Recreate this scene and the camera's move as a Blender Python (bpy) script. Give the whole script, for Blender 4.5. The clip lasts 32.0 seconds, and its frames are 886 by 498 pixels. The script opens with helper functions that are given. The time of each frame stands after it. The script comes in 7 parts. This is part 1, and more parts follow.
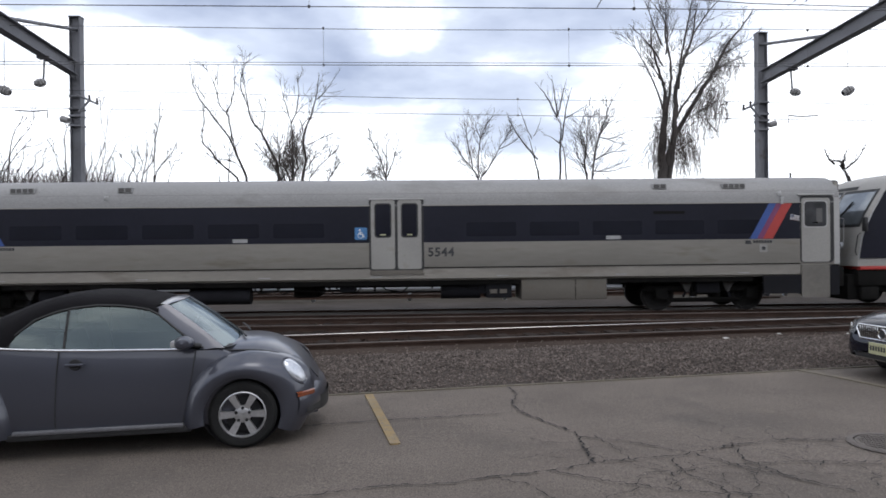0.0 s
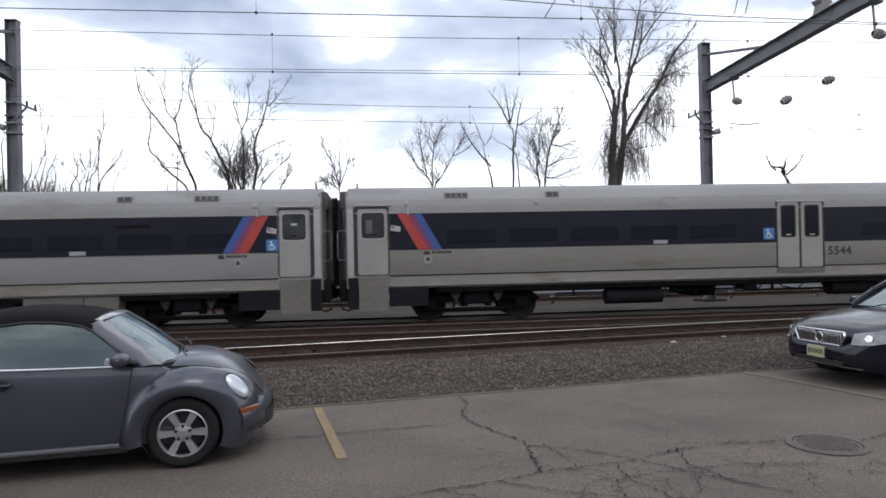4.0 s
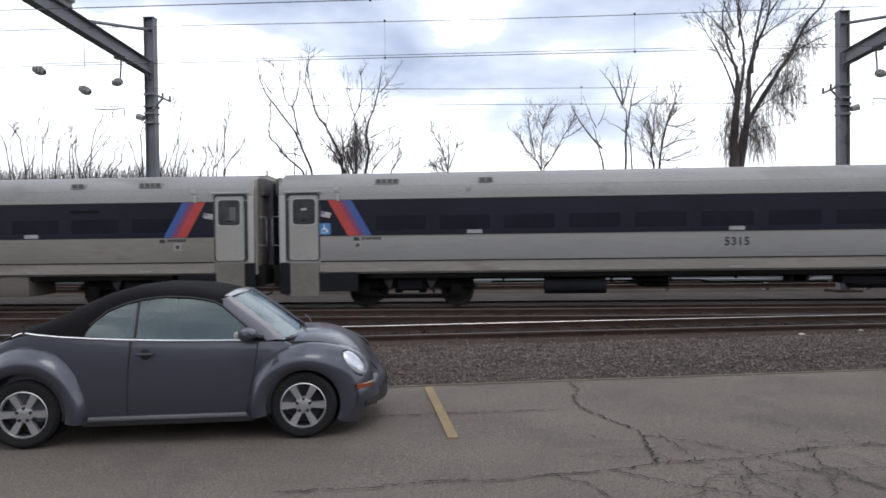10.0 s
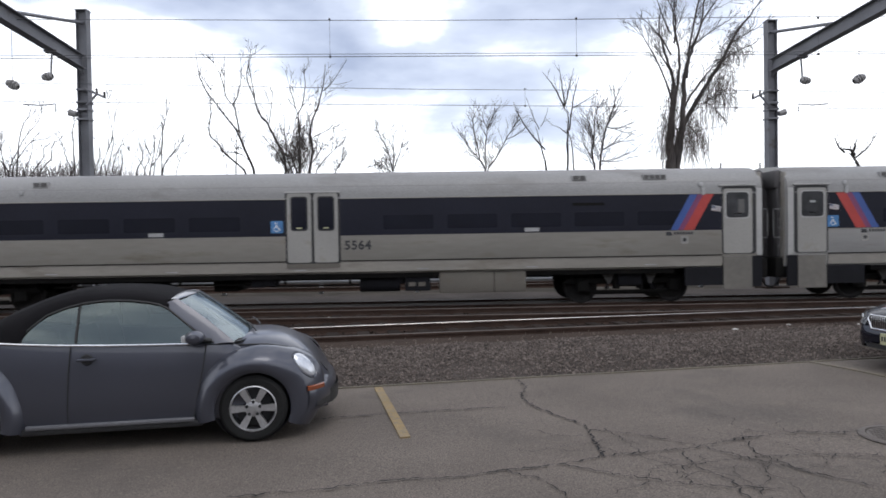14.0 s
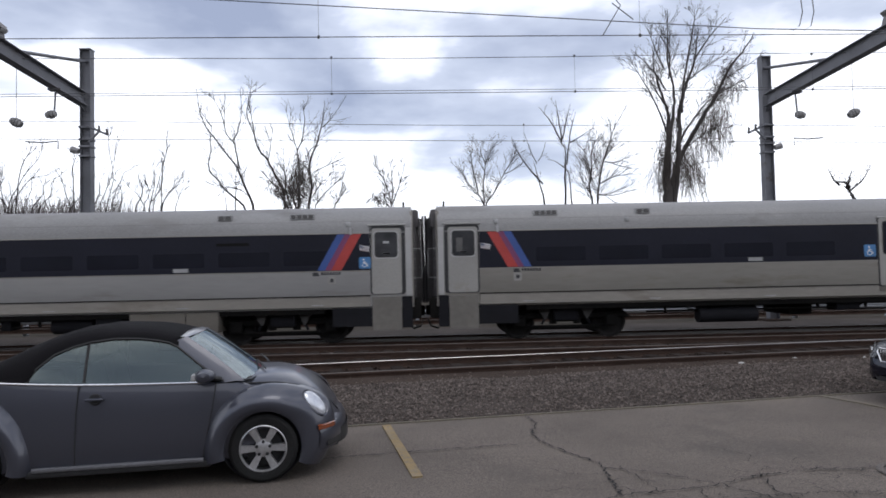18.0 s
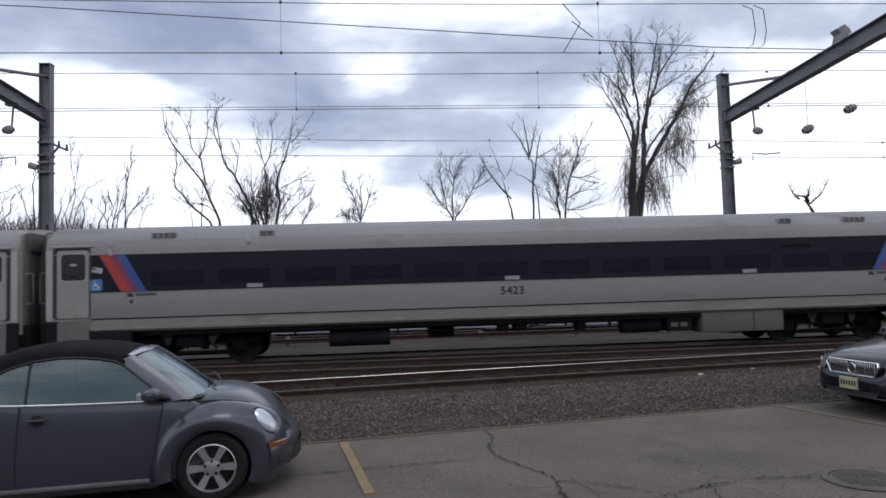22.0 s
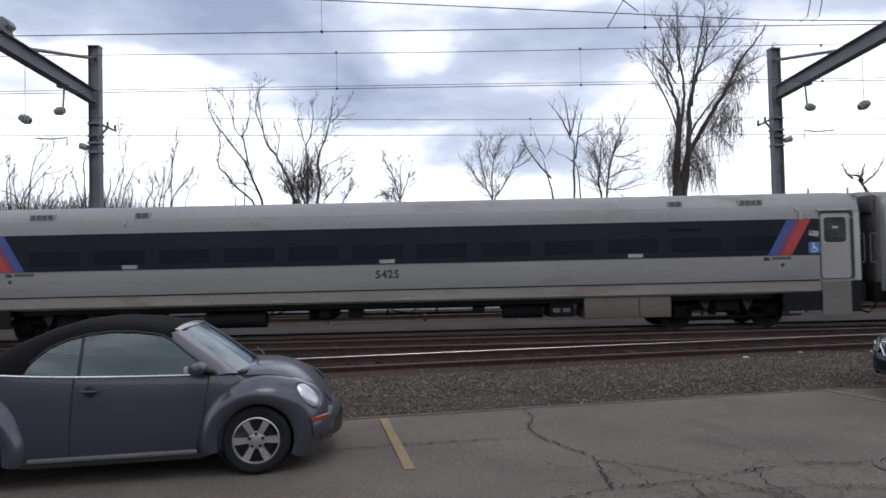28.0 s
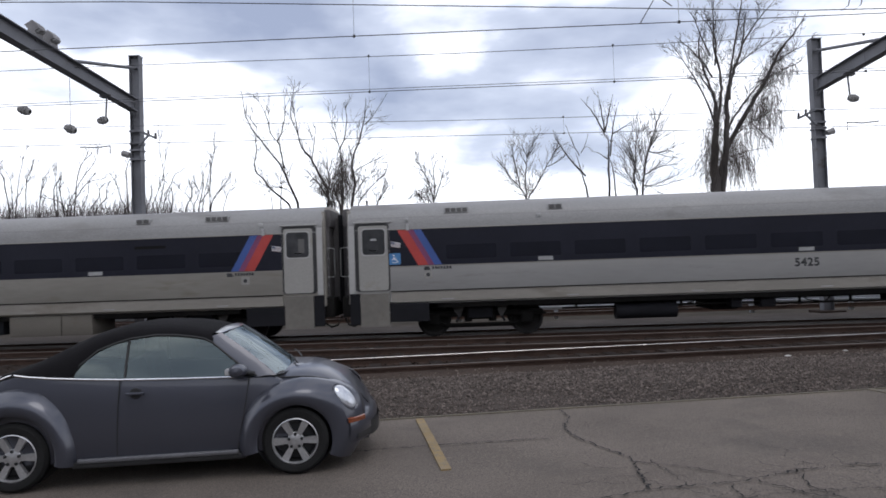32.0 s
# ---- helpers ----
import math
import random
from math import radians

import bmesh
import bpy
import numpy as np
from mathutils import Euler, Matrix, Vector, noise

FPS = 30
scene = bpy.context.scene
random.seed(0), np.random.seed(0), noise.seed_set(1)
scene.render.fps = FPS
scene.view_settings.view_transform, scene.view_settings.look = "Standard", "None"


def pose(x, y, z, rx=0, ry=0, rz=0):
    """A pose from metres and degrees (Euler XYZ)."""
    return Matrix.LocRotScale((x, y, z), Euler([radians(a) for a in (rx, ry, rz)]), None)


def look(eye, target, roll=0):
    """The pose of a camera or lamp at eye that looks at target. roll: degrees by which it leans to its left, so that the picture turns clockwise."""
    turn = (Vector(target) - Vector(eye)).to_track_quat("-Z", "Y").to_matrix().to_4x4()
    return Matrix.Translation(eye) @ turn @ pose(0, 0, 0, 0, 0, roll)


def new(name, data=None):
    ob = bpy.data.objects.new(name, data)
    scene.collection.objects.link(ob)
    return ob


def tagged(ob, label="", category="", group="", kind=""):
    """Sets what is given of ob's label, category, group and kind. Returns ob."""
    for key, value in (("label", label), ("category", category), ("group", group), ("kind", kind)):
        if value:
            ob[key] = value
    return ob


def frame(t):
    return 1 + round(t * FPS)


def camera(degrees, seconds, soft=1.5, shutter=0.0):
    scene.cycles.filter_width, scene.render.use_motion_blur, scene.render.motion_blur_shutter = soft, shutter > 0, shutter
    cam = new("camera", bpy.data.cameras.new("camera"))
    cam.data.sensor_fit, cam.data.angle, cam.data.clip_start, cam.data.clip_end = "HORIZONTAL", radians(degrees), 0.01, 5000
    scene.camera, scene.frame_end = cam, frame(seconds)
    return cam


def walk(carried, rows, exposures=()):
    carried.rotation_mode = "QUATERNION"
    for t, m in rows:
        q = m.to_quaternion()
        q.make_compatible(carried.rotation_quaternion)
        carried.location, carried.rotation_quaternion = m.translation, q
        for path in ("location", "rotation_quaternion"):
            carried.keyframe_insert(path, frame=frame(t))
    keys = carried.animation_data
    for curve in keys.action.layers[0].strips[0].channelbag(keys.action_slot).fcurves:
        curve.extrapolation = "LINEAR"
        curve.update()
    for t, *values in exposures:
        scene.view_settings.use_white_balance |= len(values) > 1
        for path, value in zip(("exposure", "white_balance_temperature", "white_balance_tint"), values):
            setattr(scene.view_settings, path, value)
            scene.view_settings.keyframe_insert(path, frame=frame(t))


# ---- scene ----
cam = camera(66.9, 32.0, 1.65, 0.4)
PATH = [
    (0, (0.011, -0.026, 1.866), (0.085, 1.972, 1.859), -0.6),
    (0.5, (0.034, -0.041, 1.867), (0.143, 1.956, 1.859), -0.9),
    (1, (0.028, -0.035, 1.878), (0.19, 1.959, 1.875), -0.9),
    (1.5, (0.022, -0.048, 1.88), (0.208, 1.943, 1.889), -1.1),
    (2, (0.013, -0.025, 1.873), (0.203, 1.966, 1.891), -1.1),
    (2.5, (0.035, -0.01, 1.89), (0.208, 1.982, 1.916), -1.8),
    (3, (0.074, 0.005, 1.905), (0.243, 1.998, 1.935), -2.2),
    (3.5, (0.106, 0.014, 1.902), (0.288, 2.005, 1.926), -1.7),
    (5.5, (0.119, 0.025, 1.89), (0.363, 2.009, 1.853), -0.9),
    (6, (0.126, 0.025, 1.89), (0.33, 2.014, 1.843), -0.7),
    (6.5, (0.131, 0.041, 1.881), (0.334, 2.03, 1.821), -0.4),
    (7, (0.123, 0.054, 1.886), (0.326, 2.043, 1.815), -0.3),
    (7.5, (0.096, 0.043, 1.889), (0.244, 2.036, 1.822), -0.2),
    (8, (0.081, 0.044, 1.893), (0.142, 2.043, 1.837), -0.3),
    (8.5, (0.067, 0.036, 1.891), (0.079, 2.035, 1.848), -0.5),
    (9, (0.056, 0.045, 1.886), (0.024, 2.044, 1.853), -0.6),
    (9.5, (0.052, 0.032, 1.884), (-0.025, 2.031, 1.853), -0.5),
    (10, (0.054, 0.049, 1.881), (-0.059, 2.045, 1.85), -0.7),
    (10.5, (0.061, 0.08, 1.874), (-0.069, 2.076, 1.845), -1.2),
    (11, (0.068, 0.073, 1.879), (-0.067, 2.068, 1.855), -1.6),
    (11.5, (0.078, 0.062, 1.876), (-0.05, 2.058, 1.856), -1.4),
    (12, (0.081, 0.045, 1.887), (0.001, 2.043, 1.863), -1.1),
    (12.5, (0.087, 0.035, 1.894), (0.077, 2.034, 1.862), -0.9),
    (13, (0.052, 0.011, 1.889), (0.086, 2.01, 1.855), -1.3),
    (13.5, (0.007, -0.007, 1.893), (0.064, 1.992, 1.855), -0.9),
    (15.5, (-0.018, -0.021, 1.902), (-0.007, 1.979, 1.907), -1.1),
    (16, (-0.024, -0.029, 1.908), (-0.026, 1.971, 1.931), -1.2),
    (16.5, (-0.025, -0.01, 1.906), (-0.031, 1.989, 1.945), -0.8),
    (17, (-0.061, 0.019, 1.902), (-0.067, 2.019, 1.954), -0.8),
    (17.5, (-0.145, 0.003, 1.922), (-0.137, 2.002, 1.979), -1.4),
    (18, (-0.15, 0.002, 1.917), (-0.085, 1.999, 1.983), -1.2),
    (18.5, (0.03, 0.063, 1.908), (0.105, 2.06, 1.983), -0.7),
    (19, (0.061, 0.04, 1.904), (0.173, 2.035, 1.98), -0.6),
    (19.5, (0.04, 0.031, 1.893), (0.19, 2.024, 1.952), -0.9),
    (20, (0.033, -0.003, 1.904), (0.203, 1.99, 1.949), -1.2),
    (20.5, (0.04, -0.012, 1.905), (0.219, 1.98, 1.959), -1.2),
    (21, (0.045, -0.03, 1.912), (0.221, 1.961, 1.982), -1.4),
    (21.5, (0.042, -0.031, 1.921), (0.201, 1.961, 2.012), -1.9),
    (22, (0.052, -0.026, 1.907), (0.199, 1.965, 2.016), -1.7),
    (22.5, (0.061, -0.026, 1.889), (0.198, 1.966, 2.003), -1.0),
    (23, (0.065, -0.034, 1.883), (0.177, 1.961, 1.982), -0.9),
    (23.5, (0.059, -0.007, 1.88), (0.155, 1.989, 1.961), -0.4),
    (24, (0.057, 0.002, 1.888), (0.144, 1.999, 1.96), -0.3),
    (24.5, (0.05, 0.016, 1.89), (0.124, 2.013, 1.963), -0.8),
    (25, (0.054, 0.019, 1.884), (0.123, 2.016, 1.963), -0.9),
    (25.5, (0.078, 0.022, 1.886), (0.174, 2.019, 1.963), -0.9),
    (27.5, (0.043, 0.016, 1.885), (0.105, 2.014, 1.937), -1.4),
    (28, (0.036, 0.006, 1.889), (0.066, 2.005, 1.942), -1.3),
    (28.5, (0.041, 0.007, 1.889), (0.046, 2.006, 1.944), -1.4),
    (29, (0.03, 0.007, 1.886), (0.014, 2.006, 1.939), -1.2),
    (29.5, (0.033, 0.027, 1.883), (-0.004, 2.026, 1.929), -1.2),
    (30, (0.036, 0.021, 1.88), (-0.017, 2.02, 1.923), -1.3),
    (30.5, (0.046, 0.019, 1.884), (-0.009, 2.018, 1.926), -1.3),
    (31, (0.04, 0.013, 1.898), (-0.007, 2.011, 1.948), -1.5),
    (31.5, (0.038, 0.001, 1.896), (-0.015, 2.0, 1.953), -1.8),
    (32, (0.05, -0.04, 1.909), (-0.023, 1.958, 1.964), -2.0),
]
walk(cam, [(t, look(eye, target, roll)) for t, eye, target, roll in PATH],
     [(0, 0.10, 6450, 10.5), (4, 0.10, 6450, 10.5), (8, 0.30, 6550, 10.5), (11, 0.16, 6480, 10.5), (13, 0.15, 6480, 10.5), (16, 0.02, 6450, 11.5), (19, -0.20, 6350, 12), (22, -0.33, 6270, 12), (23, -0.38, 6250, 12), (25, -0.24, 6300, 12), (28, -0.18, 6350, 12), (32, -0.11, 6400, 12)])

# ---------------------------------------------------------------- light
world = bpy.data.worlds.new("overcast_sky")
scene.world = world
world.use_nodes = True
wn, wl = world.node_tree.nodes, world.node_tree.links
wn.clear()


def wnode(kind, **values):
    n = wn.new(kind)
    for key, v in values.items():
        n.inputs[key].default_value = v
    return n


sky = wn.new("ShaderNodeTexSky")
sky.sky_type = "NISHITA"
sky.sun_disc = False
sky.sun_elevation, sky.sun_rotation = radians(38), radians(150)
sky_dim = wn.new("ShaderNodeVectorMath")
sky_dim.operation = "SCALE"
sky_dim.inputs["Scale"].default_value = 0.11
coord = wn.new("ShaderNodeTexCoord")
flat = wn.new("ShaderNodeMapping")
flat.inputs["Scale"].default_value = (1.0, 1.0, 2.6)
flat.inputs["Location"].default_value = (0.35, 0.1, 0.12)
big = wnode("ShaderNodeTexNoise", Scale=2.6, Detail=6.0, Roughness=0.48, Distortion=0.15)
fine = wnode("ShaderNodeTexNoise", Scale=8.5, Detail=5.0, Roughness=0.5)
blend = wn.new("ShaderNodeMath")
blend.operation = "MULTIPLY_ADD"
blend.inputs[1].default_value = 0.28
height = wn.new("ShaderNodeSeparateXYZ")
low = wn.new("ShaderNodeMapRange")
low.inputs["From Min"].default_value, low.inputs["From Max"].default_value = 0.05, 0.30
low.inputs["To Min"].default_value, low.inputs["To Max"].default_value = 0.20, 0.03
add = wn.new("ShaderNodeMath")
add.operation = "ADD"
cloud = wn.new("ShaderNodeValToRGB")
cloud.color_ramp.elements[0].position, cloud.color_ramp.elements[0].color = 0.42, (0.45, 0.52, 0.70, 1)
cloud.color_ramp.elements[1].position, cloud.color_ramp.elements[1].color = 0.74, (1.66, 1.70, 1.78, 1)
mid = cloud.color_ramp.elements.new(0.60)
mid.color = (0.80, 0.88, 1.05, 1)
cover = wnode("ShaderNodeMix")
cover.data_type = "RGBA"
cover.inputs["Factor"].default_value = 0.88
back = wnode("ShaderNodeBackground", Strength=1.0)
wout = wn.new("ShaderNodeOutputWorld")
wl.new(coord.outputs["Generated"], flat.inputs["Vector"])
wl.new(coord.outputs["Generated"], height.inputs["Vector"])
wl.new(flat.outputs["Vector"], big.inputs["Vector"])
wl.new(flat.outputs["Vector"], fine.inputs["Vector"])
wl.new(fine.outputs["Fac"], blend.inputs[0])
wl.new(big.outputs["Fac"], blend.inputs[2])
wl.new(height.outputs["Z"], low.inputs["Value"])
wl.new(blend.outputs[0], add.inputs[0])
wl.new(low.outputs["Result"], add.inputs[1])
# banks of thicker and thinner cloud ahead, with ragged edges
ragged = wnode("ShaderNodeTexNoise", Scale=5.0, Detail=5.0, Roughness=0.5)
wl.new(flat.outputs["Vector"], ragged.inputs["Vector"])
centred = wn.new("ShaderNodeVectorMath")
centred.operation = "SUBTRACT"
centred.inputs[1].default_value = (0.5, 0.5, 0.5)
wl.new(ragged.outputs["Color"], centred.inputs[0])
drift = wn.new("ShaderNodeVectorMath")
drift.operation = "MULTIPLY_ADD"
drift.inputs[1].default_value = (0.34, 0.34, 0.34)
wl.new(centred.outputs["Vector"], drift.inputs[0])
wl.new(flat.outputs["Vector"], drift.inputs[2])
total = add.outputs[0]
for place, reach, amount in (((0.13, 1.04, 0.72), 0.30, -0.06), ((0.29, 1.07, 0.71), 0.26, -0.035), ((0.46, 1.07, 0.64), 0.34, -0.115), ((0.48, 1.05, 0.87), 0.28, -0.02), ((0.0, 0.97, 1.0), 0.36, -0.045),
                             ((0.20, 1.02, 1.08), 0.34, -0.03), ((0.75, 0.97, 0.92), 0.46, -0.11), ((0.60, 1.0, 1.05), 0.36, -0.04), ((0.63, 1.05, 0.53), 0.22, -0.09), ((0.40, 1.085, 0.54), 0.13, -0.07),
                             ((0.27, 1.08, 0.55), 0.24, 0.16), ((0.35, 1.06, 0.90), 0.14, 0.07), ((0.61, 1.03, 0.80), 0.20, 0.06), ((0.84, 0.95, 0.60), 0.36, 0.16), ((0.0, 1.0, 0.62), 0.30, 0.16), ((-0.02, 1.0, 0.82), 0.16, 0.07)):
    far = wn.new("ShaderNodeVectorMath")
    far.operation = "DISTANCE"
    far.inputs[1].default_value = place
    wl.new(drift.outputs["Vector"], far.inputs[0])
    bank = wn.new("ShaderNodeMapRange")
    bank.interpolation_type = "SMOOTHSTEP"
    bank.inputs["From Min"].default_value, bank.inputs["From Max"].default_value = reach * 0.25, reach
    bank.inputs["To Min"].default_value, bank.inputs["To Max"].default_value = amount, 0.0
    wl.new(far.outputs["Value"], bank.inputs["Value"])
    plus = wn.new("ShaderNodeMath")
    plus.operation = "ADD"
    wl.new(total, plus.inputs[0])
    wl.new(bank.outputs["Result"], plus.inputs[1])
    total = plus.outputs[0]
wl.new(total, cloud.inputs["Fac"])
wl.new(sky.outputs["Color"], sky_dim.inputs[0])
wl.new(sky_dim.outputs["Vector"], cover.inputs["A"])
wl.new(cloud.outputs["Color"], cover.inputs["B"])
wl.new(cover.outputs["Result"], back.inputs["Color"])
wl.new(back.outputs["Background"], wout.inputs["Surface"])

sun = new("sun", bpy.data.lights.new("sun", "SUN"))
sun.data.energy, sun.data.angle, sun.data.color = 0.6, radians(25), (1.0, 0.97, 0.93)
sun.matrix_world = look((0, 0, 30), (-8, 14, 0))


# ---------------------------------------------------------------- materials
def material(name, colour, rough=0.7, metal=0.0, spots=(), coarse=(1.5, 0.25), grain=(40.0, 0.15), bump=0.0, bump_scale=60.0,
             coat=0.0, spread=0.0, shine=0.5, stretch=(1, 1, 1)):
    """A surface with colour variation at two scales, fine relief and, with spread, differences from piece to piece."""
    m = bpy.data.materials.new(name)
    m.use_nodes = True
    n, l = m.node_tree.nodes, m.node_tree.links
    p = n["Principled BSDF"]
    p.inputs["Roughness"].default_value, p.inputs["Metallic"].default_value = rough, metal
    p.inputs["Coat Weight"].default_value = coat
    p.inputs["Specular IOR Level"].default_value = shine
    p.inputs["Coat Roughness"].default_value = 0.08
    c = n.new("ShaderNodeTexCoord")
    mp = n.new("ShaderNodeMapping")
    mp.inputs["Scale"].default_value = stretch
    l.new(c.outputs["Object"], mp.inputs["Vector"])
    where = mp.outputs["Vector"]
    value = None
    for scale, amount in (coarse, grain):
        t = n.new("ShaderNodeTexNoise")
        t.inputs["Scale"].default_value, t.inputs["Detail"].default_value = scale, 5.0
        l.new(where, t.inputs["Vector"])
        r = n.new("ShaderNodeMapRange")
        r.inputs["From Min"].default_value, r.inputs["From Max"].default_value = 0.25, 0.75
        r.inputs["To Min"].default_value, r.inputs["To Max"].default_value = 1 - amount, 1 + amount
        l.new(t.outputs["Fac"], r.inputs["Value"])
        if value is None:
            value = r.outputs["Result"]
        else:
            x = n.new("ShaderNodeMath")
            x.operation = "MULTIPLY"
            l.new(value, x.inputs[0])
            l.new(r.outputs["Result"], x.inputs[1])
            value = x.outputs[0]
    if spread:
        info = n.new("ShaderNodeObjectInfo")
        isl = n.new("ShaderNodeNewGeometry")
        both = n.new("ShaderNodeMath")
        both.operation = "ADD"
        l.new(info.outputs["Random"], both.inputs[0])
        l.new(isl.outputs["Random Per Island"], both.inputs[1])
        wrap = n.new("ShaderNodeMath")
        wrap.operation = "FRACT"
        l.new(both.outputs[0], wrap.inputs[0])
        r = n.new("ShaderNodeMapRange")
        r.inputs["To Min"].default_value, r.inputs["To Max"].default_value = 1 - spread, 1 + spread
        l.new(wrap.outputs[0], r.inputs["Value"])
        x = n.new("ShaderNodeMath")
        x.operation = "MULTIPLY"
        l.new(value, x.inputs[0])
        l.new(r.outputs["Result"], x.inputs[1])
        value = x.outputs[0]
    tint = n.new("ShaderNodeVectorMath")
    tint.operation = "SCALE"
    tint.inputs[0].default_value = colour[:3]
    l.new(value, tint.inputs["Scale"])
    last = tint.outputs["Vector"]
    for scale, limit, other in spots:
        t = n.new("ShaderNodeTexNoise")
        t.inputs["Scale"].default_value, t.inputs["Detail"].default_value, t.inputs["Roughness"].default_value = scale, 6.0, 0.62
        l.new(where, t.inputs["Vector"])
        r = n.new("ShaderNodeMapRange")
        r.inputs["From Min"].default_value, r.inputs["From Max"].default_value = limit, limit + 0.12
        l.new(t.outputs["Fac"], r.inputs["Value"])
        x = n.new("ShaderNodeMix")
        x.data_type = "RGBA"
        x.inputs["B"].default_value = (*other, 1)
        l.new(r.outputs["Result"], x.inputs["Factor"])
        l.new(last, x.inputs["A"])
        last = x.outputs["Result"]
    l.new(last, p.inputs["Base Color"])
    if bump:
        t = n.new("ShaderNodeTexNoise")
        t.inputs["Scale"].default_value, t.inputs["Detail"].default_value = bump_scale, 4.0
        l.new(where, t.inputs["Vector"])
        b = n.new("ShaderNodeBump")
        b.inputs["Strength"].default_value, b.inputs["Distance"].default_value = bump, 0.02
        l.new(t.outputs["Fac"], b.inputs["Height"])
        l.new(b.outputs["Normal"], p.inputs["Normal"])
    return m


def glass_material(name, colour, rough=0.02, ior=2.0, gloss=(0.8, 0.8, 0.8)):
    m = bpy.data.materials.new(name)
    m.use_nodes = True
    n, l = m.node_tree.nodes, m.node_tree.links
    out = n["Material Output"]
    n.remove(n["Principled BSDF"])
    see = n.new("ShaderNodeBsdfTransparent")
    see.inputs["Color"].default_value = (*colour, 1)
    shine = n.new("ShaderNodeBsdfGlossy")
    shine.inputs["Roughness"].default_value = rough
    shine.inputs["Color"].default_value = (*gloss, 1)
    fresnel = n.new("ShaderNodeFresnel")
    fresnel.inputs["IOR"].default_value = ior
    mix = n.new("ShaderNodeMixShader")
    l.new(fresnel.outputs["Fac"], mix.inputs["Fac"])
    l.new(see.outputs["BSDF"], mix.inputs[1])
    l.new(shine.outputs["BSDF"], mix.inputs[2])
    l.new(mix.outputs["Shader"], out.inputs["Surface"])
    return m


ASPHALT = material("worn_asphalt", (0.126, 0.105, 0.090), 0.92, shine=0.3, spots=((0.45, 0.54, (0.094, 0.080, 0.070)), (0.33, 0.60, (0.168, 0.138, 0.112)), (17.0, 0.56, (0.172, 0.145, 0.122)), (34.0, 0.55, (0.068, 0.059, 0.052)), (52.0, 0.58, (0.23, 0.205, 0.18))),
                   coarse=(0.8, 0.20), grain=(75.0, 0.62), bump=0.7, bump_scale=110.0)
CRACK = material("crack_filler", (0.008, 0.007, 0.007), 0.95, bump=0.4)
YELLOW = material("faded_yellow_paint", (0.228, 0.160, 0.073), 0.85, spots=((22.0, 0.52, (0.140, 0.118, 0.092)), (5.0, 0.52, (0.19, 0.15, 0.095))), grain=(70.0, 0.3), bump=0.3, bump_scale=150.0)
KERB_PAINT = material("thin_yellow_edge", (0.135, 0.114, 0.082), 0.85, spots=((6.0, 0.42, (0.122, 0.106, 0.080)),), bump=0.3)
GRAVEL_BED = material("gravel_bed", (0.064, 0.053, 0.047), 0.95, spots=((30.0, 0.55, (0.026, 0.022, 0.020)),), coarse=(0.7, 0.2), bump=1.0, bump_scale=45.0, shine=0.1)
STONE = material("grey_brown_stone", (0.116, 0.096, 0.085), 0.9, spread=0.50, coarse=(3.0, 0.2), bump=0.4, shine=0.12)
DIRT = material("oily_brown_dirt", (0.050, 0.037, 0.030), 0.95, spots=((7.0, 0.56, (0.034, 0.026, 0.022)), (40.0, 0.60, (0.085, 0.070, 0.060))), coarse=(0.8, 0.25), bump=0.9, bump_scale=50.0, shine=0.08)
BALLAST = material("rusty_ballast", (0.026, 0.019, 0.016), 0.95, spots=((18.0, 0.58, (0.050, 0.039, 0.033)),), coarse=(0.5, 0.3), bump=1.0, bump_scale=40.0, shine=0.08)
BALLAST_STONE = material("rusty_ballast_stone", (0.035, 0.027, 0.023), 0.95, spread=0.5, bump=0.4, shine=0.08)
DUST = material("pale_ballast_dust", (0.066, 0.057, 0.052), 0.95, spots=((25.0, 0.57, (0.048, 0.042, 0.039)),), coarse=(0.6, 0.25), bump=0.8, bump_scale=40.0, shine=0.06)
DUST_STONE = material("dusty_ballast_stone", (0.064, 0.055, 0.050), 0.95, spread=0.4, bump=0.4, shine=0.06)
PALE_DUST = material("dusty_crushed_stone", (0.150, 0.132, 0.120), 0.95, spots=((9.0, 0.60, (0.13, 0.12, 0.11)),), coarse=(0.6, 0.2), bump=0.6, bump_scale=60.0, shine=0.06)
FIELD = material("winter_field", (0.066, 0.058, 0.049), 0.95, spots=((0.2, 0.5, (0.048, 0.044, 0.036)),), bump=0.6, bump_scale=8.0, shine=0.05)
TIE = material("weathered_tie", (0.026, 0.020, 0.017), 0.9, spread=0.3, stretch=(4, 1, 1), bump=0.5, shine=0.1)
RAIL_SIDE = material("rusty_rail", (0.050, 0.032, 0.025), 0.85, coarse=(2.0, 0.3), bump=0.3, shine=0.15)
RAIL_TOP = material("polished_rail_head", (0.46, 0.44, 0.43), 0.28, 1.0, coarse=(1.0, 0.12), grain=(60.0, 0.1))
RAIL_DULL = material("dull_rail_head", (0.098, 0.082, 0.074), 0.5, 0.6, coarse=(1.0, 0.2))
SKIRT = material("dusty_lower_skirt", (0.225, 0.208, 0.184), 0.6, 0.15, spots=((1.5, 0.55, (0.175, 0.155, 0.130)),), coarse=(0.7, 0.15), grain=(7.0, 0.08), stretch=(0.4, 1, 1.5))
STEEL = material("brushed_steel_body", (0.375, 0.368, 0.359), 0.46, 0.28, spots=((1.4, 0.60, (0.30, 0.288, 0.268)),), coarse=(0.6, 0.08), grain=(5.0, 0.05), stretch=(0.35, 1, 2.2))
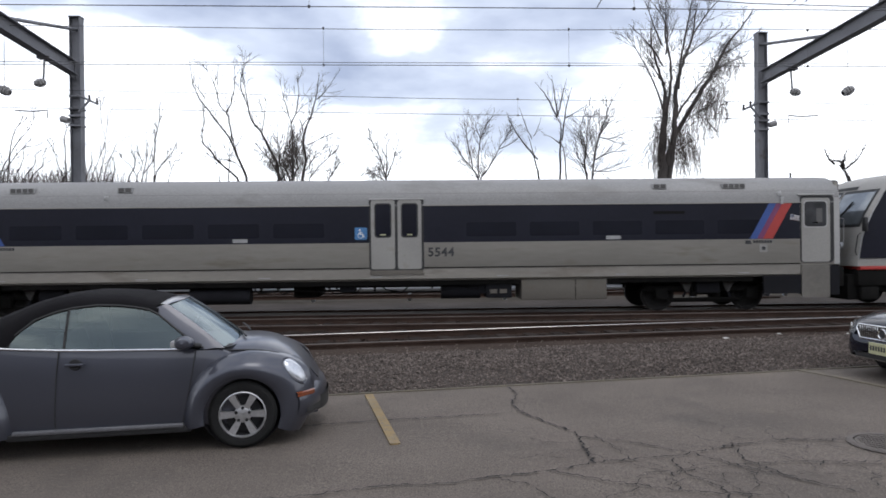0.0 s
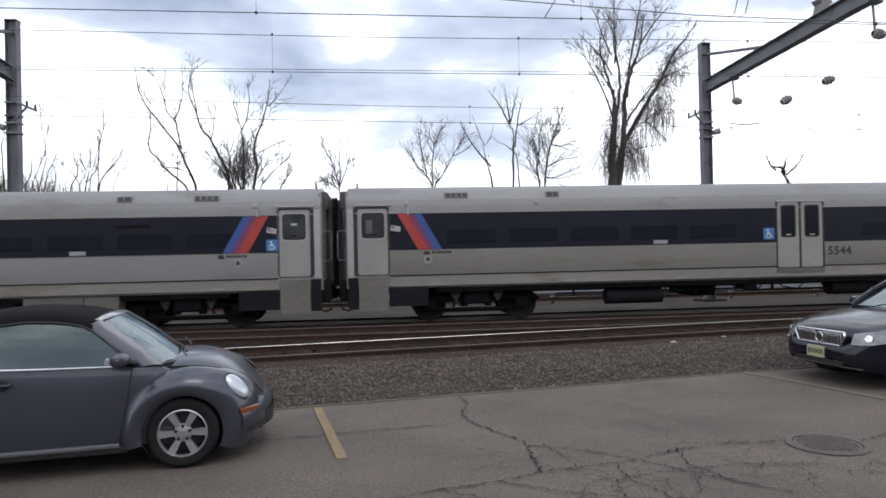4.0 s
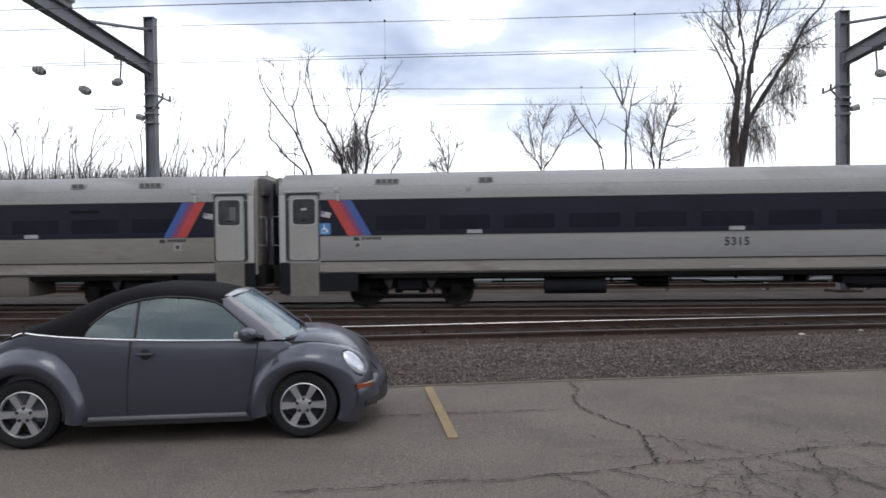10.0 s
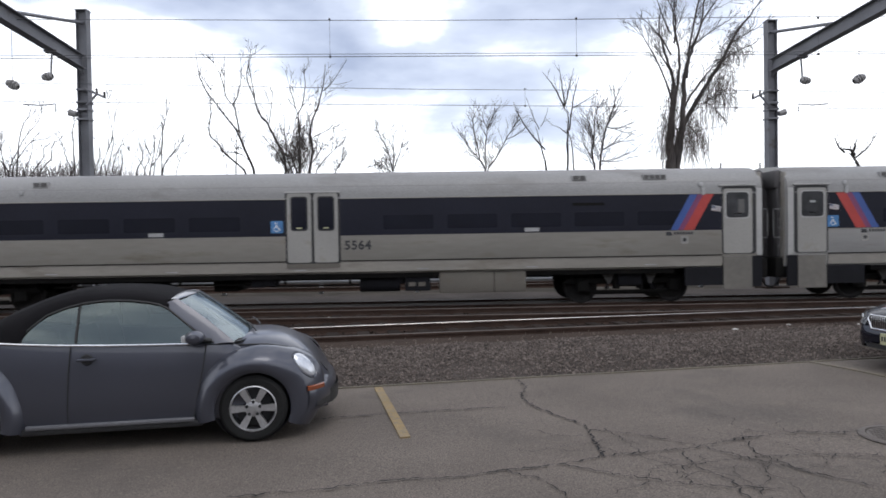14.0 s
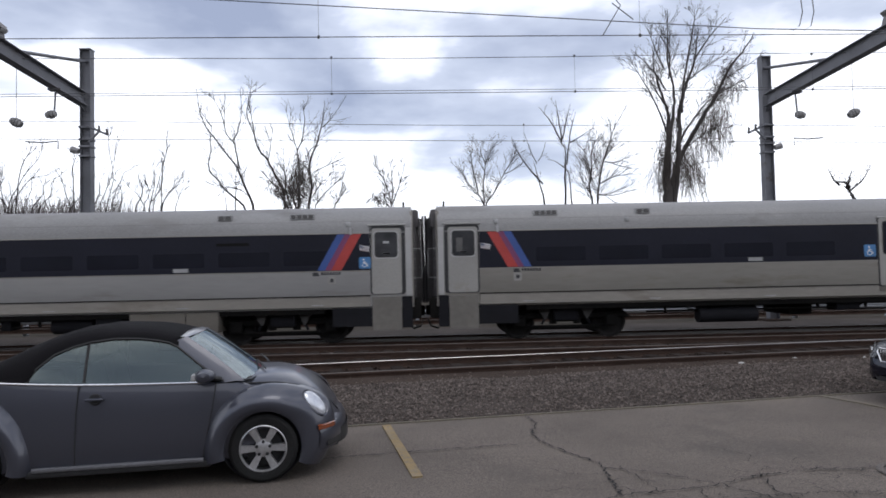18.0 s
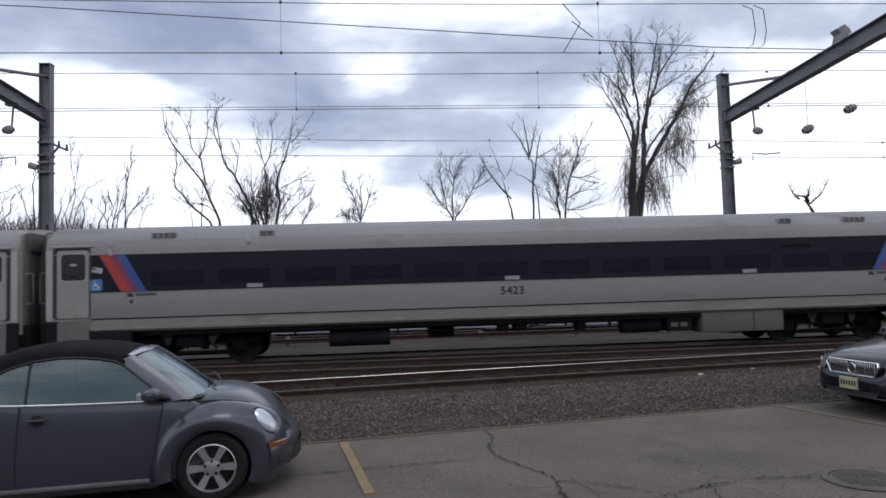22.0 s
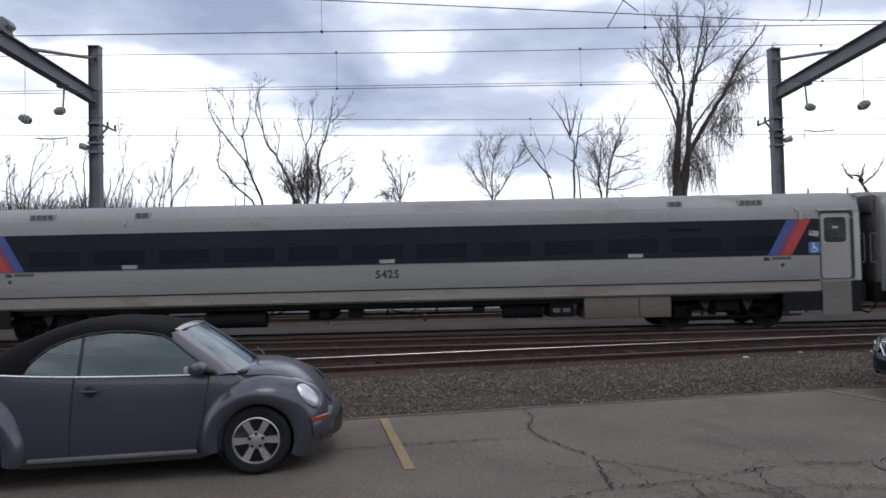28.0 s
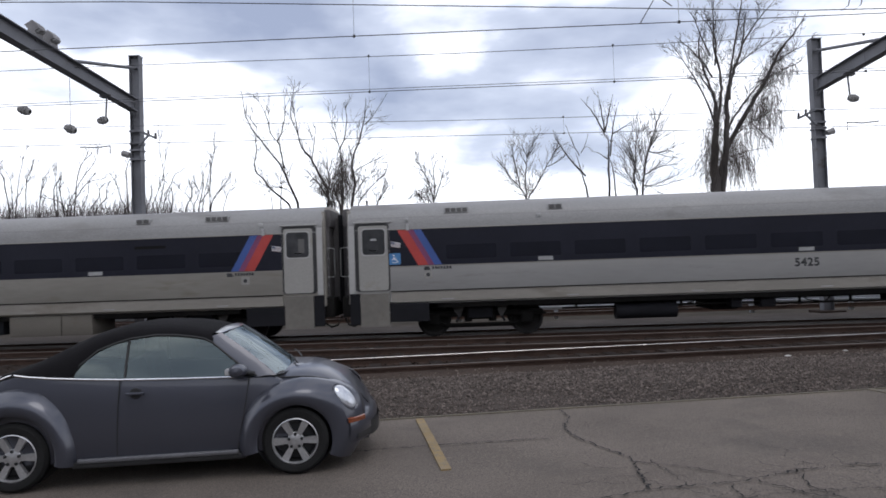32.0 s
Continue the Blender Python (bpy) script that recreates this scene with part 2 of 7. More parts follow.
STEEL_LOW = material("dusty_steel_body", (0.282, 0.264, 0.238), 0.55, 0.2, spots=((1.2, 0.57, (0.222, 0.200, 0.168)),), coarse=(0.6, 0.1), grain=(6.0, 0.07), stretch=(0.35, 1, 2.0))
DOOR_STEEL = material("door_steel", (0.278, 0.268, 0.252), 0.5, 0.2, spots=((1.6, 0.58, (0.235, 0.215, 0.185)),), coarse=(0.8, 0.1))
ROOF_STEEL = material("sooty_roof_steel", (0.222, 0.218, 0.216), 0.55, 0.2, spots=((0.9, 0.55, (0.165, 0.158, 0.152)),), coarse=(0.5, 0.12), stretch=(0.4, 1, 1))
BAND = material("black_window_band", (0.0135, 0.0142, 0.0225), 0.28, shine=0.2, coarse=(0.4, 0.2), grain=(8.0, 0.1))
PANE = material("tinted_train_pane", (0.0088, 0.0096, 0.0160), 0.24, shine=0.22, coarse=(0.7, 0.2), grain=(3.0, 0.1))
SEAL = material("black_rubber", (0.014, 0.014, 0.015), 0.6)
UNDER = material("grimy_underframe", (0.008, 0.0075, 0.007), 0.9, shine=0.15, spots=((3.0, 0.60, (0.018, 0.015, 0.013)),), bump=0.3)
BOX_BEIGE = material("beige_equipment_box", (0.112, 0.100, 0.085), 0.75, spots=((2.0, 0.56, (0.105, 0.090, 0.073)),), coarse=(1.0, 0.12))
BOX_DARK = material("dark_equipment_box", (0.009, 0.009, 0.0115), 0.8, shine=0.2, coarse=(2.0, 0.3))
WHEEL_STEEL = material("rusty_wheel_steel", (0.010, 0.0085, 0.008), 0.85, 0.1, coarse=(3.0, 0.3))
BLUE = material("blue_stripe", (0.034, 0.075, 0.25), 0.4, coarse=(2.0, 0.1))
PURPLE = material("violet_stripe", (0.165, 0.038, 0.105), 0.4, coarse=(2.0, 0.1))
RED = material("red_stripe", (0.37, 0.040, 0.034), 0.4, coarse=(2.0, 0.1))
SIGN_BLUE = material("sign_blue", (0.055, 0.17, 0.36), 0.4)
WHITE = material("white_marking", (0.70, 0.70, 0.68), 0.5)
FLAG_BLUE = material("faded_flag_blue", (0.10, 0.11, 0.16), 0.5)
# pale base colour stands in for sky mirrored in the cab panes
CAB_GLASS = material("sky_painted_cab_glass", (0.20, 0.22, 0.24), 0.12, 0.55, coarse=(1.2, 0.3), grain=(4.0, 0.15))
LETTER = material("dark_lettering", (0.026, 0.026, 0.029), 0.5)
FLAG_RED = material("faded_flag_red", (0.20, 0.12, 0.12), 0.5)
LOUVRE = material("shaded_louvre", (0.085, 0.082, 0.080), 0.7, coarse=(3.0, 0.2))
TRAP = material("scuffed_step_panel", (0.150, 0.139, 0.123), 0.6, 0.15, spots=((2.2, 0.55, (0.125, 0.108, 0.088)),), coarse=(1.2, 0.15), grain=(9.0, 0.1))
GANGWAY = material("grey_gangway_rubber", (0.075, 0.070, 0.071), 0.8, coarse=(2.0, 0.25), bump=0.2)
DOOR_PANE = material("grey_door_pane", (0.036, 0.037, 0.040), 0.2, shine=0.35, coarse=(1.6, 0.5), grain=(6.0, 0.2))
BRACKET = material("dusty_steel_bracket", (0.050, 0.047, 0.045), 0.8, coarse=(3.0, 0.3))
PALE_MARK = material("pale_decal", (0.46, 0.45, 0.46), 0.5)
GREY_MARK = material("grey_marking", (0.30, 0.30, 0.30), 0.5)
POLE_STEEL = material("weathered_gantry_steel", (0.140, 0.143, 0.158), 0.6, 0.3, spots=((2.5, 0.60, (0.085, 0.075, 0.068)),), coarse=(1.0, 0.2), bump=0.1)
WIRE = material("copper_wire", (0.060, 0.060, 0.066), 0.6)
LAMP_CASE = material("weathered_lamp_case", (0.17, 0.165, 0.17), 0.7, coarse=(4.0, 0.3), bump=0.2)
INSULATOR = material("pale_insulator", (0.22, 0.215, 0.215), 0.6, coarse=(8.0, 0.2))
BARK = material("winter_bark", (0.050, 0.043, 0.041), 0.9, coarse=(2.0, 0.25), bump=0.4, bump_scale=25.0)
TWIG = material("winter_twigs", (0.060, 0.053, 0.051), 0.9, coarse=(0.6, 0.25))
# paler than the near twigs: distant haze is put into this colour
FAR_TWIG = material("hazed_undergrowth", (0.150, 0.135, 0.135), 0.9, coarse=(0.6, 0.25))
VINE = material("dry_vines", (0.066, 0.055, 0.050), 0.9, coarse=(0.8, 0.3))
GALVANISED = material("galvanised_steel", (0.44, 0.46, 0.50), 0.45, 0.5, coarse=(1.5, 0.15))
CAR_GREY = material("grey_metallic_paint", (0.053, 0.056, 0.073), 0.32, 0.45, coarse=(1.0, 0.05), grain=(300.0, 0.06), coat=0.6)
CAR_BLACK = material("black_car_paint", (0.006, 0.0065, 0.012), 0.22, 0.0, shine=0.3, coarse=(1.0, 0.08), coat=0.32)
TYRE = material("tyre_rubber", (0.012, 0.012, 0.012), 0.85, shine=0.25, coarse=(6.0, 0.2), bump=0.2)
ALLOY = material("alloy_wheel", (0.44, 0.44, 0.45), 0.35, 0.7, coarse=(4.0, 0.1))
# near black puts recess shade into the colour of barrels, lug holes, wells
HUB_DARK = material("shaded_recess", (0.016, 0.016, 0.018), 0.7)
CANVAS = material("black_soft_top", (0.0085, 0.008, 0.009), 0.95, shine=0.12, grain=(180.0, 0.3), bump=0.3, bump_scale=220.0)
CHROME = material("bright_trim", (0.72, 0.72, 0.73), 0.16, 1.0)
PLASTIC = material("black_plastic", (0.018, 0.018, 0.019), 0.55)
AMBER = material("amber_lens", (0.17, 0.043, 0.016), 0.2, coat=0.4)
LAMP_WHITE = material("headlamp_reflector", (0.50, 0.52, 0.56), 0.2, 0.5, coat=1.0)
LAMP_GREY = material("clouded_headlamp", (0.20, 0.21, 0.22), 0.25, 0.3, coarse=(9.0, 0.35), grain=(30.0, 0.2), coat=0.8)
TRIM = material("grey_sill_trim", (0.13, 0.13, 0.14), 0.4, 0.3, coarse=(2.0, 0.15))
INTERIOR = material("dark_cabin", (0.045, 0.044, 0.046), 0.8)
SEAT = material("grey_seat_fabric", (0.12, 0.12, 0.125), 0.9)
PLATE_YELLOW = material("pale_yellow_plate", (0.40, 0.39, 0.24), 0.5)
IRON = material("cast_iron_cover", (0.098, 0.084, 0.075), 0.8, 0.2, coarse=(4.0, 0.25), bump=0.3)
LITTER = material("pale_litter", (0.36, 0.35, 0.33), 0.7)
CAR_GLASS = glass_material("car_glass", (0.25, 0.33, 0.305), ior=2.3, gloss=(0.72, 0.82, 0.78))
WINDSCREEN = glass_material("windscreen_glass", (0.56, 0.68, 0.70), ior=3.0, gloss=(0.72, 0.82, 0.86))


# ---------------------------------------------------------------- mesh helpers
def finish(name, bm, mat, smooth=True, angle=35):
    me = bpy.data.meshes.new(name)
    bmesh.ops.recalc_face_normals(bm, faces=bm.faces)
    bm.to_mesh(me)
    bm.free()
    me.materials.append(mat)
    if smooth:
        me.shade_smooth()
        me.set_sharp_from_angle(angle=radians(angle))
    return me


def part(name, bm, mat, parent, label="", smooth=True, angle=35):
    """Links a bmesh as one mesh object under a thing or a part."""
    ob = new(name, finish(name, bm, mat, smooth, angle) if isinstance(bm, bmesh.types.BMesh) else bm)
    ob.parent = parent
    if label:
        tagged(ob, label)
    return ob


def thing(name, label, category, m=None, group="", kind=""):
    ob = new(name)
    ob.empty_display_size = 0.2
    if m is not None:
        ob.matrix_basis = m
    return tagged(ob, label, category, group, kind)


def solid(name, bm, mat, label, category="", group="", kind="", m=None, smooth=True):
    ob = new(name, finish(name, bm, mat, smooth))
    if m is not None:
        ob.matrix_basis = m
    return tagged(ob, label, category, group, kind)


def box(x0, x1, y0, y1, z0, z1, bevel=0.0, bm=None, m=None):
    bm = bm or bmesh.new()
    made = bmesh.ops.create_cube(bm, size=1.0)["verts"]
    for v in made:
        v.co = Vector((x0 + (v.co.x + 0.5) * (x1 - x0), y0 + (v.co.y + 0.5) * (y1 - y0), z0 + (v.co.z + 0.5) * (z1 - z0)))
    if bevel:
        edges = {e for v in made for e in v.link_edges}
        out = bmesh.ops.bevel(bm, geom=list(edges), offset=bevel, segments=2, affect="EDGES", profile=0.5)
        made = list({v for f in out["faces"] for v in f.verts} | {v for v in made if v.is_valid})
    if m is not None:
        for v in made:
            v.co = m @ v.co
    return bm


def rod(a, b, r, sides=8, bm=None, r2=None):
    """A closed round bar from a to b."""
    bm = bm or bmesh.new()
    a, b = Vector(a), Vector(b)
    q = (b - a).to_track_quat("Z", "Y")
    rings = []
    for p, rad in ((a, r), (b, r if r2 is None else r2)):
        rings.append([bm.verts.new(p + q @ Vector((rad * math.cos(k * math.tau / sides), rad * math.sin(k * math.tau / sides), 0))) for k in range(sides)])
    for k in range(sides):
        bm.faces.new((rings[0][k], rings[0][(k + 1) % sides], rings[1][(k + 1) % sides], rings[1][k]))
    bm.faces.new(rings[0][::-1])
    bm.faces.new(rings[1])
    return bm


def pipe(points, r, sides=6, bm=None):
    """A bent round bar through points, as one skin."""
    bm = bm or bmesh.new()
    pts = [Vector(p) for p in points]
    rings = []
    for k, p in enumerate(pts):
        d = (pts[min(k + 1, len(pts) - 1)] - pts[max(k - 1, 0)]).normalized()
        u = d.cross(Vector((0.31, 0.17, 0.93)) if abs(d.z) < 0.8 else Vector((0.95, 0.2, 0.1))).normalized()
        v = d.cross(u)
        rings.append([bm.verts.new(p + (u * math.cos(i * math.tau / sides) + v * math.sin(i * math.tau / sides)) * r) for i in range(sides)])
    for a, b in zip(rings, rings[1:]):
        for i in range(sides):
            bm.faces.new((a[i], a[(i + 1) % sides], b[(i + 1) % sides], b[i]))
    bm.faces.new(rings[0][::-1])
    bm.faces.new(rings[-1])
    return bm


def lathe(profile, axis="Y", steps=32, bm=None, centre=(0, 0, 0)):
    """A surface turned round an axis: profile of (radius, place along the axis)."""
    bm = bm or bmesh.new()
    rings = []
    for r, h in profile:
        ring = []
        for k in range(steps):
            c, s = r * math.cos(k * math.tau / steps), r * math.sin(k * math.tau / steps)
            p = (c, h, s) if axis == "Y" else (c, s, h)
            ring.append(bm.verts.new(Vector(p) + Vector(centre)))
        rings.append(ring)
    for a, b in zip(rings, rings[1:]):
        for k in range(steps):
            bm.faces.new((a[k], a[(k + 1) % steps], b[(k + 1) % steps], b[k]))
    return bm


def loft(sections, closed=False, caps=False, bm=None):
    """A skin over rows of points with as many points each."""
    bm = bm or bmesh.new()
    rows = [[bm.verts.new(p) for p in s] for s in sections]
    n = len(rows[0])
    for a, b in zip(rows, rows[1:]):
        for k in range(n if closed else n - 1):
            q = (a[k], a[(k + 1) % n], b[(k + 1) % n], b[k])
            if len({tuple(round(c, 6) for c in v.co) for v in q}) >= 3:
                bm.faces.new(q)
    if caps:
        bm.faces.new(rows[0][::-1])
        bm.faces.new(rows[-1])
    return bm


def slab(outline, y0, y1, bm=None):
    """A flat plate: an outline of (x, z), from y0 to y1."""
    bm = bm or bmesh.new()
    a = [bm.verts.new((x, y0, z)) for x, z in outline]
    b = [bm.verts.new((x, y1, z)) for x, z in outline]
    n = len(a)
    bm.faces.new(a)
    bm.faces.new(b[::-1])
    for k in range(n):
        bm.faces.new((a[k], b[k], b[(k + 1) % n], a[(k + 1) % n]))
    return bm


def rounded(x0, x1, z0, z1, r, steps=4):
    pts = []
    for cx, cz, a0 in ((x1 - r, z1 - r, 0), (x0 + r, z1 - r, 90), (x0 + r, z0 + r, 180), (x1 - r, z0 + r, 270)):
        for k in range(steps + 1):
            a = radians(a0 + 90 * k / steps)
            pts.append((cx + r * math.cos(a), cz + r * math.sin(a)))
    return pts


def curve(table, x):
    """The smooth value at x of a table of (x, value)."""
    for (x0, a), (x1, b) in zip(table, table[1:]):
        if x <= x1:
            k = min(max((x - x0) / (x1 - x0), 0), 1)
            return a + (b - a) * k
    return table[-1][1]


def lettering(text, size, parent, m, mat, name="number"):
    data = bpy.data.curves.new(name, "FONT")
    data.body, data.size, data.extrude, data.align_x, data.align_y = text, size, 0.002, "CENTER", "CENTER"
    data.resolution_u, data.offset, data.space_character = 3, 0.010, 1.12
    ob = bpy.data.objects.new("letters", data)
    scene.collection.objects.link(ob)
    me = bpy.data.meshes.new_from_object(ob.evaluated_get(bpy.context.evaluated_depsgraph_get()))
    bpy.data.objects.remove(ob)
    bpy.data.curves.remove(data)
    me.transform(m)
    me.materials.clear()
    me.materials.append(mat)
    return part(name, me, mat, parent)


# ---------------------------------------------------------------- ground, lot and tracks
LOT = Matrix.Rotation(radians(9.2), 4, "Z")
TRAIN_Y = 19.77
RAIL_Z = 0.02


def ground_height(x, y):
    """The railway's bed lies a hand lower than the lot beyond the siding."""
    k = min(max((y - 16.5) / 2.0, 0), 1)
    far = min(max((y - 24.0) / 30.0, 0), 1)
    return -0.10 - 0.14 * k - 0.3 * far


xs = sorted({*np.linspace(-60, 60, 61), -2500, -900, -400, -200, -120, -85, 85, 120, 200, 400, 900, 2500})
ys = sorted({*np.linspace(-12, 48, 61), -2500, -900, -300, -120, -60, -30, 60, 80, 120, 200, 400, 900, 3000})
bm = bmesh.new()
grid = [[bm.verts.new((x, y, ground_height(x, y))) for x in xs] for y in ys]
for a, b in zip(grid, grid[1:]):
    for k in range(len(xs) - 1):
        bm.faces.new((a[k], a[k + 1], b[k + 1], b[k]))
solid("ground", bm, FIELD, "dull winter ground round the railway and far fields", kind="structure")


def sheet(name, corners, z, mat, label, nx=30, ny=12, rough=0.0, seed=0.0, depth=0.25):
    """A slightly uneven sheet over four corners, with thickness."""
    bm = bmesh.new()
    rows = []
    c = [Vector((*p, 0)) for p in corners]
    for j in range(ny + 1):
        row = []
        for i in range(nx + 1):
            u, v = i / nx, j / ny
            p = (c[0] * (1 - u) + c[1] * u) * (1 - v) + (c[3] * (1 - u) + c[2] * u) * v
            h = z(p.x, p.y) if callable(z) else z
            row.append(bm.verts.new((p.x, p.y, h + rough * noise.noise((p.x * 0.8, p.y * 0.8, seed)))))
        rows.append(row)
    for a, b in zip(rows, rows[1:]):
        for k in range(nx):
            bm.faces.new((a[k], a[k + 1], b[k + 1], b[k]))
    edge = bmesh.ops.extrude_edge_only(bm, edges=[e for e in bm.edges if e.is_boundary])
    for v in edge["geom"]:
        if isinstance(v, bmesh.types.BMVert):
            v.co.z -= depth
    return solid(name, bm, mat, label, kind="structure")


def lot(u, v):
    """A place on the lot: u along its edge, v from its edge towards the street."""
    p = LOT @ Vector((u, -v, 0))
    return (p.x, p.y + 8.72)


sheet("lot_pavement", (lot(-45, 24), lot(45, 24), lot(45, 0), lot(-45, 0)), 0.0, ASPHALT, "worn grey asphalt of a car park, cracked", 90, 24, 0.012)


def siding(x):
    """The far rail of the siding, which nears the running track to the right."""
    return 13.78 + 0.148 * x - 0.0012 * x * x


def bank_height(x, y):
    e = 8.72 + math.tan(radians(9.2)) * x
    k = min(max((y - e) / 0.9, 0), 1)
    return -0.012 + 0.06 * k


sheet("gravel_strip", (lot(-45, -0.0), lot(45, -0.0), lot(45, -2.75), lot(-45, -2.75)), bank_height, GRAVEL_BED, "loose grey gravel between car park and siding", 90, 14, 0.03)
sheet("dirt_shoulder", (lot(-45, -2.7), lot(45, -2.7), lot(45, -4.1), lot(-45, -4.1)), 0.030, DIRT, "brown oily dirt beside the siding rail", 90, 8, 0.025, 2.0)
sheet("track_ballast", ((-45, 5.0), (45, 14), (45, 17.55), (-45, 17.55)), lambda x, y: 0.0 + 0.01 * math.sin(x), BALLAST, "dark rust-stained ballast of the running track", 90, 12, 0.03, 3.0)
sheet("train_ballast", ((-70, 17.4), (70, 17.4), (70, 24.5), (-70, 24.5)), -0.16, DUST, "pale dusty ballast under the train", 100, 10, 0.03, 5.0)


def rail(line, z, top, label, name="rail"):
    """A rail along a line of (x, y): foot, web and head, with the running face on top."""
    r = thing(name, label, "rail", kind="structure")
    shape = ((-0.07, -0.17), (0.07, -0.17), (0.07, -0.155), (0.012, -0.13), (0.012, -0.045), (0.036, -0.035), (0.036, -0.004), (-0.036, -0.004), (-0.036, -0.035), (-0.012, -0.045), (-0.012, -0.13), (-0.07, -0.155))
    part("web", loft([[(x, y + dy, z(x) + dz) for dy, dz in shape] for x, y in line], closed=True, caps=True), RAIL_SIDE, r, smooth=False)
    head = ((-0.034, -0.003), (0.034, -0.003), (0.03, 0.003), (-0.03, 0.003))
    part("running_face", loft([[(x, y + dy, z(x) + dz) for dy, dz in head] for x, y in line], closed=True, caps=True), top, r, smooth=False)
    return r


steps = np.linspace(-45, 45, 61)
long_steps = np.linspace(-70, 70, 29)
rail([(x, siding(x)) for x in steps], lambda x: 0.14, RAIL_TOP, "shiny worn siding rail on rusty web")
rail([(x, siding(x) - 1.36) for x in steps], lambda x: 0.13, RAIL_DULL, "dull rusty siding rail close to the gravel")
rail([(x, 15.12) for x in steps], lambda x: 0.13, RAIL_DULL, "dull rail of the running track")
rail([(x, 16.60) for x in steps], lambda x: 0.13, RAIL_DULL, "dark rail of the running track")
for y in (TRAIN_Y - 0.7525, TRAIN_Y + 0.7525):
    rail([(x, y) for x in long_steps], lambda x: RAIL_Z - 0.05, RAIL_DULL, "dark rail under the passing train")
sheet("dust_strip", ((-70, 19.75), (70, 19.75), (70, 20.35), (-70, 20.35)), -0.085, PALE_DUST, "pale strip of crushed dusty stone between the rails", 60, 4, 0.012, 8.0, depth=0.1)
for y, top in ((26.6, RAIL_DULL), (28.1, RAIL_DULL), (30.2, RAIL_TOP), (31.7, RAIL_TOP), (33.6, RAIL_TOP), (35.1, RAIL_DULL)):
    rail([(x, y) for x in long_steps], lambda x: 0.0, top, "rail of the tracks behind the train")


def tie_mesh():
    return finish("tie", box(-0.12, 0.12, -1.25, 1.25, -0.1, 0.06, 0.015), TIE)


tie_data = tie_mesh()
ties = thing("running_track_ties", "dark weathered wooden ties sunk in ballast", "railway ties", kind="structure")
for k in range(64):
    t = part("tie", tie_data, TIE, ties)
    t.matrix_basis = pose(-19 + k * 0.6, 15.86, -0.045, 0, 0, random.uniform(-1, 1))
ties2 = thing("siding_ties", "dark weathered wooden ties of the siding", "railway ties", kind="structure")
for k in range(54):
    x = -15 + k * 0.6
    t = part("tie", tie_data, TIE, ties2)
    t.matrix_basis = pose(x, siding(x) - 0.68, -0.035, 0, 0, 8 + random.uniform(-1, 1))
ties3 = thing("train_track_ties", "dusty ties under the train", "railway ties", kind="structure")
for k in range(80):
    t = part("tie", tie_data, TIE, ties3)
    t.matrix_basis = pose(-24 + k * 0.6, TRAIN_Y, -0.20, 0, 0, random.uniform(-1, 1))


def stones(name, count, place, sizes, mat, label, seed):
    """Loose stones of many sizes, joined into one mesh."""
    rnd = np.random.RandomState(seed)
    phi = (1 + 5 ** 0.5) / 2
    base = np.array([(1, 0, 0), (-1, 0, 0), (0, 1, 0), (0, -1, 0), (0, 0, 1), (0, 0, -1)], float)
    tris = np.array([(0, 2, 4), (2, 1, 4), (1, 3, 4), (3, 0, 4), (2, 0, 5), (1, 2, 5), (3, 1, 5), (0, 3, 5)])
    verts, faces = [], []
    for k in range(count):
        x, y, z = place(rnd)
        s = sizes[0] + (sizes[1] - sizes[0]) * rnd.rand() ** 2
        v = base * rnd.uniform(0.6, 1.2, (6, 3)) * s * (1, 0.85, 0.7)
        v += rnd.uniform(-0.2, 0.2, (6, 3)) * s
        a, b = rnd.rand() * math.tau, (rnd.rand() - 0.5) * 1.5
        ca, sa, cb, sb = math.cos(a), math.sin(a), math.cos(b), math.sin(b)
        v = v @ np.array(((1, 0, 0), (0, cb, -sb), (0, sb, cb))) @ np.array(((ca, -sa, 0), (sa, ca, 0), (0, 0, 1)))
        verts.append(v + (x, y, z))
        faces.append(tris + 6 * k)
    me = bpy.data.meshes.new(name)
    me.from_pydata(np.concatenate(verts).tolist(), [], np.concatenate(faces).tolist())
    me.materials.append(mat)
    return tagged(new(name, me), label, "gravel", kind="stuff")


def on_gravel(rnd):
    u = rnd.uniform(-10, 13)
    far = 2.65 + 0.35 * noise.noise((u * 0.9, 3.7, 0)) + (rnd.exponential(0.28) if rnd.rand() < 0.25 else 0)
    v = -min(far * rnd.rand() ** 0.9, 3.6) - 0.02
    x, y = lot(u, v)
    return x, y, (bank_height(x, y) if v > -2.75 else 0.032) + 0.016


stones("gravel_stones", 52000, on_gravel, (0.010, 0.031), STONE, "loose grey and brown gravel stones beside the siding", 4)


def on_ballast(rnd):
    x = rnd.uniform(-14, 18)
    y = rnd.uniform(siding(x) - 1.9, 17.4)
    return x, y, 0.01


stones("ballast_stones", 13000, on_ballast, (0.015, 0.05), BALLAST_STONE, "dark rust-stained ballast stones between the rails", 5)


def on_train_bed(rnd):
    return rnd.uniform(-16, 22), rnd.uniform(17.5, 18.8), -0.155


stones("train_bed_stones", 3000, on_train_bed, (0.015, 0.04), DUST_STONE, "dark dusty ballast stones under the train", 6)


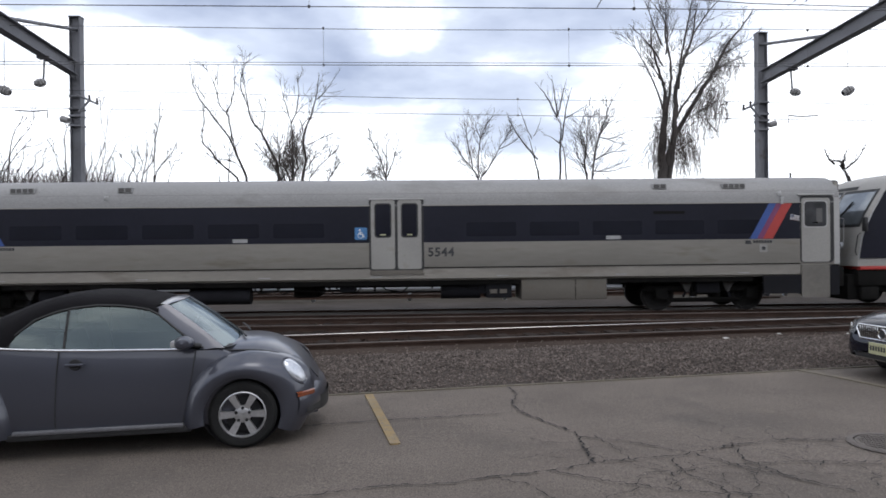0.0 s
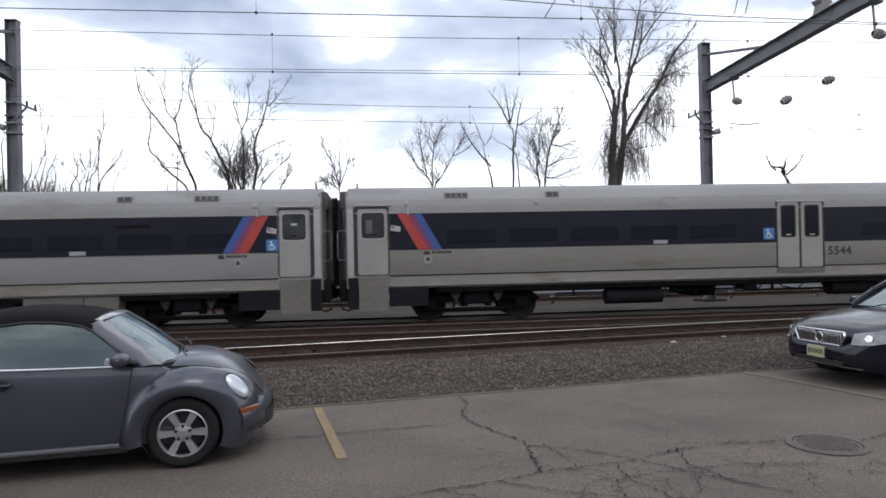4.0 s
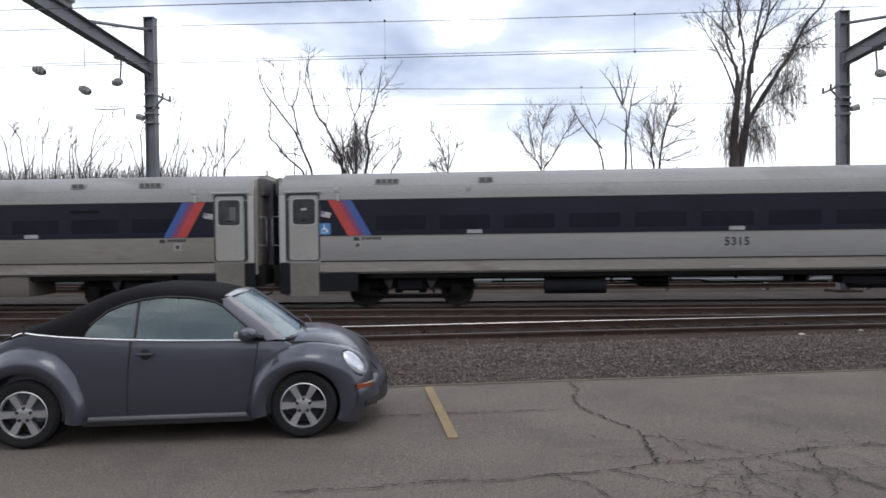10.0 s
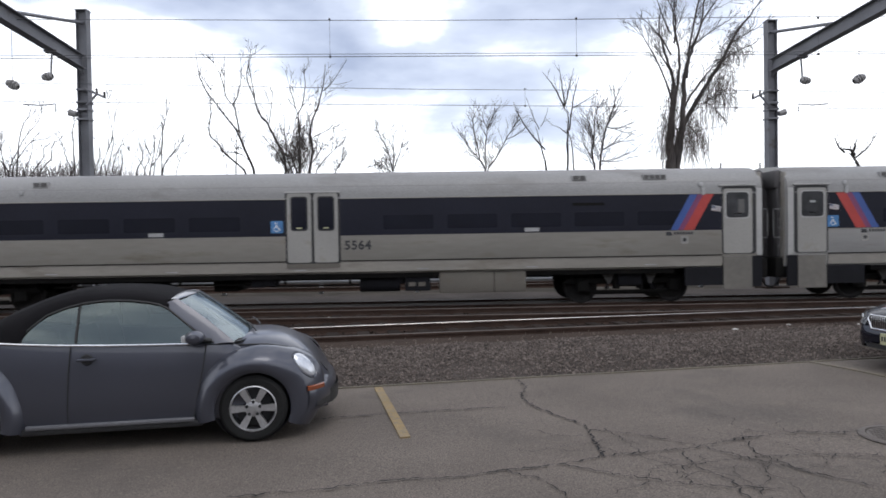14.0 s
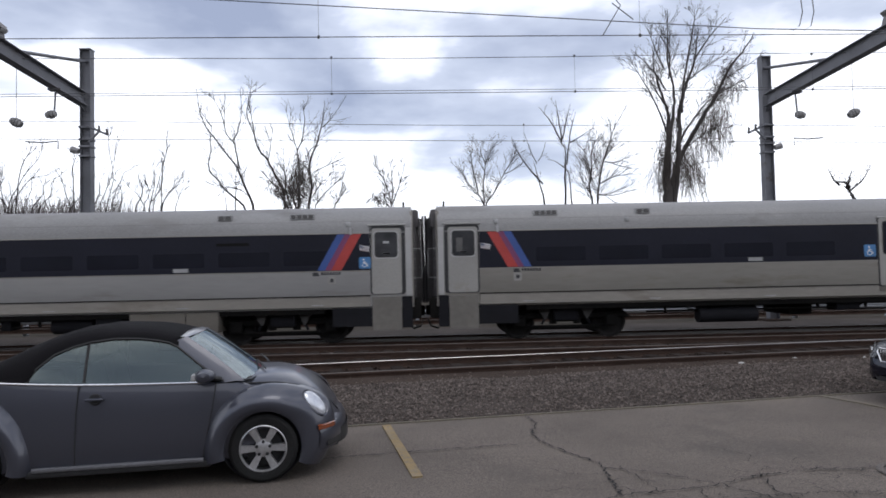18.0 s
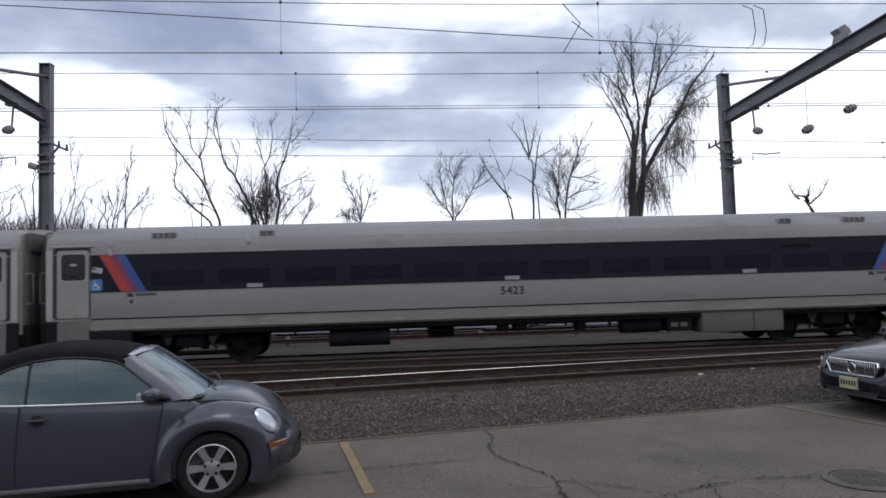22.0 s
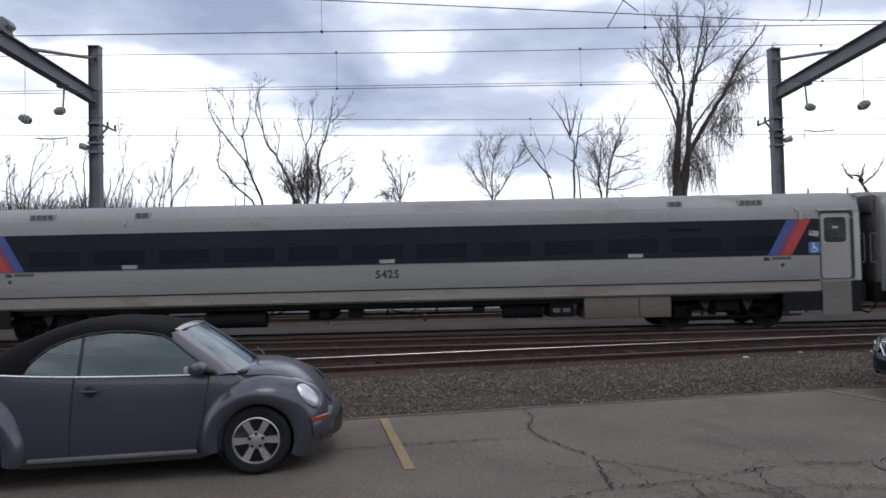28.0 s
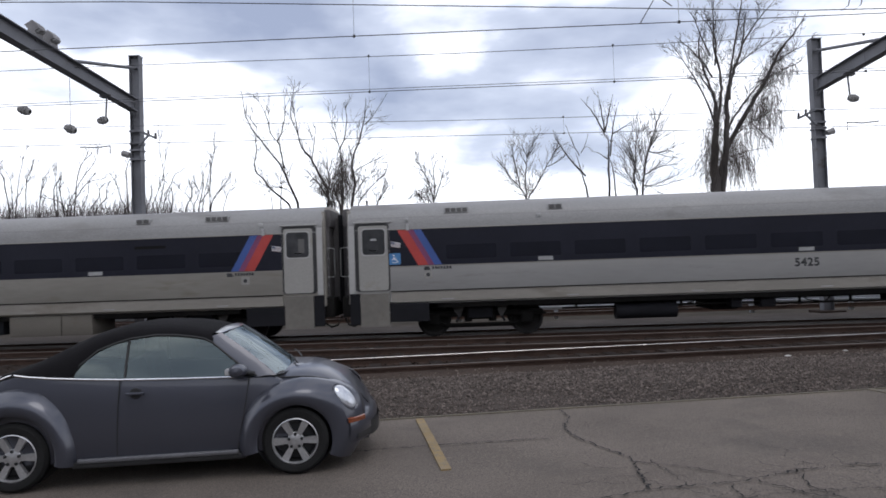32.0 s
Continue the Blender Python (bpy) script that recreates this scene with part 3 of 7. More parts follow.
def strip(points, widths, z, bm=None, jag=0.0):
    """A thin flat ribbon on the ground along points."""
    bm = bm or bmesh.new()
    pts = [Vector((*p, 0)) for p in points]
    rows = []
    for k, p in enumerate(pts):
        d = (pts[min(k + 1, len(pts) - 1)] - pts[max(k - 1, 0)]).normalized()
        s = Vector((-d.y, d.x, 0))
        w = widths[k] if not isinstance(widths, float) else widths
        rows.append((bm.verts.new(p + s * w / 2 + Vector((0, 0, z))), bm.verts.new(p - s * w / 2 + Vector((0, 0, z)))))
    for a, b in zip(rows, rows[1:]):
        bm.faces.new((a[0], b[0], b[1], a[1]))
    return bm


def painted(name, points, width, mat, label):
    bm = strip(points, width, 0.017)
    low = bmesh.ops.extrude_face_region(bm, geom=list(bm.faces))
    for v in low["geom"]:
        if isinstance(v, bmesh.types.BMVert):
            v.co.z -= 0.02
    return solid(name, bm, mat, label, "road marking", smooth=False)


painted("bay_line", [(-0.63, 8.45), (-0.43, 7.40), (-0.225, 6.31)], 0.10, YELLOW, "worn yellow parking bay line on asphalt")
painted("bay_line", [(5.56, 9.55), (5.79, 8.99), (5.96, 8.41), (6.19, 7.70), (6.4, 7.1)], 0.09, KERB_PAINT, "very faded yellow parking bay line on asphalt")
painted("edge_line", [lot(u, 0.06) for u in np.linspace(-9, 10, 20)], 0.035, KERB_PAINT, "faded yellow line along the asphalt's edge")


def crack(points, width, seed, parent, detail=5):
    """A jagged open crack: the path is broken up between its bends."""
    rnd = random.Random(seed)
    pts = [Vector((*p, 0)) for p in points]
    out, w = [], []
    for a, b in zip(pts, pts[1:]):
        n = max(2, int((b - a).length / 0.035))
        s = Vector((-(b - a).y, (b - a).x, 0)).normalized()
        for k in range(n):
            p = a.lerp(b, k / n) + s * rnd.uniform(-0.026, 0.026)
            out.append((p.x, p.y))
            w.append(width * 0.92 * rnd.uniform(0.08, 1.8))
    out.append(tuple(pts[-1][:2]))
    w.append(width * 0.3)
    return part("crack", strip(out, w, 0.0155), CRACK, parent, smooth=False)


cracks = thing("pavement_cracks", "dark branching cracks through the worn asphalt", "cracks", kind="structure")
crack([(1.17, 8.75), (1.24, 8.30), (1.10, 7.95), (1.10, 7.70), (1.16, 7.34), (1.37, 6.90), (1.56, 6.55), (1.55, 6.35), (1.52, 6.04), (1.49, 5.64)], 0.020, 1, cracks)
crack([(1.49, 5.64), (1.10, 5.46), (0.59, 5.35), (0.2, 5.22), (-0.17, 5.20), (-0.9, 5.02), (-1.5, 4.92)], 0.015, 2, cracks)
crack([(-1.2, 7.02), (-0.4, 7.16), (0.3, 7.28), (0.9, 7.36)], 0.017, 3, cracks)
crack([(1.49, 5.64), (2.2, 5.75), (2.9, 6.05), (3.5, 6.2), (3.95, 6.12)], 0.015, 4, cracks)
crack([(1.56, 6.4), (1.95, 6.25), (2.4, 5.85), (2.75, 5.4), (3.1, 5.0)], 0.012, 5, cracks)
crack([(1.1, 5.46), (1.45, 5.2), (1.95, 4.95), (2.6, 4.8)], 0.013, 6, cracks)
crack([(2.2, 5.75), (2.15, 5.35), (2.3, 5.0), (2.25, 4.6)], 0.015, 7, cracks)
crack([(2.9, 6.05), (2.8, 5.6), (2.95, 5.2), (3.3, 4.8)], 0.013, 8, cracks)
crack([(1.95, 4.95), (2.05, 5.35), (2.6, 5.5), (3.2, 5.55), (3.9, 5.5)], 0.010, 9, cracks)
crack([(4.7, 6.0), (5.4, 6.3), (6.2, 6.35)], 0.012, 10, cracks)
crack([(0.59, 5.35), (0.9, 5.1), (1.0, 4.7)], 0.010, 11, cracks)
fine_rnd = random.Random(77)
for k in range(40):
    x, y, a = fine_rnd.uniform(1.3, 4.6), fine_rnd.uniform(4.5, 6.3), fine_rnd.uniform(0, math.tau)
    pts = [(x, y)]
    for j in range(fine_rnd.randint(3, 6)):
        a += fine_rnd.uniform(-0.9, 0.9)
        x, y = x + 0.17 * math.cos(a), y + 0.17 * math.sin(a)
        pts.append((x, y))
    crack(pts, fine_rnd.uniform(0.004, 0.008), 100 + k, cracks)

manhole = thing("manhole_cover", "round cast-iron manhole cover with raised studs set in asphalt", "manhole cover", pose(4.34, 5.98, 0.008, 0, 0, 20))
part("rim", lathe([(0.30, 0.0), (0.30, 0.010), (0.345, 0.010), (0.36, 0.0)], "Z", 40), IRON, manhole)
part("lid", lathe([(0.001, 0.008), (0.285, 0.008), (0.295, 0.0)], "Z", 40), IRON, manhole)
studs = bmesh.new()
for i in range(-6, 7):
    for j in range(-6, 7):
        if math.hypot(i, j) * 0.042 < 0.265:
            box(i * 0.042 - 0.014, i * 0.042 + 0.014, j * 0.042 - 0.014, j * 0.042 + 0.014, 0.007, 0.015, 0, studs)
part("studs", studs, IRON, manhole, smooth=False)


# ---------------------------------------------------------------- the train
HALF, SIDE = 12.60, 1.60
SECTION = [(-1.50, 0.93), (-1.565, 1.00), (-1.575, 1.26), (-1.60, 1.30), (-1.60, 2.96), (-1.585, 3.10), (-1.55, 3.29), (-1.46, 3.43), (-1.30, 3.565),
           (-1.00, 3.69), (-0.55, 3.755), (0.0, 3.785)]
SECTION = SECTION + [(-y, z) for y, z in SECTION[-2::-1]]


def side_plate(x0, x1, z0, z1, proud=0.006, depth=0.03, r=0.0):
    """A plate on the car's near side."""
    return slab(rounded(x0, x1, z0, z1, r) if r else [(x0, z0), (x1, z0), (x1, z1), (x0, z1)], -SIDE - proud, -SIDE + depth)


def stripe(a, b, z0=1.975, z1=2.945):
    """A slanted stripe from a (place of its edges at the foot) to b (at the top)."""
    return slab([(a[0], z0), (a[1], z0), (b[1], z1), (b[0], z1)], -SIDE - 0.011, -SIDE - 0.004)


def mirrored(pts, s):
    return [(s * p[0], p[1]) for p in (pts if s > 0 else pts[::-1])]


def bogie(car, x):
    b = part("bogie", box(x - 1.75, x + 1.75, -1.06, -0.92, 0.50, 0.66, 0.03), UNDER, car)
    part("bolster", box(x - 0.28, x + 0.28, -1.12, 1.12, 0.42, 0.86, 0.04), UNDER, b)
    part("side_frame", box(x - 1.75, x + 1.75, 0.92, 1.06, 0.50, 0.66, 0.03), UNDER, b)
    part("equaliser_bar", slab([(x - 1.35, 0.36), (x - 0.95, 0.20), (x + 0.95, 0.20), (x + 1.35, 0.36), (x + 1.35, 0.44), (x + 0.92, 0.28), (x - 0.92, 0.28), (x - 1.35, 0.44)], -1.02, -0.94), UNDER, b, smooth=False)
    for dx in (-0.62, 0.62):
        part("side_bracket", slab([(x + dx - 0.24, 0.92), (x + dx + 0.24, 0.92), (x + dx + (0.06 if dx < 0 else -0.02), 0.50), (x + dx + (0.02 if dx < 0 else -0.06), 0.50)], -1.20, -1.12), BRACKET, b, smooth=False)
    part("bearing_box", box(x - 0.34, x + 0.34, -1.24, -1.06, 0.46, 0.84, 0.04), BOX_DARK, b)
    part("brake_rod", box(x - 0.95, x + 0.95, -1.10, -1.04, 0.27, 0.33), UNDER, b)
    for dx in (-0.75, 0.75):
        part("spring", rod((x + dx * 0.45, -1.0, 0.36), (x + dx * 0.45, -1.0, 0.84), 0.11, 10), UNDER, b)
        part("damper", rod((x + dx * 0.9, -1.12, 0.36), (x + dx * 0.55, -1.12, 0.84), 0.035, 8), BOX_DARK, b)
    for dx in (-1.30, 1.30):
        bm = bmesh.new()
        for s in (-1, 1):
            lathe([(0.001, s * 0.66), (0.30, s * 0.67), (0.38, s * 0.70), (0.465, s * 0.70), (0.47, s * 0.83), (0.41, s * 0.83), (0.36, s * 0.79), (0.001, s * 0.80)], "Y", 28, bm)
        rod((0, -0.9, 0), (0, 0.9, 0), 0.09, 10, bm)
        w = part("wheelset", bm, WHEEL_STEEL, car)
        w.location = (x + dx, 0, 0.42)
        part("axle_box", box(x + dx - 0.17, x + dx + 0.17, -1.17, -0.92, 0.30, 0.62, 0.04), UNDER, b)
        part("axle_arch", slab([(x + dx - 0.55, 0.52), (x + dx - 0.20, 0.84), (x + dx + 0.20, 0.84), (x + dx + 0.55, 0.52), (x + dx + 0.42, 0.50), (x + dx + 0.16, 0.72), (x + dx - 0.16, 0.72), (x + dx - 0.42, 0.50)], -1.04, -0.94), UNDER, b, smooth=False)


def door_leaf(car, x0, x1, z0, z1, wx0, wx1, wz0, wz1, name="door"):
    d = part(name, side_plate(x0, x1, z0, z1, 0.004, 0.03, 0.06), DOOR_STEEL, car)
    part("window_frame", side_plate(wx0 - 0.035, wx1 + 0.035, wz0 - 0.035, wz1 + 0.035, 0.010, -0.002, 0.08), SEAL, d)
    part("pane", side_plate(wx0, wx1, wz0, wz1, 0.014, -0.008, 0.07), PANE, d)
    return d


def end_of_car(car, s, symbol):
    """What stands at one end (s = 1: the leading one): steps, door, emblem, diaphragm, coupler."""
    part("door_frame", slab(mirrored(rounded(11.475, 12.43, 1.30, 3.15, 0.09), s), -SIDE - 0.002, -SIDE + 0.02), SEAL, car)
    d = part("end_door", slab(mirrored(rounded(11.52, 12.325, 1.32, 3.09, 0.07), s), -SIDE - 0.007, -SIDE + 0.02), DOOR_STEEL, car, "grey steel end door with a small window")
    part("window_frame", slab(mirrored(rounded(11.57, 12.25, 2.27, 3.02, 0.10), s), -SIDE - 0.010, -SIDE - 0.004), STEEL, d)
    part("window_seal", slab(mirrored(rounded(11.60, 12.22, 2.30, 2.99, 0.09), s), -SIDE - 0.013, -SIDE - 0.006), SEAL, d)
    part("pane", slab(mirrored(rounded(11.62, 12.20, 2.32, 2.97, 0.08), s), -SIDE - 0.016, -SIDE - 0.008), DOOR_PANE, d)
    part("notice", slab(mirrored([(11.83, 2.68), (11.99, 2.68), (11.99, 2.74), (11.83, 2.74)] if symbol else [(11.93, 2.42), (12.10, 2.42), (12.10, 2.80), (11.93, 2.80)], s), -SIDE - 0.018, -SIDE - 0.010), GREY_MARK if symbol else LOUVRE, d, smooth=False)
    part("door_grip", slab(mirrored(rounded(11.83, 12.01, 2.39, 2.42, 0.01), s), -SIDE - 0.016, -SIDE - 0.004), GREY_MARK, d)
    part("trap_panel", slab(mirrored([(11.52, 0.34), (12.31, 0.34), (12.31, 1.24), (11.52, 1.24)], s), -SIDE - 0.003, -SIDE + 0.05), TRAP, car, "scuffed dusty step panel under the door")
    part("step_skirt", slab(mirrored([(10.45, 0.45), (11.51, 0.45), (11.51, 0.95), (10.45, 0.95)], s), -SIDE + 0.01, -SIDE + 0.09), BOX_DARK, car)
    part("end_skirt", slab(mirrored([(12.32, 0.40), (12.60, 0.40), (12.60, 1.24), (12.32, 1.24)], s), -SIDE + 0.02, -SIDE + 0.09), BOX_DARK, car)
    part("corner_post", slab(mirrored([(12.44, 1.26), (12.595, 1.26), (12.595, 3.10), (12.44, 3.10)], s), -SIDE - 0.008, -SIDE + 0.03), STEEL, car)
    part("drip_rail", slab(mirrored([(11.42, 3.17), (12.44, 3.17), (12.44, 3.21), (11.42, 3.21)], s), -SIDE - 0.03, -SIDE + 0.05), STEEL, car)
    for pts, mat, nm in ((((10.05, 10.26), (10.60, 10.81)), BLUE, "blue_stripe"), (((10.26, 10.42), (10.81, 10.97)), PURPLE, "violet_stripe"), (((10.42, 10.70), (10.97, 11.25)), RED, "red_stripe")):
        (a0, a1), (b0, b1) = pts
        part(nm, stripe((s * a0, s * a1), (s * b0, s * b1)), mat, car, smooth=False)
    part("marker_post", slab(mirrored([(10.93, 2.93), (11.00, 2.93), (11.00, 3.13), (10.93, 3.13)], s), -SIDE - 0.035, -SIDE), GREY_MARK, car)
    fx = 11.33 if s > 0 else -11.30
    flag = part("flag_decal", slab([(fx - 0.135, 2.50), (fx + 0.11, 2.46), (fx + 0.13, 2.60), (fx - 0.13, 2.65)], -SIDE - 0.011, -SIDE - 0.004), PALE_MARK, car, "small pale flag decal with stripes", smooth=False)
    for k in range(3):
        z = 2.50 + 0.042 * k
        part("flag_stripe", slab([(fx - 0.12, z), (fx + 0.10, z - 0.03), (fx + 0.10, z - 0.016), (fx - 0.12, z + 0.014)], -SIDE - 0.014, -SIDE - 0.008), FLAG_RED, flag, smooth=False)
    part("flag_canton", slab([(fx - 0.125, 2.575), (fx - 0.03, 2.555), (fx - 0.03, 2.62), (fx - 0.125, 2.64)], -SIDE - 0.016, -SIDE - 0.008), FLAG_BLUE, flag, smooth=False)
    if symbol:
        wheelchair(car, s * 11.335, 2.165, 0.155)
    # an emblem and an unread line of lettering under the stripe
    x = s * 10.24
    em = part("emblem", slab([(x - 0.31, 1.83), (x - 0.13, 1.83), (x - 0.17, 1.93), (x - 0.31, 1.93)], -SIDE - 0.007, -SIDE + 0.01), LETTER, car, smooth=False)
    for k in range(7):
        part("letter_bar", slab([(x - 0.09 + 0.078 * k, 1.855), (x - 0.036 + 0.078 * k, 1.855), (x - 0.032 + 0.078 * k, 1.93), (x - 0.086 + 0.078 * k, 1.93)], -SIDE - 0.007, -SIDE + 0.01), LETTER, em, smooth=False)
    sq = part("access_plate", slab(mirrored(rounded(10.33, 10.55, 1.60, 1.82, 0.02), s), -SIDE - 0.008, -SIDE + 0.01), DOOR_STEEL, car, "small square plate with a round lock")
    part("lock", rod((s * 10.44, -SIDE - 0.012, 1.71), (s * 10.44, -SIDE, 1.71), 0.055, 12), LETTER, sq)
    part("number_tag", slab(mirrored([(11.06, 1.04), (11.30, 1.04), (11.30, 1.14), (11.06, 1.14)], s), -SIDE + 0.02, -SIDE + 0.04), GREY_MARK, car, smooth=False)
    part("end_frame", slab(mirrored([(12.56, 0.95), (12.64, 0.95), (12.64, 3.55), (12.56, 3.55)], s), -1.45, 1.45), STEEL_LOW, car)
    bm = bmesh.new()
    for k in range(5):
        x0 = 12.60 + k * 0.065
        box(min(s * x0, s * (x0 + 0.06)), max(s * x0, s * (x0 + 0.06)), -0.72, 0.72, 1.05, 3.42, 0.02, bm)
    part("diaphragm", bm, GANGWAY, car, "black folded rubber gangway diaphragm")
    part("diaphragm_face", box(min(s * 12.89, s * 12.945), max(s * 12.89, s * 12.945), -0.80, 0.80, 1.0, 3.50, 0.03), BOX_DARK, car)
    part("roof_shroud", box(min(s * 12.57, s * 12.80), max(s * 12.57, s * 12.80), -1.30, 1.30, 3.10, 3.62, 0.08), GANGWAY, car)
    for z in (1.5, 1.75, 2.0, 2.25, 2.5):
        part("ladder_rung", rod((s * 12.68, -1.30, z), (s * 12.68, -1.02, z), 0.014, 6), GREY_MARK, car)
    part("grab_rail", pipe([(s * 12.64, -1.36, 1.72), (s * 12.86, -1.36, 1.74), (s * 12.87, -1.36, 1.80), (s * 12.87, -1.36, 2.46), (s * 12.86, -1.36, 2.52), (s * 12.64, -1.36, 2.54)], 0.009), GREY_MARK, car, "thin looped grab rail")
    part("coupler", box(min(s * 12.2, s * 12.95), max(s * 12.2, s * 12.95), -0.16, 0.16, 0.62, 0.92, 0.05), UNDER, car)
    part("brake_hose", pipe([(s * 12.30, -0.75, 0.75), (s * 12.45, -0.78, 0.42), (s * 12.62, -0.78, 0.30), (s * 12.80, -0.76, 0.36), (s * 12.92, -0.74, 0.60)], 0.03), SEAL, car)
    part("end_platform", box(min(s * 12.28, s * 12.84), max(s * 12.28, s * 12.84), -1.42, 1.42, 0.62, 1.18, 0.04), UNDER, car)
    part("gangway_side", box(min(s * 12.63, s * 12.72), max(s * 12.63, s * 12.72), -1.28, -0.70, 1.18, 3.30, 0.04), GANGWAY, car)
    part("antenna", rod((s * 12.35, 0.4, 3.7), (s * 12.35, 0.4, 4.0), 0.03, 6), UNDER, car)


def wheelchair(car, x, z, size=0.165):
    sign = part("access_sign", slab(rounded(x - size, x + size, z - size, z + size, 0.03), -SIDE - 0.011, -SIDE - 0.004), SIGN_BLUE, car, "blue square sign with a white wheelchair", smooth=False)
    k = size / 0.165
    bm = bmesh.new()
    pts = [(x + k * 0.068 * math.cos(radians(a)) - 0.012 * k, z - 0.052 * k + k * 0.068 * math.sin(radians(a))) for a in range(115, 391, 25)]
    for a, b in zip(pts, pts[1:]):
        rod((a[0], -SIDE - 0.014, a[1]), (b[0], -SIDE - 0.014, b[1]), 0.009 * k, 6, bm)
    for a, b in (((-0.03, 0.06), (-0.02, -0.02)), ((-0.02, -0.02), (0.05, -0.02)), ((0.05, -0.02), (0.085, -0.10)), ((-0.03, 0.025), (0.04, 0.025))):
        rod((x + a[0] * k, -SIDE - 0.014, z + a[1] * k), (x + b[0] * k, -SIDE - 0.014, z + b[1] * k), 0.012 * k, 6, bm)
    rod((x - 0.033 * k, -SIDE - 0.017, z + 0.10 * k), (x - 0.033 * k, -SIDE - 0.008, z + 0.10 * k), 0.024 * k, 10, bm)
    part("wheelchair_mark", bm, WHITE, sign)


def coach(number, middle_door, symbols, c, label, seed):
    """A coach: its origin is the middle of the car at rail height."""
    rnd = random.Random(seed)
    car = thing("railway_coach", label, "railway coach", pose(c, TRAIN_Y, RAIL_Z), "coaches of the train")
    sides = [[(x, y, z) for y, z in SECTION] for x in np.linspace(-HALF, HALF, 9)]
    part("body", loft(sides, closed=True, caps=True), STEEL if not middle_door else STEEL_LOW, car, "ribbed grey steel body with a rounded roof")
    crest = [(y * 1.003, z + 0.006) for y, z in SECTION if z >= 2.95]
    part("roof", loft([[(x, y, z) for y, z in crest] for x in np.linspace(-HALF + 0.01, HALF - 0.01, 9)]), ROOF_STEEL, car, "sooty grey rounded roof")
    gaps = [(-11.47, -0.42), (1.06, 11.47)] if middle_door else [(-11.47, 11.47)]
    for a, b in gaps:
        part("window_band", side_plate(a, b, 1.965, 2.955), BAND, car, "glossy black band over the windows")
        part("band_moulding", side_plate(a, b, 1.935, 1.962, 0.012), STEEL_LOW, car)
        part("roof_moulding", side_plate(a, b, 2.958, 2.980, 0.012), STEEL_LOW, car)
        part("belt_groove", side_plate(a, b, 1.268, 1.292, 0.004, 0.05), UNDER, car)
    part("lower_skirt", slab([(-11.46, 0.985), (11.46, 0.985), (11.46, 1.262), (-11.46, 1.262)], -1.588, -1.54), SKIRT, car, "dusty lower skirt under the belt groove", smooth=False)
    windows = [-9.55 + 1.735 * k for k in range(12)]
    for x in windows:
        if middle_door and -1.4 < x + 0.30 < 2.0:
            continue
        x += 0.30
        part("window", side_plate(x - 0.68, x + 0.68, 2.12, 2.50, 0.009, -0.002, 0.05), PANE, car)
    part("vent_window", side_plate(7.36, 8.24, 2.68, 2.76, 0.010, 0, 0.03), UNDER, car)
    for x in ((-7.25, -0.33, 6.42) if not middle_door else (-3.87, 6.25)):
        part("band_tag", side_plate(x - 0.20, x + 0.20, 2.00, 2.10, 0.012, 0), GREY_MARK, car)
    if middle_door:
        part("door_surround", side_plate(-0.42, 1.06, 1.22, 3.16, 0.002, 0.03, 0.06), SEAL, car)
        part("door_header", side_plate(-0.42, 1.06, 3.13, 3.17, 0.02, 0.03), STEEL, car)
        for a in (-0.37, 0.350):
            leaf = door_leaf(car, a, a + 0.645, 1.25, 3.12, a + 0.13, a + 0.52, 2.14, 3.00, "middle_door")
            part("pull_tag", side_plate(a + 0.25, a + 0.40, 2.165, 2.20, 0.017, -0.01), PLATE_YELLOW, leaf)
        part("door_sill", side_plate(-0.40, 1.04, 1.10, 1.22, 0.012, 0.03), BOX_BEIGE, car)
        wheelchair(car, -0.64, 2.22)
    lettering(number, 0.33 if middle_door else 0.30, car, Matrix.Translation(((1.52 if middle_door else -0.33), -SIDE - 0.003, 1.69)) @ Matrix.Rotation(radians(90), 4, "X") @ Matrix.Diagonal((1.0, 1, 1, 1)), LETTER)
    for x0, x1, n in ((-9.95, -9.30, 4), (-7.13, -6.74, 2), (7.38, 7.77, 2), (9.33, 9.98, 4)):
        frame_z0, frame_z1 = 3.375, 3.515
        v = part("roof_vent", slab([(x0, frame_z0), (x1, frame_z0), (x1, frame_z1), (x0, frame_z1)], -1.53, -1.36), GREY_MARK, car, smooth=False)
        w = (x1 - x0 - 0.03) / n
        for k in range(n):
            part("louvre", slab([(x0 + 0.03 + k * w, frame_z0 + 0.015), (x0 + k * w + w, frame_z0 + 0.015), (x0 + k * w + w, frame_z1 - 0.015), (x0 + 0.03 + k * w, frame_z1 - 0.015)], -1.537, -1.50), LOUVRE, v, smooth=False)
    for x in (-11.0, -7.4, 10.9):
        part("side_light", box(x - 0.06, x + 0.06, -1.60, -1.53, 3.16, 3.28, 0.015), GREY_MARK, car)
    for k in range(7):
        x = -10.0 + 3.3 * k + rnd.uniform(-0.3, 0.3)
        part("jacking_mark", side_plate(x - 0.16, x + 0.16, 1.03, 1.052, -0.009, 0.05), GREY_MARK, car, smooth=False)
    part("roof_seam", slab([(-12.40, 3.28), (12.40, 3.28), (12.40, 3.30), (-12.40, 3.30)], -1.556, -1.50), ROOF_STEEL, car, smooth=False)
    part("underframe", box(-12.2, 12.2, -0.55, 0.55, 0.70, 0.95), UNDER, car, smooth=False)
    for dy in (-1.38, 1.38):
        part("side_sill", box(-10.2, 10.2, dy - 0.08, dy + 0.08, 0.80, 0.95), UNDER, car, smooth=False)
    x = 3.72 if middle_door else 5.02
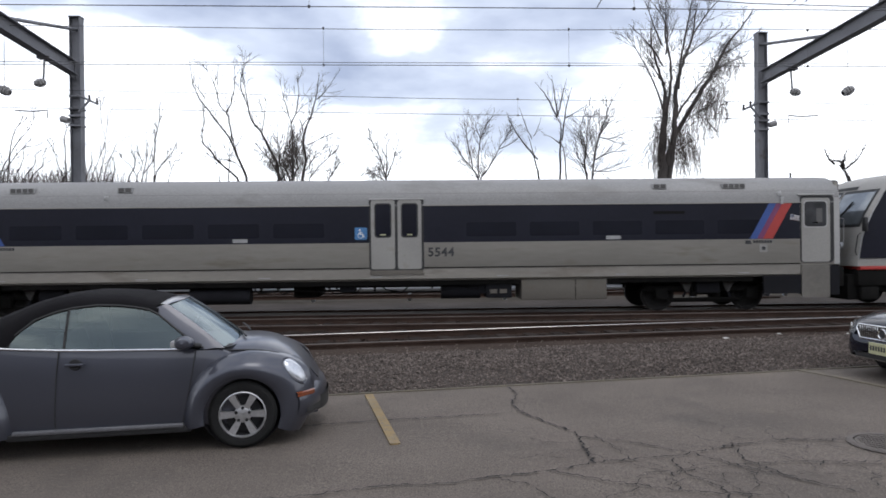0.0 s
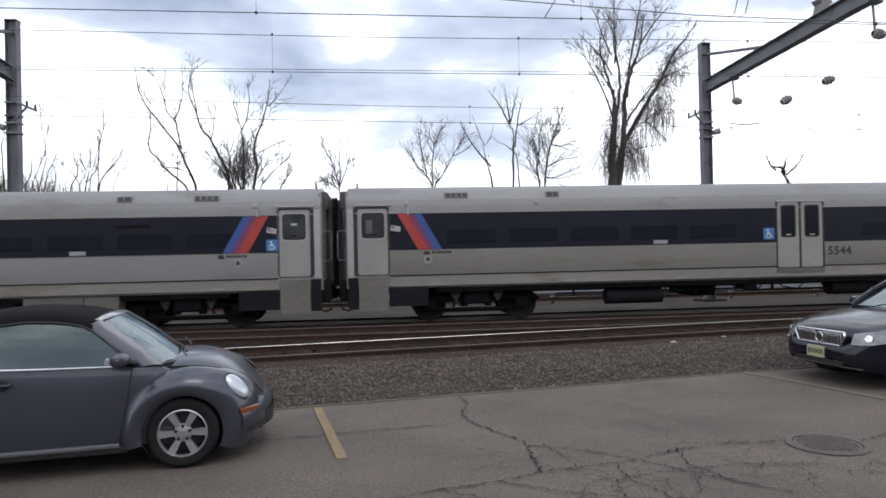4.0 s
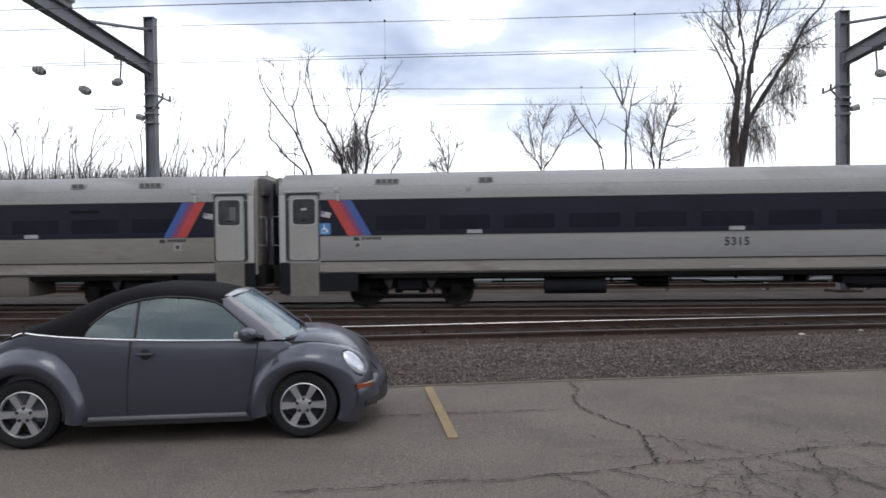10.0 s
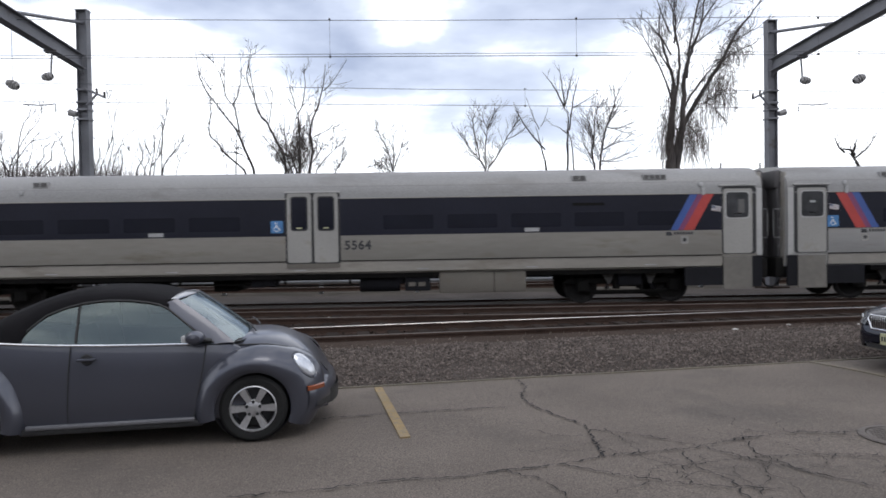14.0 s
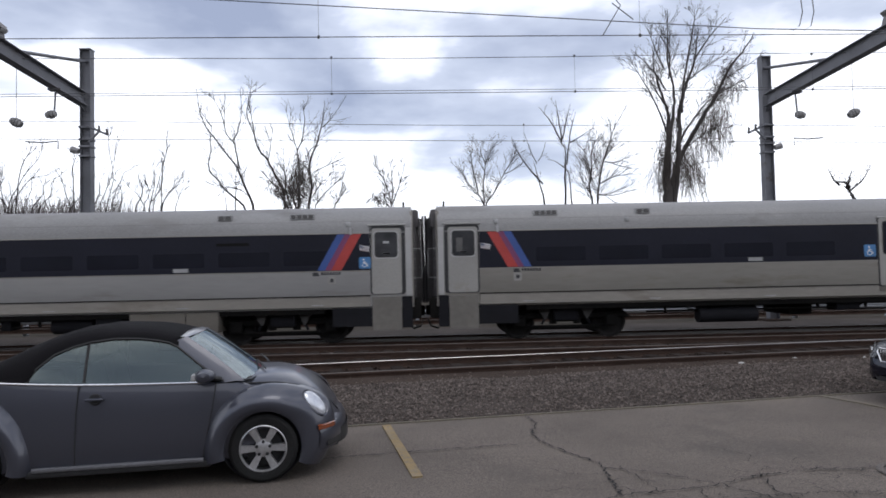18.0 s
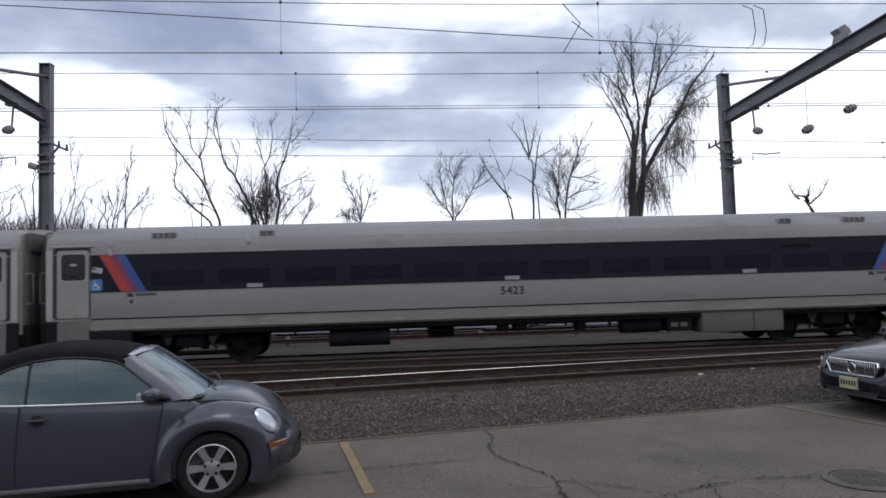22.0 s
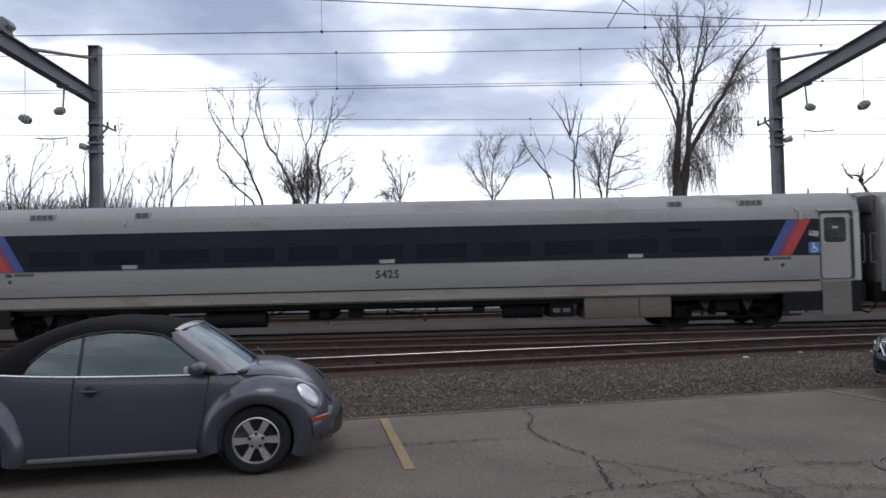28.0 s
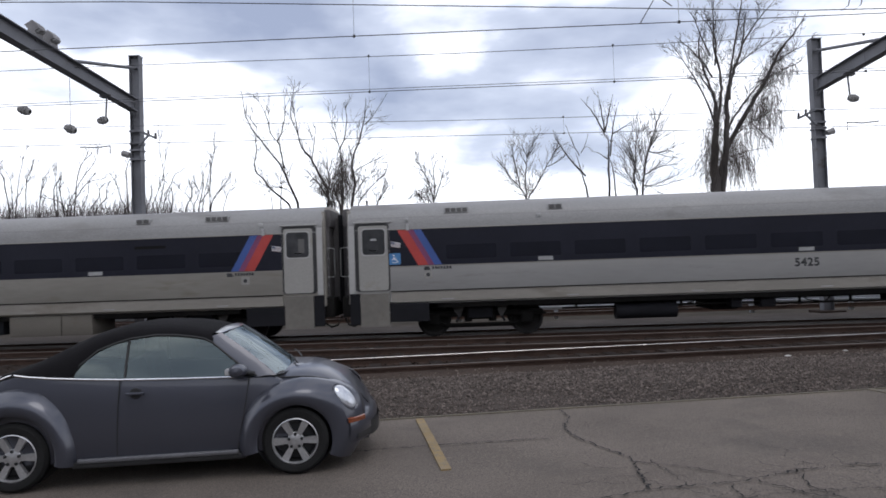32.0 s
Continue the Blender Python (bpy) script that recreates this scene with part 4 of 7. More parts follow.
    b = part("equipment_box", box(x, x + 2.36, -1.52, -0.30, 0.36, 0.92, 0.02), BOX_BEIGE, car, "beige equipment box under the floor")
    part("panel_joint", box(x + 1.48, x + 1.50, -1.526, -1.5, 0.37, 0.91), UNDER, b)
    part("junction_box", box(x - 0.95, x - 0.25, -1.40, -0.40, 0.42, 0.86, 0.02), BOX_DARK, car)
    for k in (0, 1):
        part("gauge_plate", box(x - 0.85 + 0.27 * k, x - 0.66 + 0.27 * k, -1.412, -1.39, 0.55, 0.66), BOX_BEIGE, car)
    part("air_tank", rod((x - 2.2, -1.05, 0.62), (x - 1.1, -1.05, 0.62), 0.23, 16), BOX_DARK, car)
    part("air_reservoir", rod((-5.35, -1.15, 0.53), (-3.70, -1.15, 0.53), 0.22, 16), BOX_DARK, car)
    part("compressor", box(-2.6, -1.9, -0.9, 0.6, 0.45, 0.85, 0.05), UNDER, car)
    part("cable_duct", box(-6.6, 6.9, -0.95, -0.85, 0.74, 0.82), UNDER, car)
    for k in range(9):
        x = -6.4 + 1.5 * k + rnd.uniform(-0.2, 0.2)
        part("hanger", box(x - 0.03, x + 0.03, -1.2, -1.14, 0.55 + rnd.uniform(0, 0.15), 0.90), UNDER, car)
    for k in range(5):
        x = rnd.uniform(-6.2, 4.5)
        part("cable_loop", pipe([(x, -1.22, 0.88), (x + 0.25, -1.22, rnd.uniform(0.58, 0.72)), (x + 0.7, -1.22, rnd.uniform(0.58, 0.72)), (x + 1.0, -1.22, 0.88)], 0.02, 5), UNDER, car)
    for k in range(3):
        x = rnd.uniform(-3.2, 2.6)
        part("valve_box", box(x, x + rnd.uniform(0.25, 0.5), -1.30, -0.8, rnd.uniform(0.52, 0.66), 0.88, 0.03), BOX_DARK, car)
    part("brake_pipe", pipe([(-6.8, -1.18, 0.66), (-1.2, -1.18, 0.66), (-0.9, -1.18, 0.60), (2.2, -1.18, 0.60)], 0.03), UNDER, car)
    for x in (-9.06, 9.04):
        bogie(car, x)
    for s in (-1, 1):
        end_of_car(car, s, symbols[0 if s < 0 else 1])
    return car


PITCH = 25.91
LEAD = -0.89
coaches = [
    coach("5544", True, (False, False), LEAD, "dusty grey coach with double middle doors, coupled behind the locomotive", 1),
    coach("5315", False, (True, True), LEAD - PITCH, "clean grey coach with a black window band", 2),
    coach("5564", True, (False, False), LEAD - 2 * PITCH, "dirt-streaked grey coach with double middle doors", 3),
    coach("5423", False, (True, True), LEAD - 3 * PITCH, "grey coach with a black window band and blue and red stripes", 4),
    coach("5425", False, (True, True), LEAD - 4 * PITCH, "grey coach with a black window band, near the train's tail", 5),
    coach("5544", True, (False, False), LEAD - 5 * PITCH, "dusty grey coach at the tail of the train", 6),
]
for child in list(coaches[-1].children):
    if child.name.startswith("number"):
        bpy.data.objects.remove(child)


def locomotive(c):
    """The cab end of an electric locomotive; local x = 0 lies a little behind the nose."""
    e = thing("locomotive", "pale grey and black electric locomotive with a raked cab", "locomotive", pose(c, TRAIN_Y, RAIL_Z))
    edge = ((1.18, -0.72), (1.40, -0.70), (1.98, -0.60), (2.35, -0.45), (2.68, -0.30), (3.18, 0.0), (3.50, 0.24))
    bulge = ((-1.49, 0.0), (-1.40, 0.07), (-1.15, 0.14), (-0.6, 0.20), (0.0, 0.22), (0.6, 0.20), (1.15, 0.14), (1.40, 0.07), (1.49, 0.0))
    rows = [[(x - b, y, z) for y, b in bulge] + [(17.6, 1.5, z), (17.6, -1.5, z)] for z, x in edge]
    rows.append([(0.42 - b * 0.9, y * 0.86, 3.68) for y, b in bulge] + [(17.5, 1.3, 3.68), (17.5, -1.3, 3.68)])
    rows.append([(0.72 - b * 0.6, y * 0.55, 3.80) for y, b in bulge] + [(17.4, 0.8, 3.80), (17.4, -0.8, 3.80)])
    part("body", loft(rows, closed=True, caps=True), DOOR_STEEL, e, "pale grey body with a rounded raked nose")
    front = [(x, z) for z, x in edge[1:]]
    part("side_panel", slab([(x + 0.02, z) for x, z in front] + [(0.95, 3.50), (0.72, 2.95), (0.40, 2.2), (0.24, 1.7), (0.22, 1.40)], -1.515, -1.44), BAND, e, "black curved panel behind the cab front", smooth=False)
    part("panel_edge", pipe([(x - 0.01, -1.505, z) for x, z in front], 0.018), GREY_MARK, e)

    def on_front(y0, y1, z0, z1, proud, lean=0.0):
        """A patch of the curved front between two widths and two heights."""
        grid = []
        for j in range(7):
            z = z0 + (z1 - z0) * j / 6
            x = float(np.interp(z, [p[0] for p in edge], [p[1] for p in edge]))
            row = []
            for i in range(7):
                y = y0 + (y1 - y0) * i / 6
                row.append((x - float(np.interp(y, [p[0] for p in bulge], [p[1] for p in bulge])) - proud, y, z + lean * i / 6))
            grid.append(row)
        return loft(grid)
    for s in (-1, 1):
        part("windscreen_seal", on_front(s * 0.04, s * 1.36, 2.28, 3.36, 0.010), SEAL, e)
        part("windscreen", on_front(s * 0.09, s * 1.30, 2.36, 3.28, 0.020), CAB_GLASS, e, "large raked pane")
        part("wiper", rod((-0.74, s * 0.30, 2.30), (-0.34, s * 0.72, 3.02), 0.022, 6), SEAL, e)
        part("wiper_motor", box(-0.83, -0.66, s * 0.3 - 0.09, s * 0.3 + 0.09, 2.14, 2.32, 0.03), SEAL, e)
        part("headlamp", rod((-0.87, s * 0.85, 1.75), (-0.70, s * 0.85, 1.75), 0.12, 14), LAMP_WHITE, e)
        part("grab_rail", pipe([(-0.74, s * 1.46, 1.5), (-0.80, s * 1.50, 1.6), (-0.72, s * 1.50, 2.05), (-0.62, s * 1.46, 2.1)], 0.014), SEAL, e)
    part("number_box", on_front(-0.5, 0.5, 3.40, 3.49, 0.02), SEAL, e)
    part("mirror", box(-0.62, -0.52, -1.66, -1.50, 2.15, 2.55, 0.03), SEAL, e)
    part("sill_stripe", box(-0.66, 17.5, -1.515, 1.515, 1.08, 1.175, 0.01), RED, e, "thin red line along the sill")
    part("frame_skirt", box(-0.70, 17.5, -1.47, 1.47, 0.62, 1.075, 0.03), UNDER, e)
    part("pilot", box(-0.90, -0.25, -1.30, 1.30, 0.22, 0.95, 0.05), UNDER, e)
    part("step_ladder", box(-0.60, -0.10, -1.46, -1.30, 0.24, 0.60, 0.02), UNDER, e)
    part("coupler", box(-1.40, -0.6, -0.16, 0.16, 0.62, 0.92, 0.05), UNDER, e)
    for y in (-0.95, -0.7, 0.7):
        part("brake_hose", pipe([(-0.88, y, 0.75), (-1.12, y, 0.40), (-1.25, y, 0.35), (-1.36, y + 0.05, 0.6)], 0.03), SEAL, e)
    part("underframe", box(-0.2, 17.4, -1.2, 1.2, 0.45, 0.62, 0.03), UNDER, e)
    for x in (2.4, 13.9):
        bogie(e, x)
    return e


loco = locomotive(LEAD + PITCH / 2 + 0.95)

# ---------------------------------------------------------------- overhead line
def profile_beam(a, b, w, h, t=0.02, bm=None):
    """A rolled steel beam with two flanges and a web between a and b."""
    bm = bm or bmesh.new()
    a, b = Vector(a), Vector(b)
    length = (b - a).length
    m = Matrix.Translation(a) @ (b - a).to_track_quat("Y", "Z").to_matrix().to_4x4()
    for x0, x1, z0, z1 in ((-w / 2, w / 2, h / 2 - t, h / 2), (-w / 2, w / 2, -h / 2, -h / 2 + t), (-t / 2, t / 2, -h / 2 + t, h / 2 - t)):
        box(x0, x1, 0, length, z0, z1, 0, bm, m)
    return bm


def string_insulator(parent, a, b, name="insulator"):
    bm = bmesh.new()
    a, b = Vector(a), Vector(b)
    q = (b - a).to_track_quat("Z", "Y").to_matrix().to_4x4()
    n = 4
    for k in range(n):
        p = a.lerp(b, (k + 0.5) / n)
        m = Matrix.Translation(p) @ q
        rings = []
        for r, h in ((0.06, -0.05), (0.15 - 0.05 * abs(k - 1.5) / 1.5, -0.03), (0.155 - 0.05 * abs(k - 1.5) / 1.5, 0.01), (0.08, 0.05)):
            rings.append([bm.verts.new(m @ Vector((r * math.cos(i * math.tau / 12), r * math.sin(i * math.tau / 12), h))) for i in range(12)])
        for r0, r1 in zip(rings, rings[1:]):
            for i in range(12):
                bm.faces.new((r0[i], r0[(i + 1) % 12], r1[(i + 1) % 12], r1[i]))
    return part(name, bm, INSULATOR, parent)


def gantry(x, y, top, beam_z, near_y, near_z, s, lamps):
    """A catenary portal: two H-section poles and a beam across the tracks."""
    g = thing("catenary_gantry", "weathered grey steel catenary portal over the tracks", "catenary gantry", group="catenary portals")
    foot = ground_height(x, y)
    pole = bmesh.new()
    for dx in (-0.17, 0.17):
        box(x + dx - 0.012, x + dx + 0.012, y - 0.15, y + 0.15, foot - 0.3, top, 0, pole)
    box(x - 0.16, x + 0.16, y - 0.01, y + 0.01, foot - 0.3, top, 0, pole)
    p = part("pole", pole, POLE_STEEL, g, smooth=False)
    part("cap_plate", box(x - 0.20, x + 0.20, y - 0.17, y + 0.17, top, top + 0.03), POLE_STEEL, p)
    part("footing", box(x - 0.45, x + 0.45, y - 0.45, y + 0.45, foot - 0.4, foot + 0.15, 0.03), BALLAST, p)
    part("near_pole", profile_beam((x, near_y, -0.4), (x, near_y, near_z + 1.2), 0.34, 0.3), POLE_STEEL, g, smooth=False)
    part("beam", profile_beam((x, y - 0.15, beam_z), (x, near_y + 0.15, near_z), 0.30, 0.46, 0.025), POLE_STEEL, g, smooth=False)
    part("gusset", slab([(y - 0.05, beam_z - 0.40), (y - 0.15, beam_z - 0.42), (y - 0.55, beam_z - 0.22), (y - 0.15, beam_z - 0.2)], -0.02, 0.02), POLE_STEEL, g, smooth=False).matrix_basis = Matrix.Translation((x, 0, 0)) @ Matrix.Rotation(radians(90), 4, "Z") @ Matrix.Diagonal((1, 1, 1, 1))
    part("tie_strut", rod((x, y, top - 0.40), (x, y - 4.0, beam_z + (near_z - beam_z) * 4.0 / (y - near_y) + 0.22), 0.055, 8), POLE_STEEL, g)
    # small cross-arm with pin insulators and bands on the far pole
    for z in (beam_z - 0.92, beam_z - 1.36, beam_z - 1.60, beam_z - 1.93):
        part("band", box(x - 0.21, x + 0.21, y - 0.19, y + 0.19, z - 0.03, z + 0.03), POLE_STEEL, p)
    arm = part("cross_arm", rod((x - s * 0.1, y - 0.2, beam_z - 0.90), (x - s * 0.80, y - 0.2, beam_z - 1.22), 0.045, 6), POLE_STEEL, p)
    part("brace", rod((x - s * 0.15, y - 0.2, beam_z - 1.48), (x - s * 0.50, y - 0.2, beam_z - 1.10), 0.04, 6), POLE_STEEL, arm)
    for k in (0.40, 0.66):
        part("pin_insulator", rod((x - s * (0.12 + k), y - 0.2, beam_z - 0.93 - 0.45 * k), (x - s * (0.10 + k), y - 0.2, beam_z - 0.72 - 0.45 * k), 0.04, 8), BRACKET, arm)
    part("bell_insulator", rod((x + s * 0.22, y - 0.15, beam_z - 1.77), (x + s * 0.46, y - 0.15, beam_z - 1.70), 0.10, 10, r2=0.12), INSULATOR, p)
    # hangers for the running wires
    for yy, drop in ((y - 2.0, 0.98), (TRAIN_Y - 3.9, 1.0)):
        bz = beam_z + (near_z - beam_z) * (y - yy) / (y - near_y)
        h = part("drop_bracket", rod((x, yy, bz - 0.23), (x + s * 0.05, yy, bz - drop), 0.03, 6), POLE_STEEL, g)
        part("clamp", box(x - 0.20, x + 0.20, yy - 0.12, yy + 0.12, bz - 0.28, bz - 0.22), POLE_STEEL, h)
        string_insulator(h, (x + s * 0.0, yy, bz - drop - 0.03), (x + s * 0.30, yy, bz - drop - 0.08))
    string_insulator(g, (x + s * 0.0, TRAIN_Y, beam_z - 1.66), (x + s * 0.30, TRAIN_Y, beam_z - 1.52))
    part("span_wire", rod((x + s * 0.15, TRAIN_Y, beam_z - 1.60), (x + s * 0.15, TRAIN_Y, beam_z), 0.008, 5), WIRE, g)
    string_insulator(g, (x + s * 1.40, TRAIN_Y, beam_z - 1.02), (x + s * 1.75, TRAIN_Y, beam_z - 0.90))
    part("steady_arm", pipe([(x + s * 0.25, y - 1.4, beam_z - 1.92), (x + s * 0.25, y - 1.4, beam_z - 1.66), (x + s * 0.75, y - 1.4, beam_z - 1.70), (x + s * 1.3, y - 1.4, beam_z - 1.66)], 0.022), POLE_STEEL, g)
    for yy in lamps:
        bz = beam_z + (near_z - beam_z) * (y - yy) / (y - near_y)
        hood = [(-0.17, 0.20), (0.12, 0.26), (0.10, 0.40), (0.21, 0.46), (0.16, 0.58), (0.02, 0.70), (-0.20, 0.58), (-0.10, 0.46)]
        lamp = part("floodlight", slab([(x - s * a if s < 0 else x + a, bz + b) for a, b in hood], yy - 0.17, yy + 0.17), LAMP_CASE, g, "grey hooded floodlight standing on the beam", smooth=False)
        part("bracket", box(x - 0.05, x + 0.05, yy - 0.05, yy + 0.05, bz + 0.15, bz + 0.30), POLE_STEEL, lamp)
        part("lens", slab([(x - s * a if s < 0 else x + a, bz + b) for a, b in ((0.12, 0.39), (0.20, 0.44), (0.22, 0.42), (0.13, 0.37))], yy - 0.14, yy + 0.14), GREY_MARK, lamp, smooth=False)
    return g


gantry(12.88, 24.6, 9.69, 8.03, 10.6, 8.45, 1, (17.8,))
gantry(-11.70, 23.6, 9.89, 8.09, 11.2, 8.78, -1, (18.62, 17.95))


def overhead(y0, z_top, z_low, slope, label, phase, span=6.9, twin=True, skew=0.0):
    """Messenger wire, contact wire and the droppers between them."""
    o = thing("overhead_wire", label, "overhead wire", group="overhead wires")
    xs2 = [-60 + 4.0 * k for k in range(31)]
    def y(x):
        return y0 + skew * x
    def sag(x):
        return 0.012 * math.cos((x - 0.6) / 24.6 * math.tau)
    part("messenger_wire", pipe([(x, y(x), z_top + slope * x - 6 * sag(x) * 0.5) for x in xs2], 0.0105, 5), WIRE, o)
    part("contact_wire", pipe([(x, y(x), z_low + slope * x) for x in xs2], 0.0115, 5), WIRE, o)
    if twin:
        part("auxiliary_wire", pipe([(x, y(x), z_low + 0.075 + slope * x) for x in xs2], 0.009, 5), WIRE, o)
    x = -42 + phase
    while x < 45:
        part("dropper", rod((x, y(x), z_low + slope * x), (x, y(x), z_top + slope * x), 0.0042, 4), WIRE, o)
        for z in (z_low, z_top):
            part("clip", box(x - 0.026, x + 0.026, y(x) - 0.02, y(x) + 0.02, z + slope * x - 0.032, z + slope * x + 0.032), SEAL, o)
        x += span
    return o


overhead(19.77, 8.30, 7.22, -0.003, "dark overhead contact and messenger wires above the train", 39.3, 7.25)
overhead(15.60, 8.66, 7.44, -0.004, "dark overhead wires above the nearer running track", 39.55, 7.6, False)
overhead(23.86, 7.19, 6.60, -0.0103, "thin wires carried past the far gantry poles", 45.65, 7.8, False, 0.0407)
feeder = thing("feeder_wire", "slanting feeder wire with jumper loops above the near track", "overhead wire", group="overhead wires")
part("wire", pipe([(-20, 15.6, 9.10), (-8, 15.6, 8.55), (0, 15.6, 8.05), (8, 15.6, 7.55), (20, 15.6, 7.25)], 0.012, 5), WIRE, feeder)
part("jumper", pipe([(4.30, 15.6, 8.62), (4.70, 15.6, 8.15), (4.25, 15.6, 7.42)], 0.013, 5), WIRE, feeder)
part("jumper", pipe([(4.50, 15.6, 8.20), (5.00, 15.6, 7.80)], 0.013, 5), WIRE, feeder)
for dx in (0.0, 0.28):
    part("jumper_loop", pipe([(8.80 + dx, 15.6, 8.60), (9.05 + dx, 15.6, 8.50), (9.10 + dx, 15.6, 7.95), (9.02 + dx, 15.6, 7.62), (8.85 + dx, 15.6, 7.50)], 0.012, 5), WIRE, feeder)

# ---------------------------------------------------------------- beyond the train
guard = thing("guard_rail", "bluish galvanised guard rail on posts beyond the tracks", "guard rail", kind="structure")
wave = ((0.0, 0.0), (-0.04, 0.03), (-0.075, 0.08), (-0.075, 0.12), (-0.03, 0.155), (-0.075, 0.19), (-0.075, 0.23), (-0.04, 0.28), (0.0, 0.31))
part("beam", loft([[(x, 26.6 + dy, 0.12 + dz - 0.004 * x) for dy, dz in wave] for x in (-60, -30, 0, 30, 60)]), GALVANISED, guard)
for k in range(31):
    x = -57.5 + 3.81 * k
    part("post", box(x - 0.07, x + 0.07, 26.62, 26.78, -0.6, 0.44 - 0.004 * x), GALVANISED, guard, smooth=False)


# ---------------------------------------------------------------- trees
def tube(verts, faces, pts, radii, sides):
    """Adds a tapered tube along pts to the lists."""
    base = len(verts)
    for k, p in enumerate(pts):
        d = (pts[min(k + 1, len(pts) - 1)] - pts[max(k - 1, 0)]).normalized()
        u = d.cross(Vector((0.3, 0.9, 0.2))).normalized()
        v = d.cross(u)
        for i in range(sides):
            a = i * math.tau / sides
            verts.append(p + (u * math.cos(a) + v * math.sin(a)) * radii[k])
    for k in range(len(pts) - 1):
        for i in range(sides):
            a, b = base + k * sides + i, base + k * sides + (i + 1) % sides
            faces.append((a, b, b + sides, a + sides))


def limb(rnd, lists, start, way, length, r, level, cfg):
    """A crooked limb that sends out finer ones; thick ones go to the trunk's mesh, thin ones to the crown's."""
    n = 5 if level < 2 else 4
    pts, radii, p, d = [start], [r], start.copy(), way.normalized()
    for k in range(n):
        d = (d + Vector((rnd.uniform(-1, 1), rnd.uniform(-1, 1), rnd.uniform(-0.6, 0.9))) * cfg["bend"] + Vector((0, 0, cfg["up"]))).normalized()
        p = p + d * length / n
        pts.append(p.copy())
        radii.append(max(r * (1 - 0.75 * (k + 1) / n), 0.0062 if level > 2 else 0.008))
    verts, faces = lists[0 if level < 2 else 1]
    tube(verts, faces, pts, radii, 7 if level == 0 else 5 if level == 1 else 3)
    if level >= cfg["levels"]:
        return pts
    count = cfg["kids"][min(level, len(cfg["kids"]) - 1)]
    for k in range(count):
        f = rnd.uniform(0.18, 0.97) * n
        i = min(int(f), n - 1)
        q = pts[i].lerp(pts[i + 1], f - i)
        along = (pts[i + 1] - pts[i]).normalized()
        side = Vector((rnd.uniform(-1, 1), rnd.uniform(-0.8, 0.8), rnd.uniform(-0.5, 0.6)))
        side = (side - along * side.dot(along)).normalized()
        t = rnd.uniform(*cfg["fork"])
        limb(rnd, lists, q, along * math.cos(t) + side * math.sin(t), length * rnd.uniform(*cfg["shrink"]), max(r * 0.6 * (1 - 0.35 * f / n), 0.0095), level + 1, cfg)
    return pts


def curve_through(points, steps=4):
    """A smooth line through the given points."""
    out = []
    for k in range(len(points) - 1):
        p0, p1, p2, p3 = points[max(k - 1, 0)], points[k], points[k + 1], points[min(k + 2, len(points) - 1)]
        span = (p2 - p1).length
        leave, arrive = (p2 - p0).normalized() * span, (p3 - p1).normalized() * span
        for i in range(steps):
            u = i / steps
            out.append(p1 * (2 * u ** 3 - 3 * u * u + 1) + leave * (u ** 3 - 2 * u * u + u) + p2 * (3 * u * u - 2 * u ** 3) + arrive * (u ** 3 - u * u))
    return out + [points[-1]]


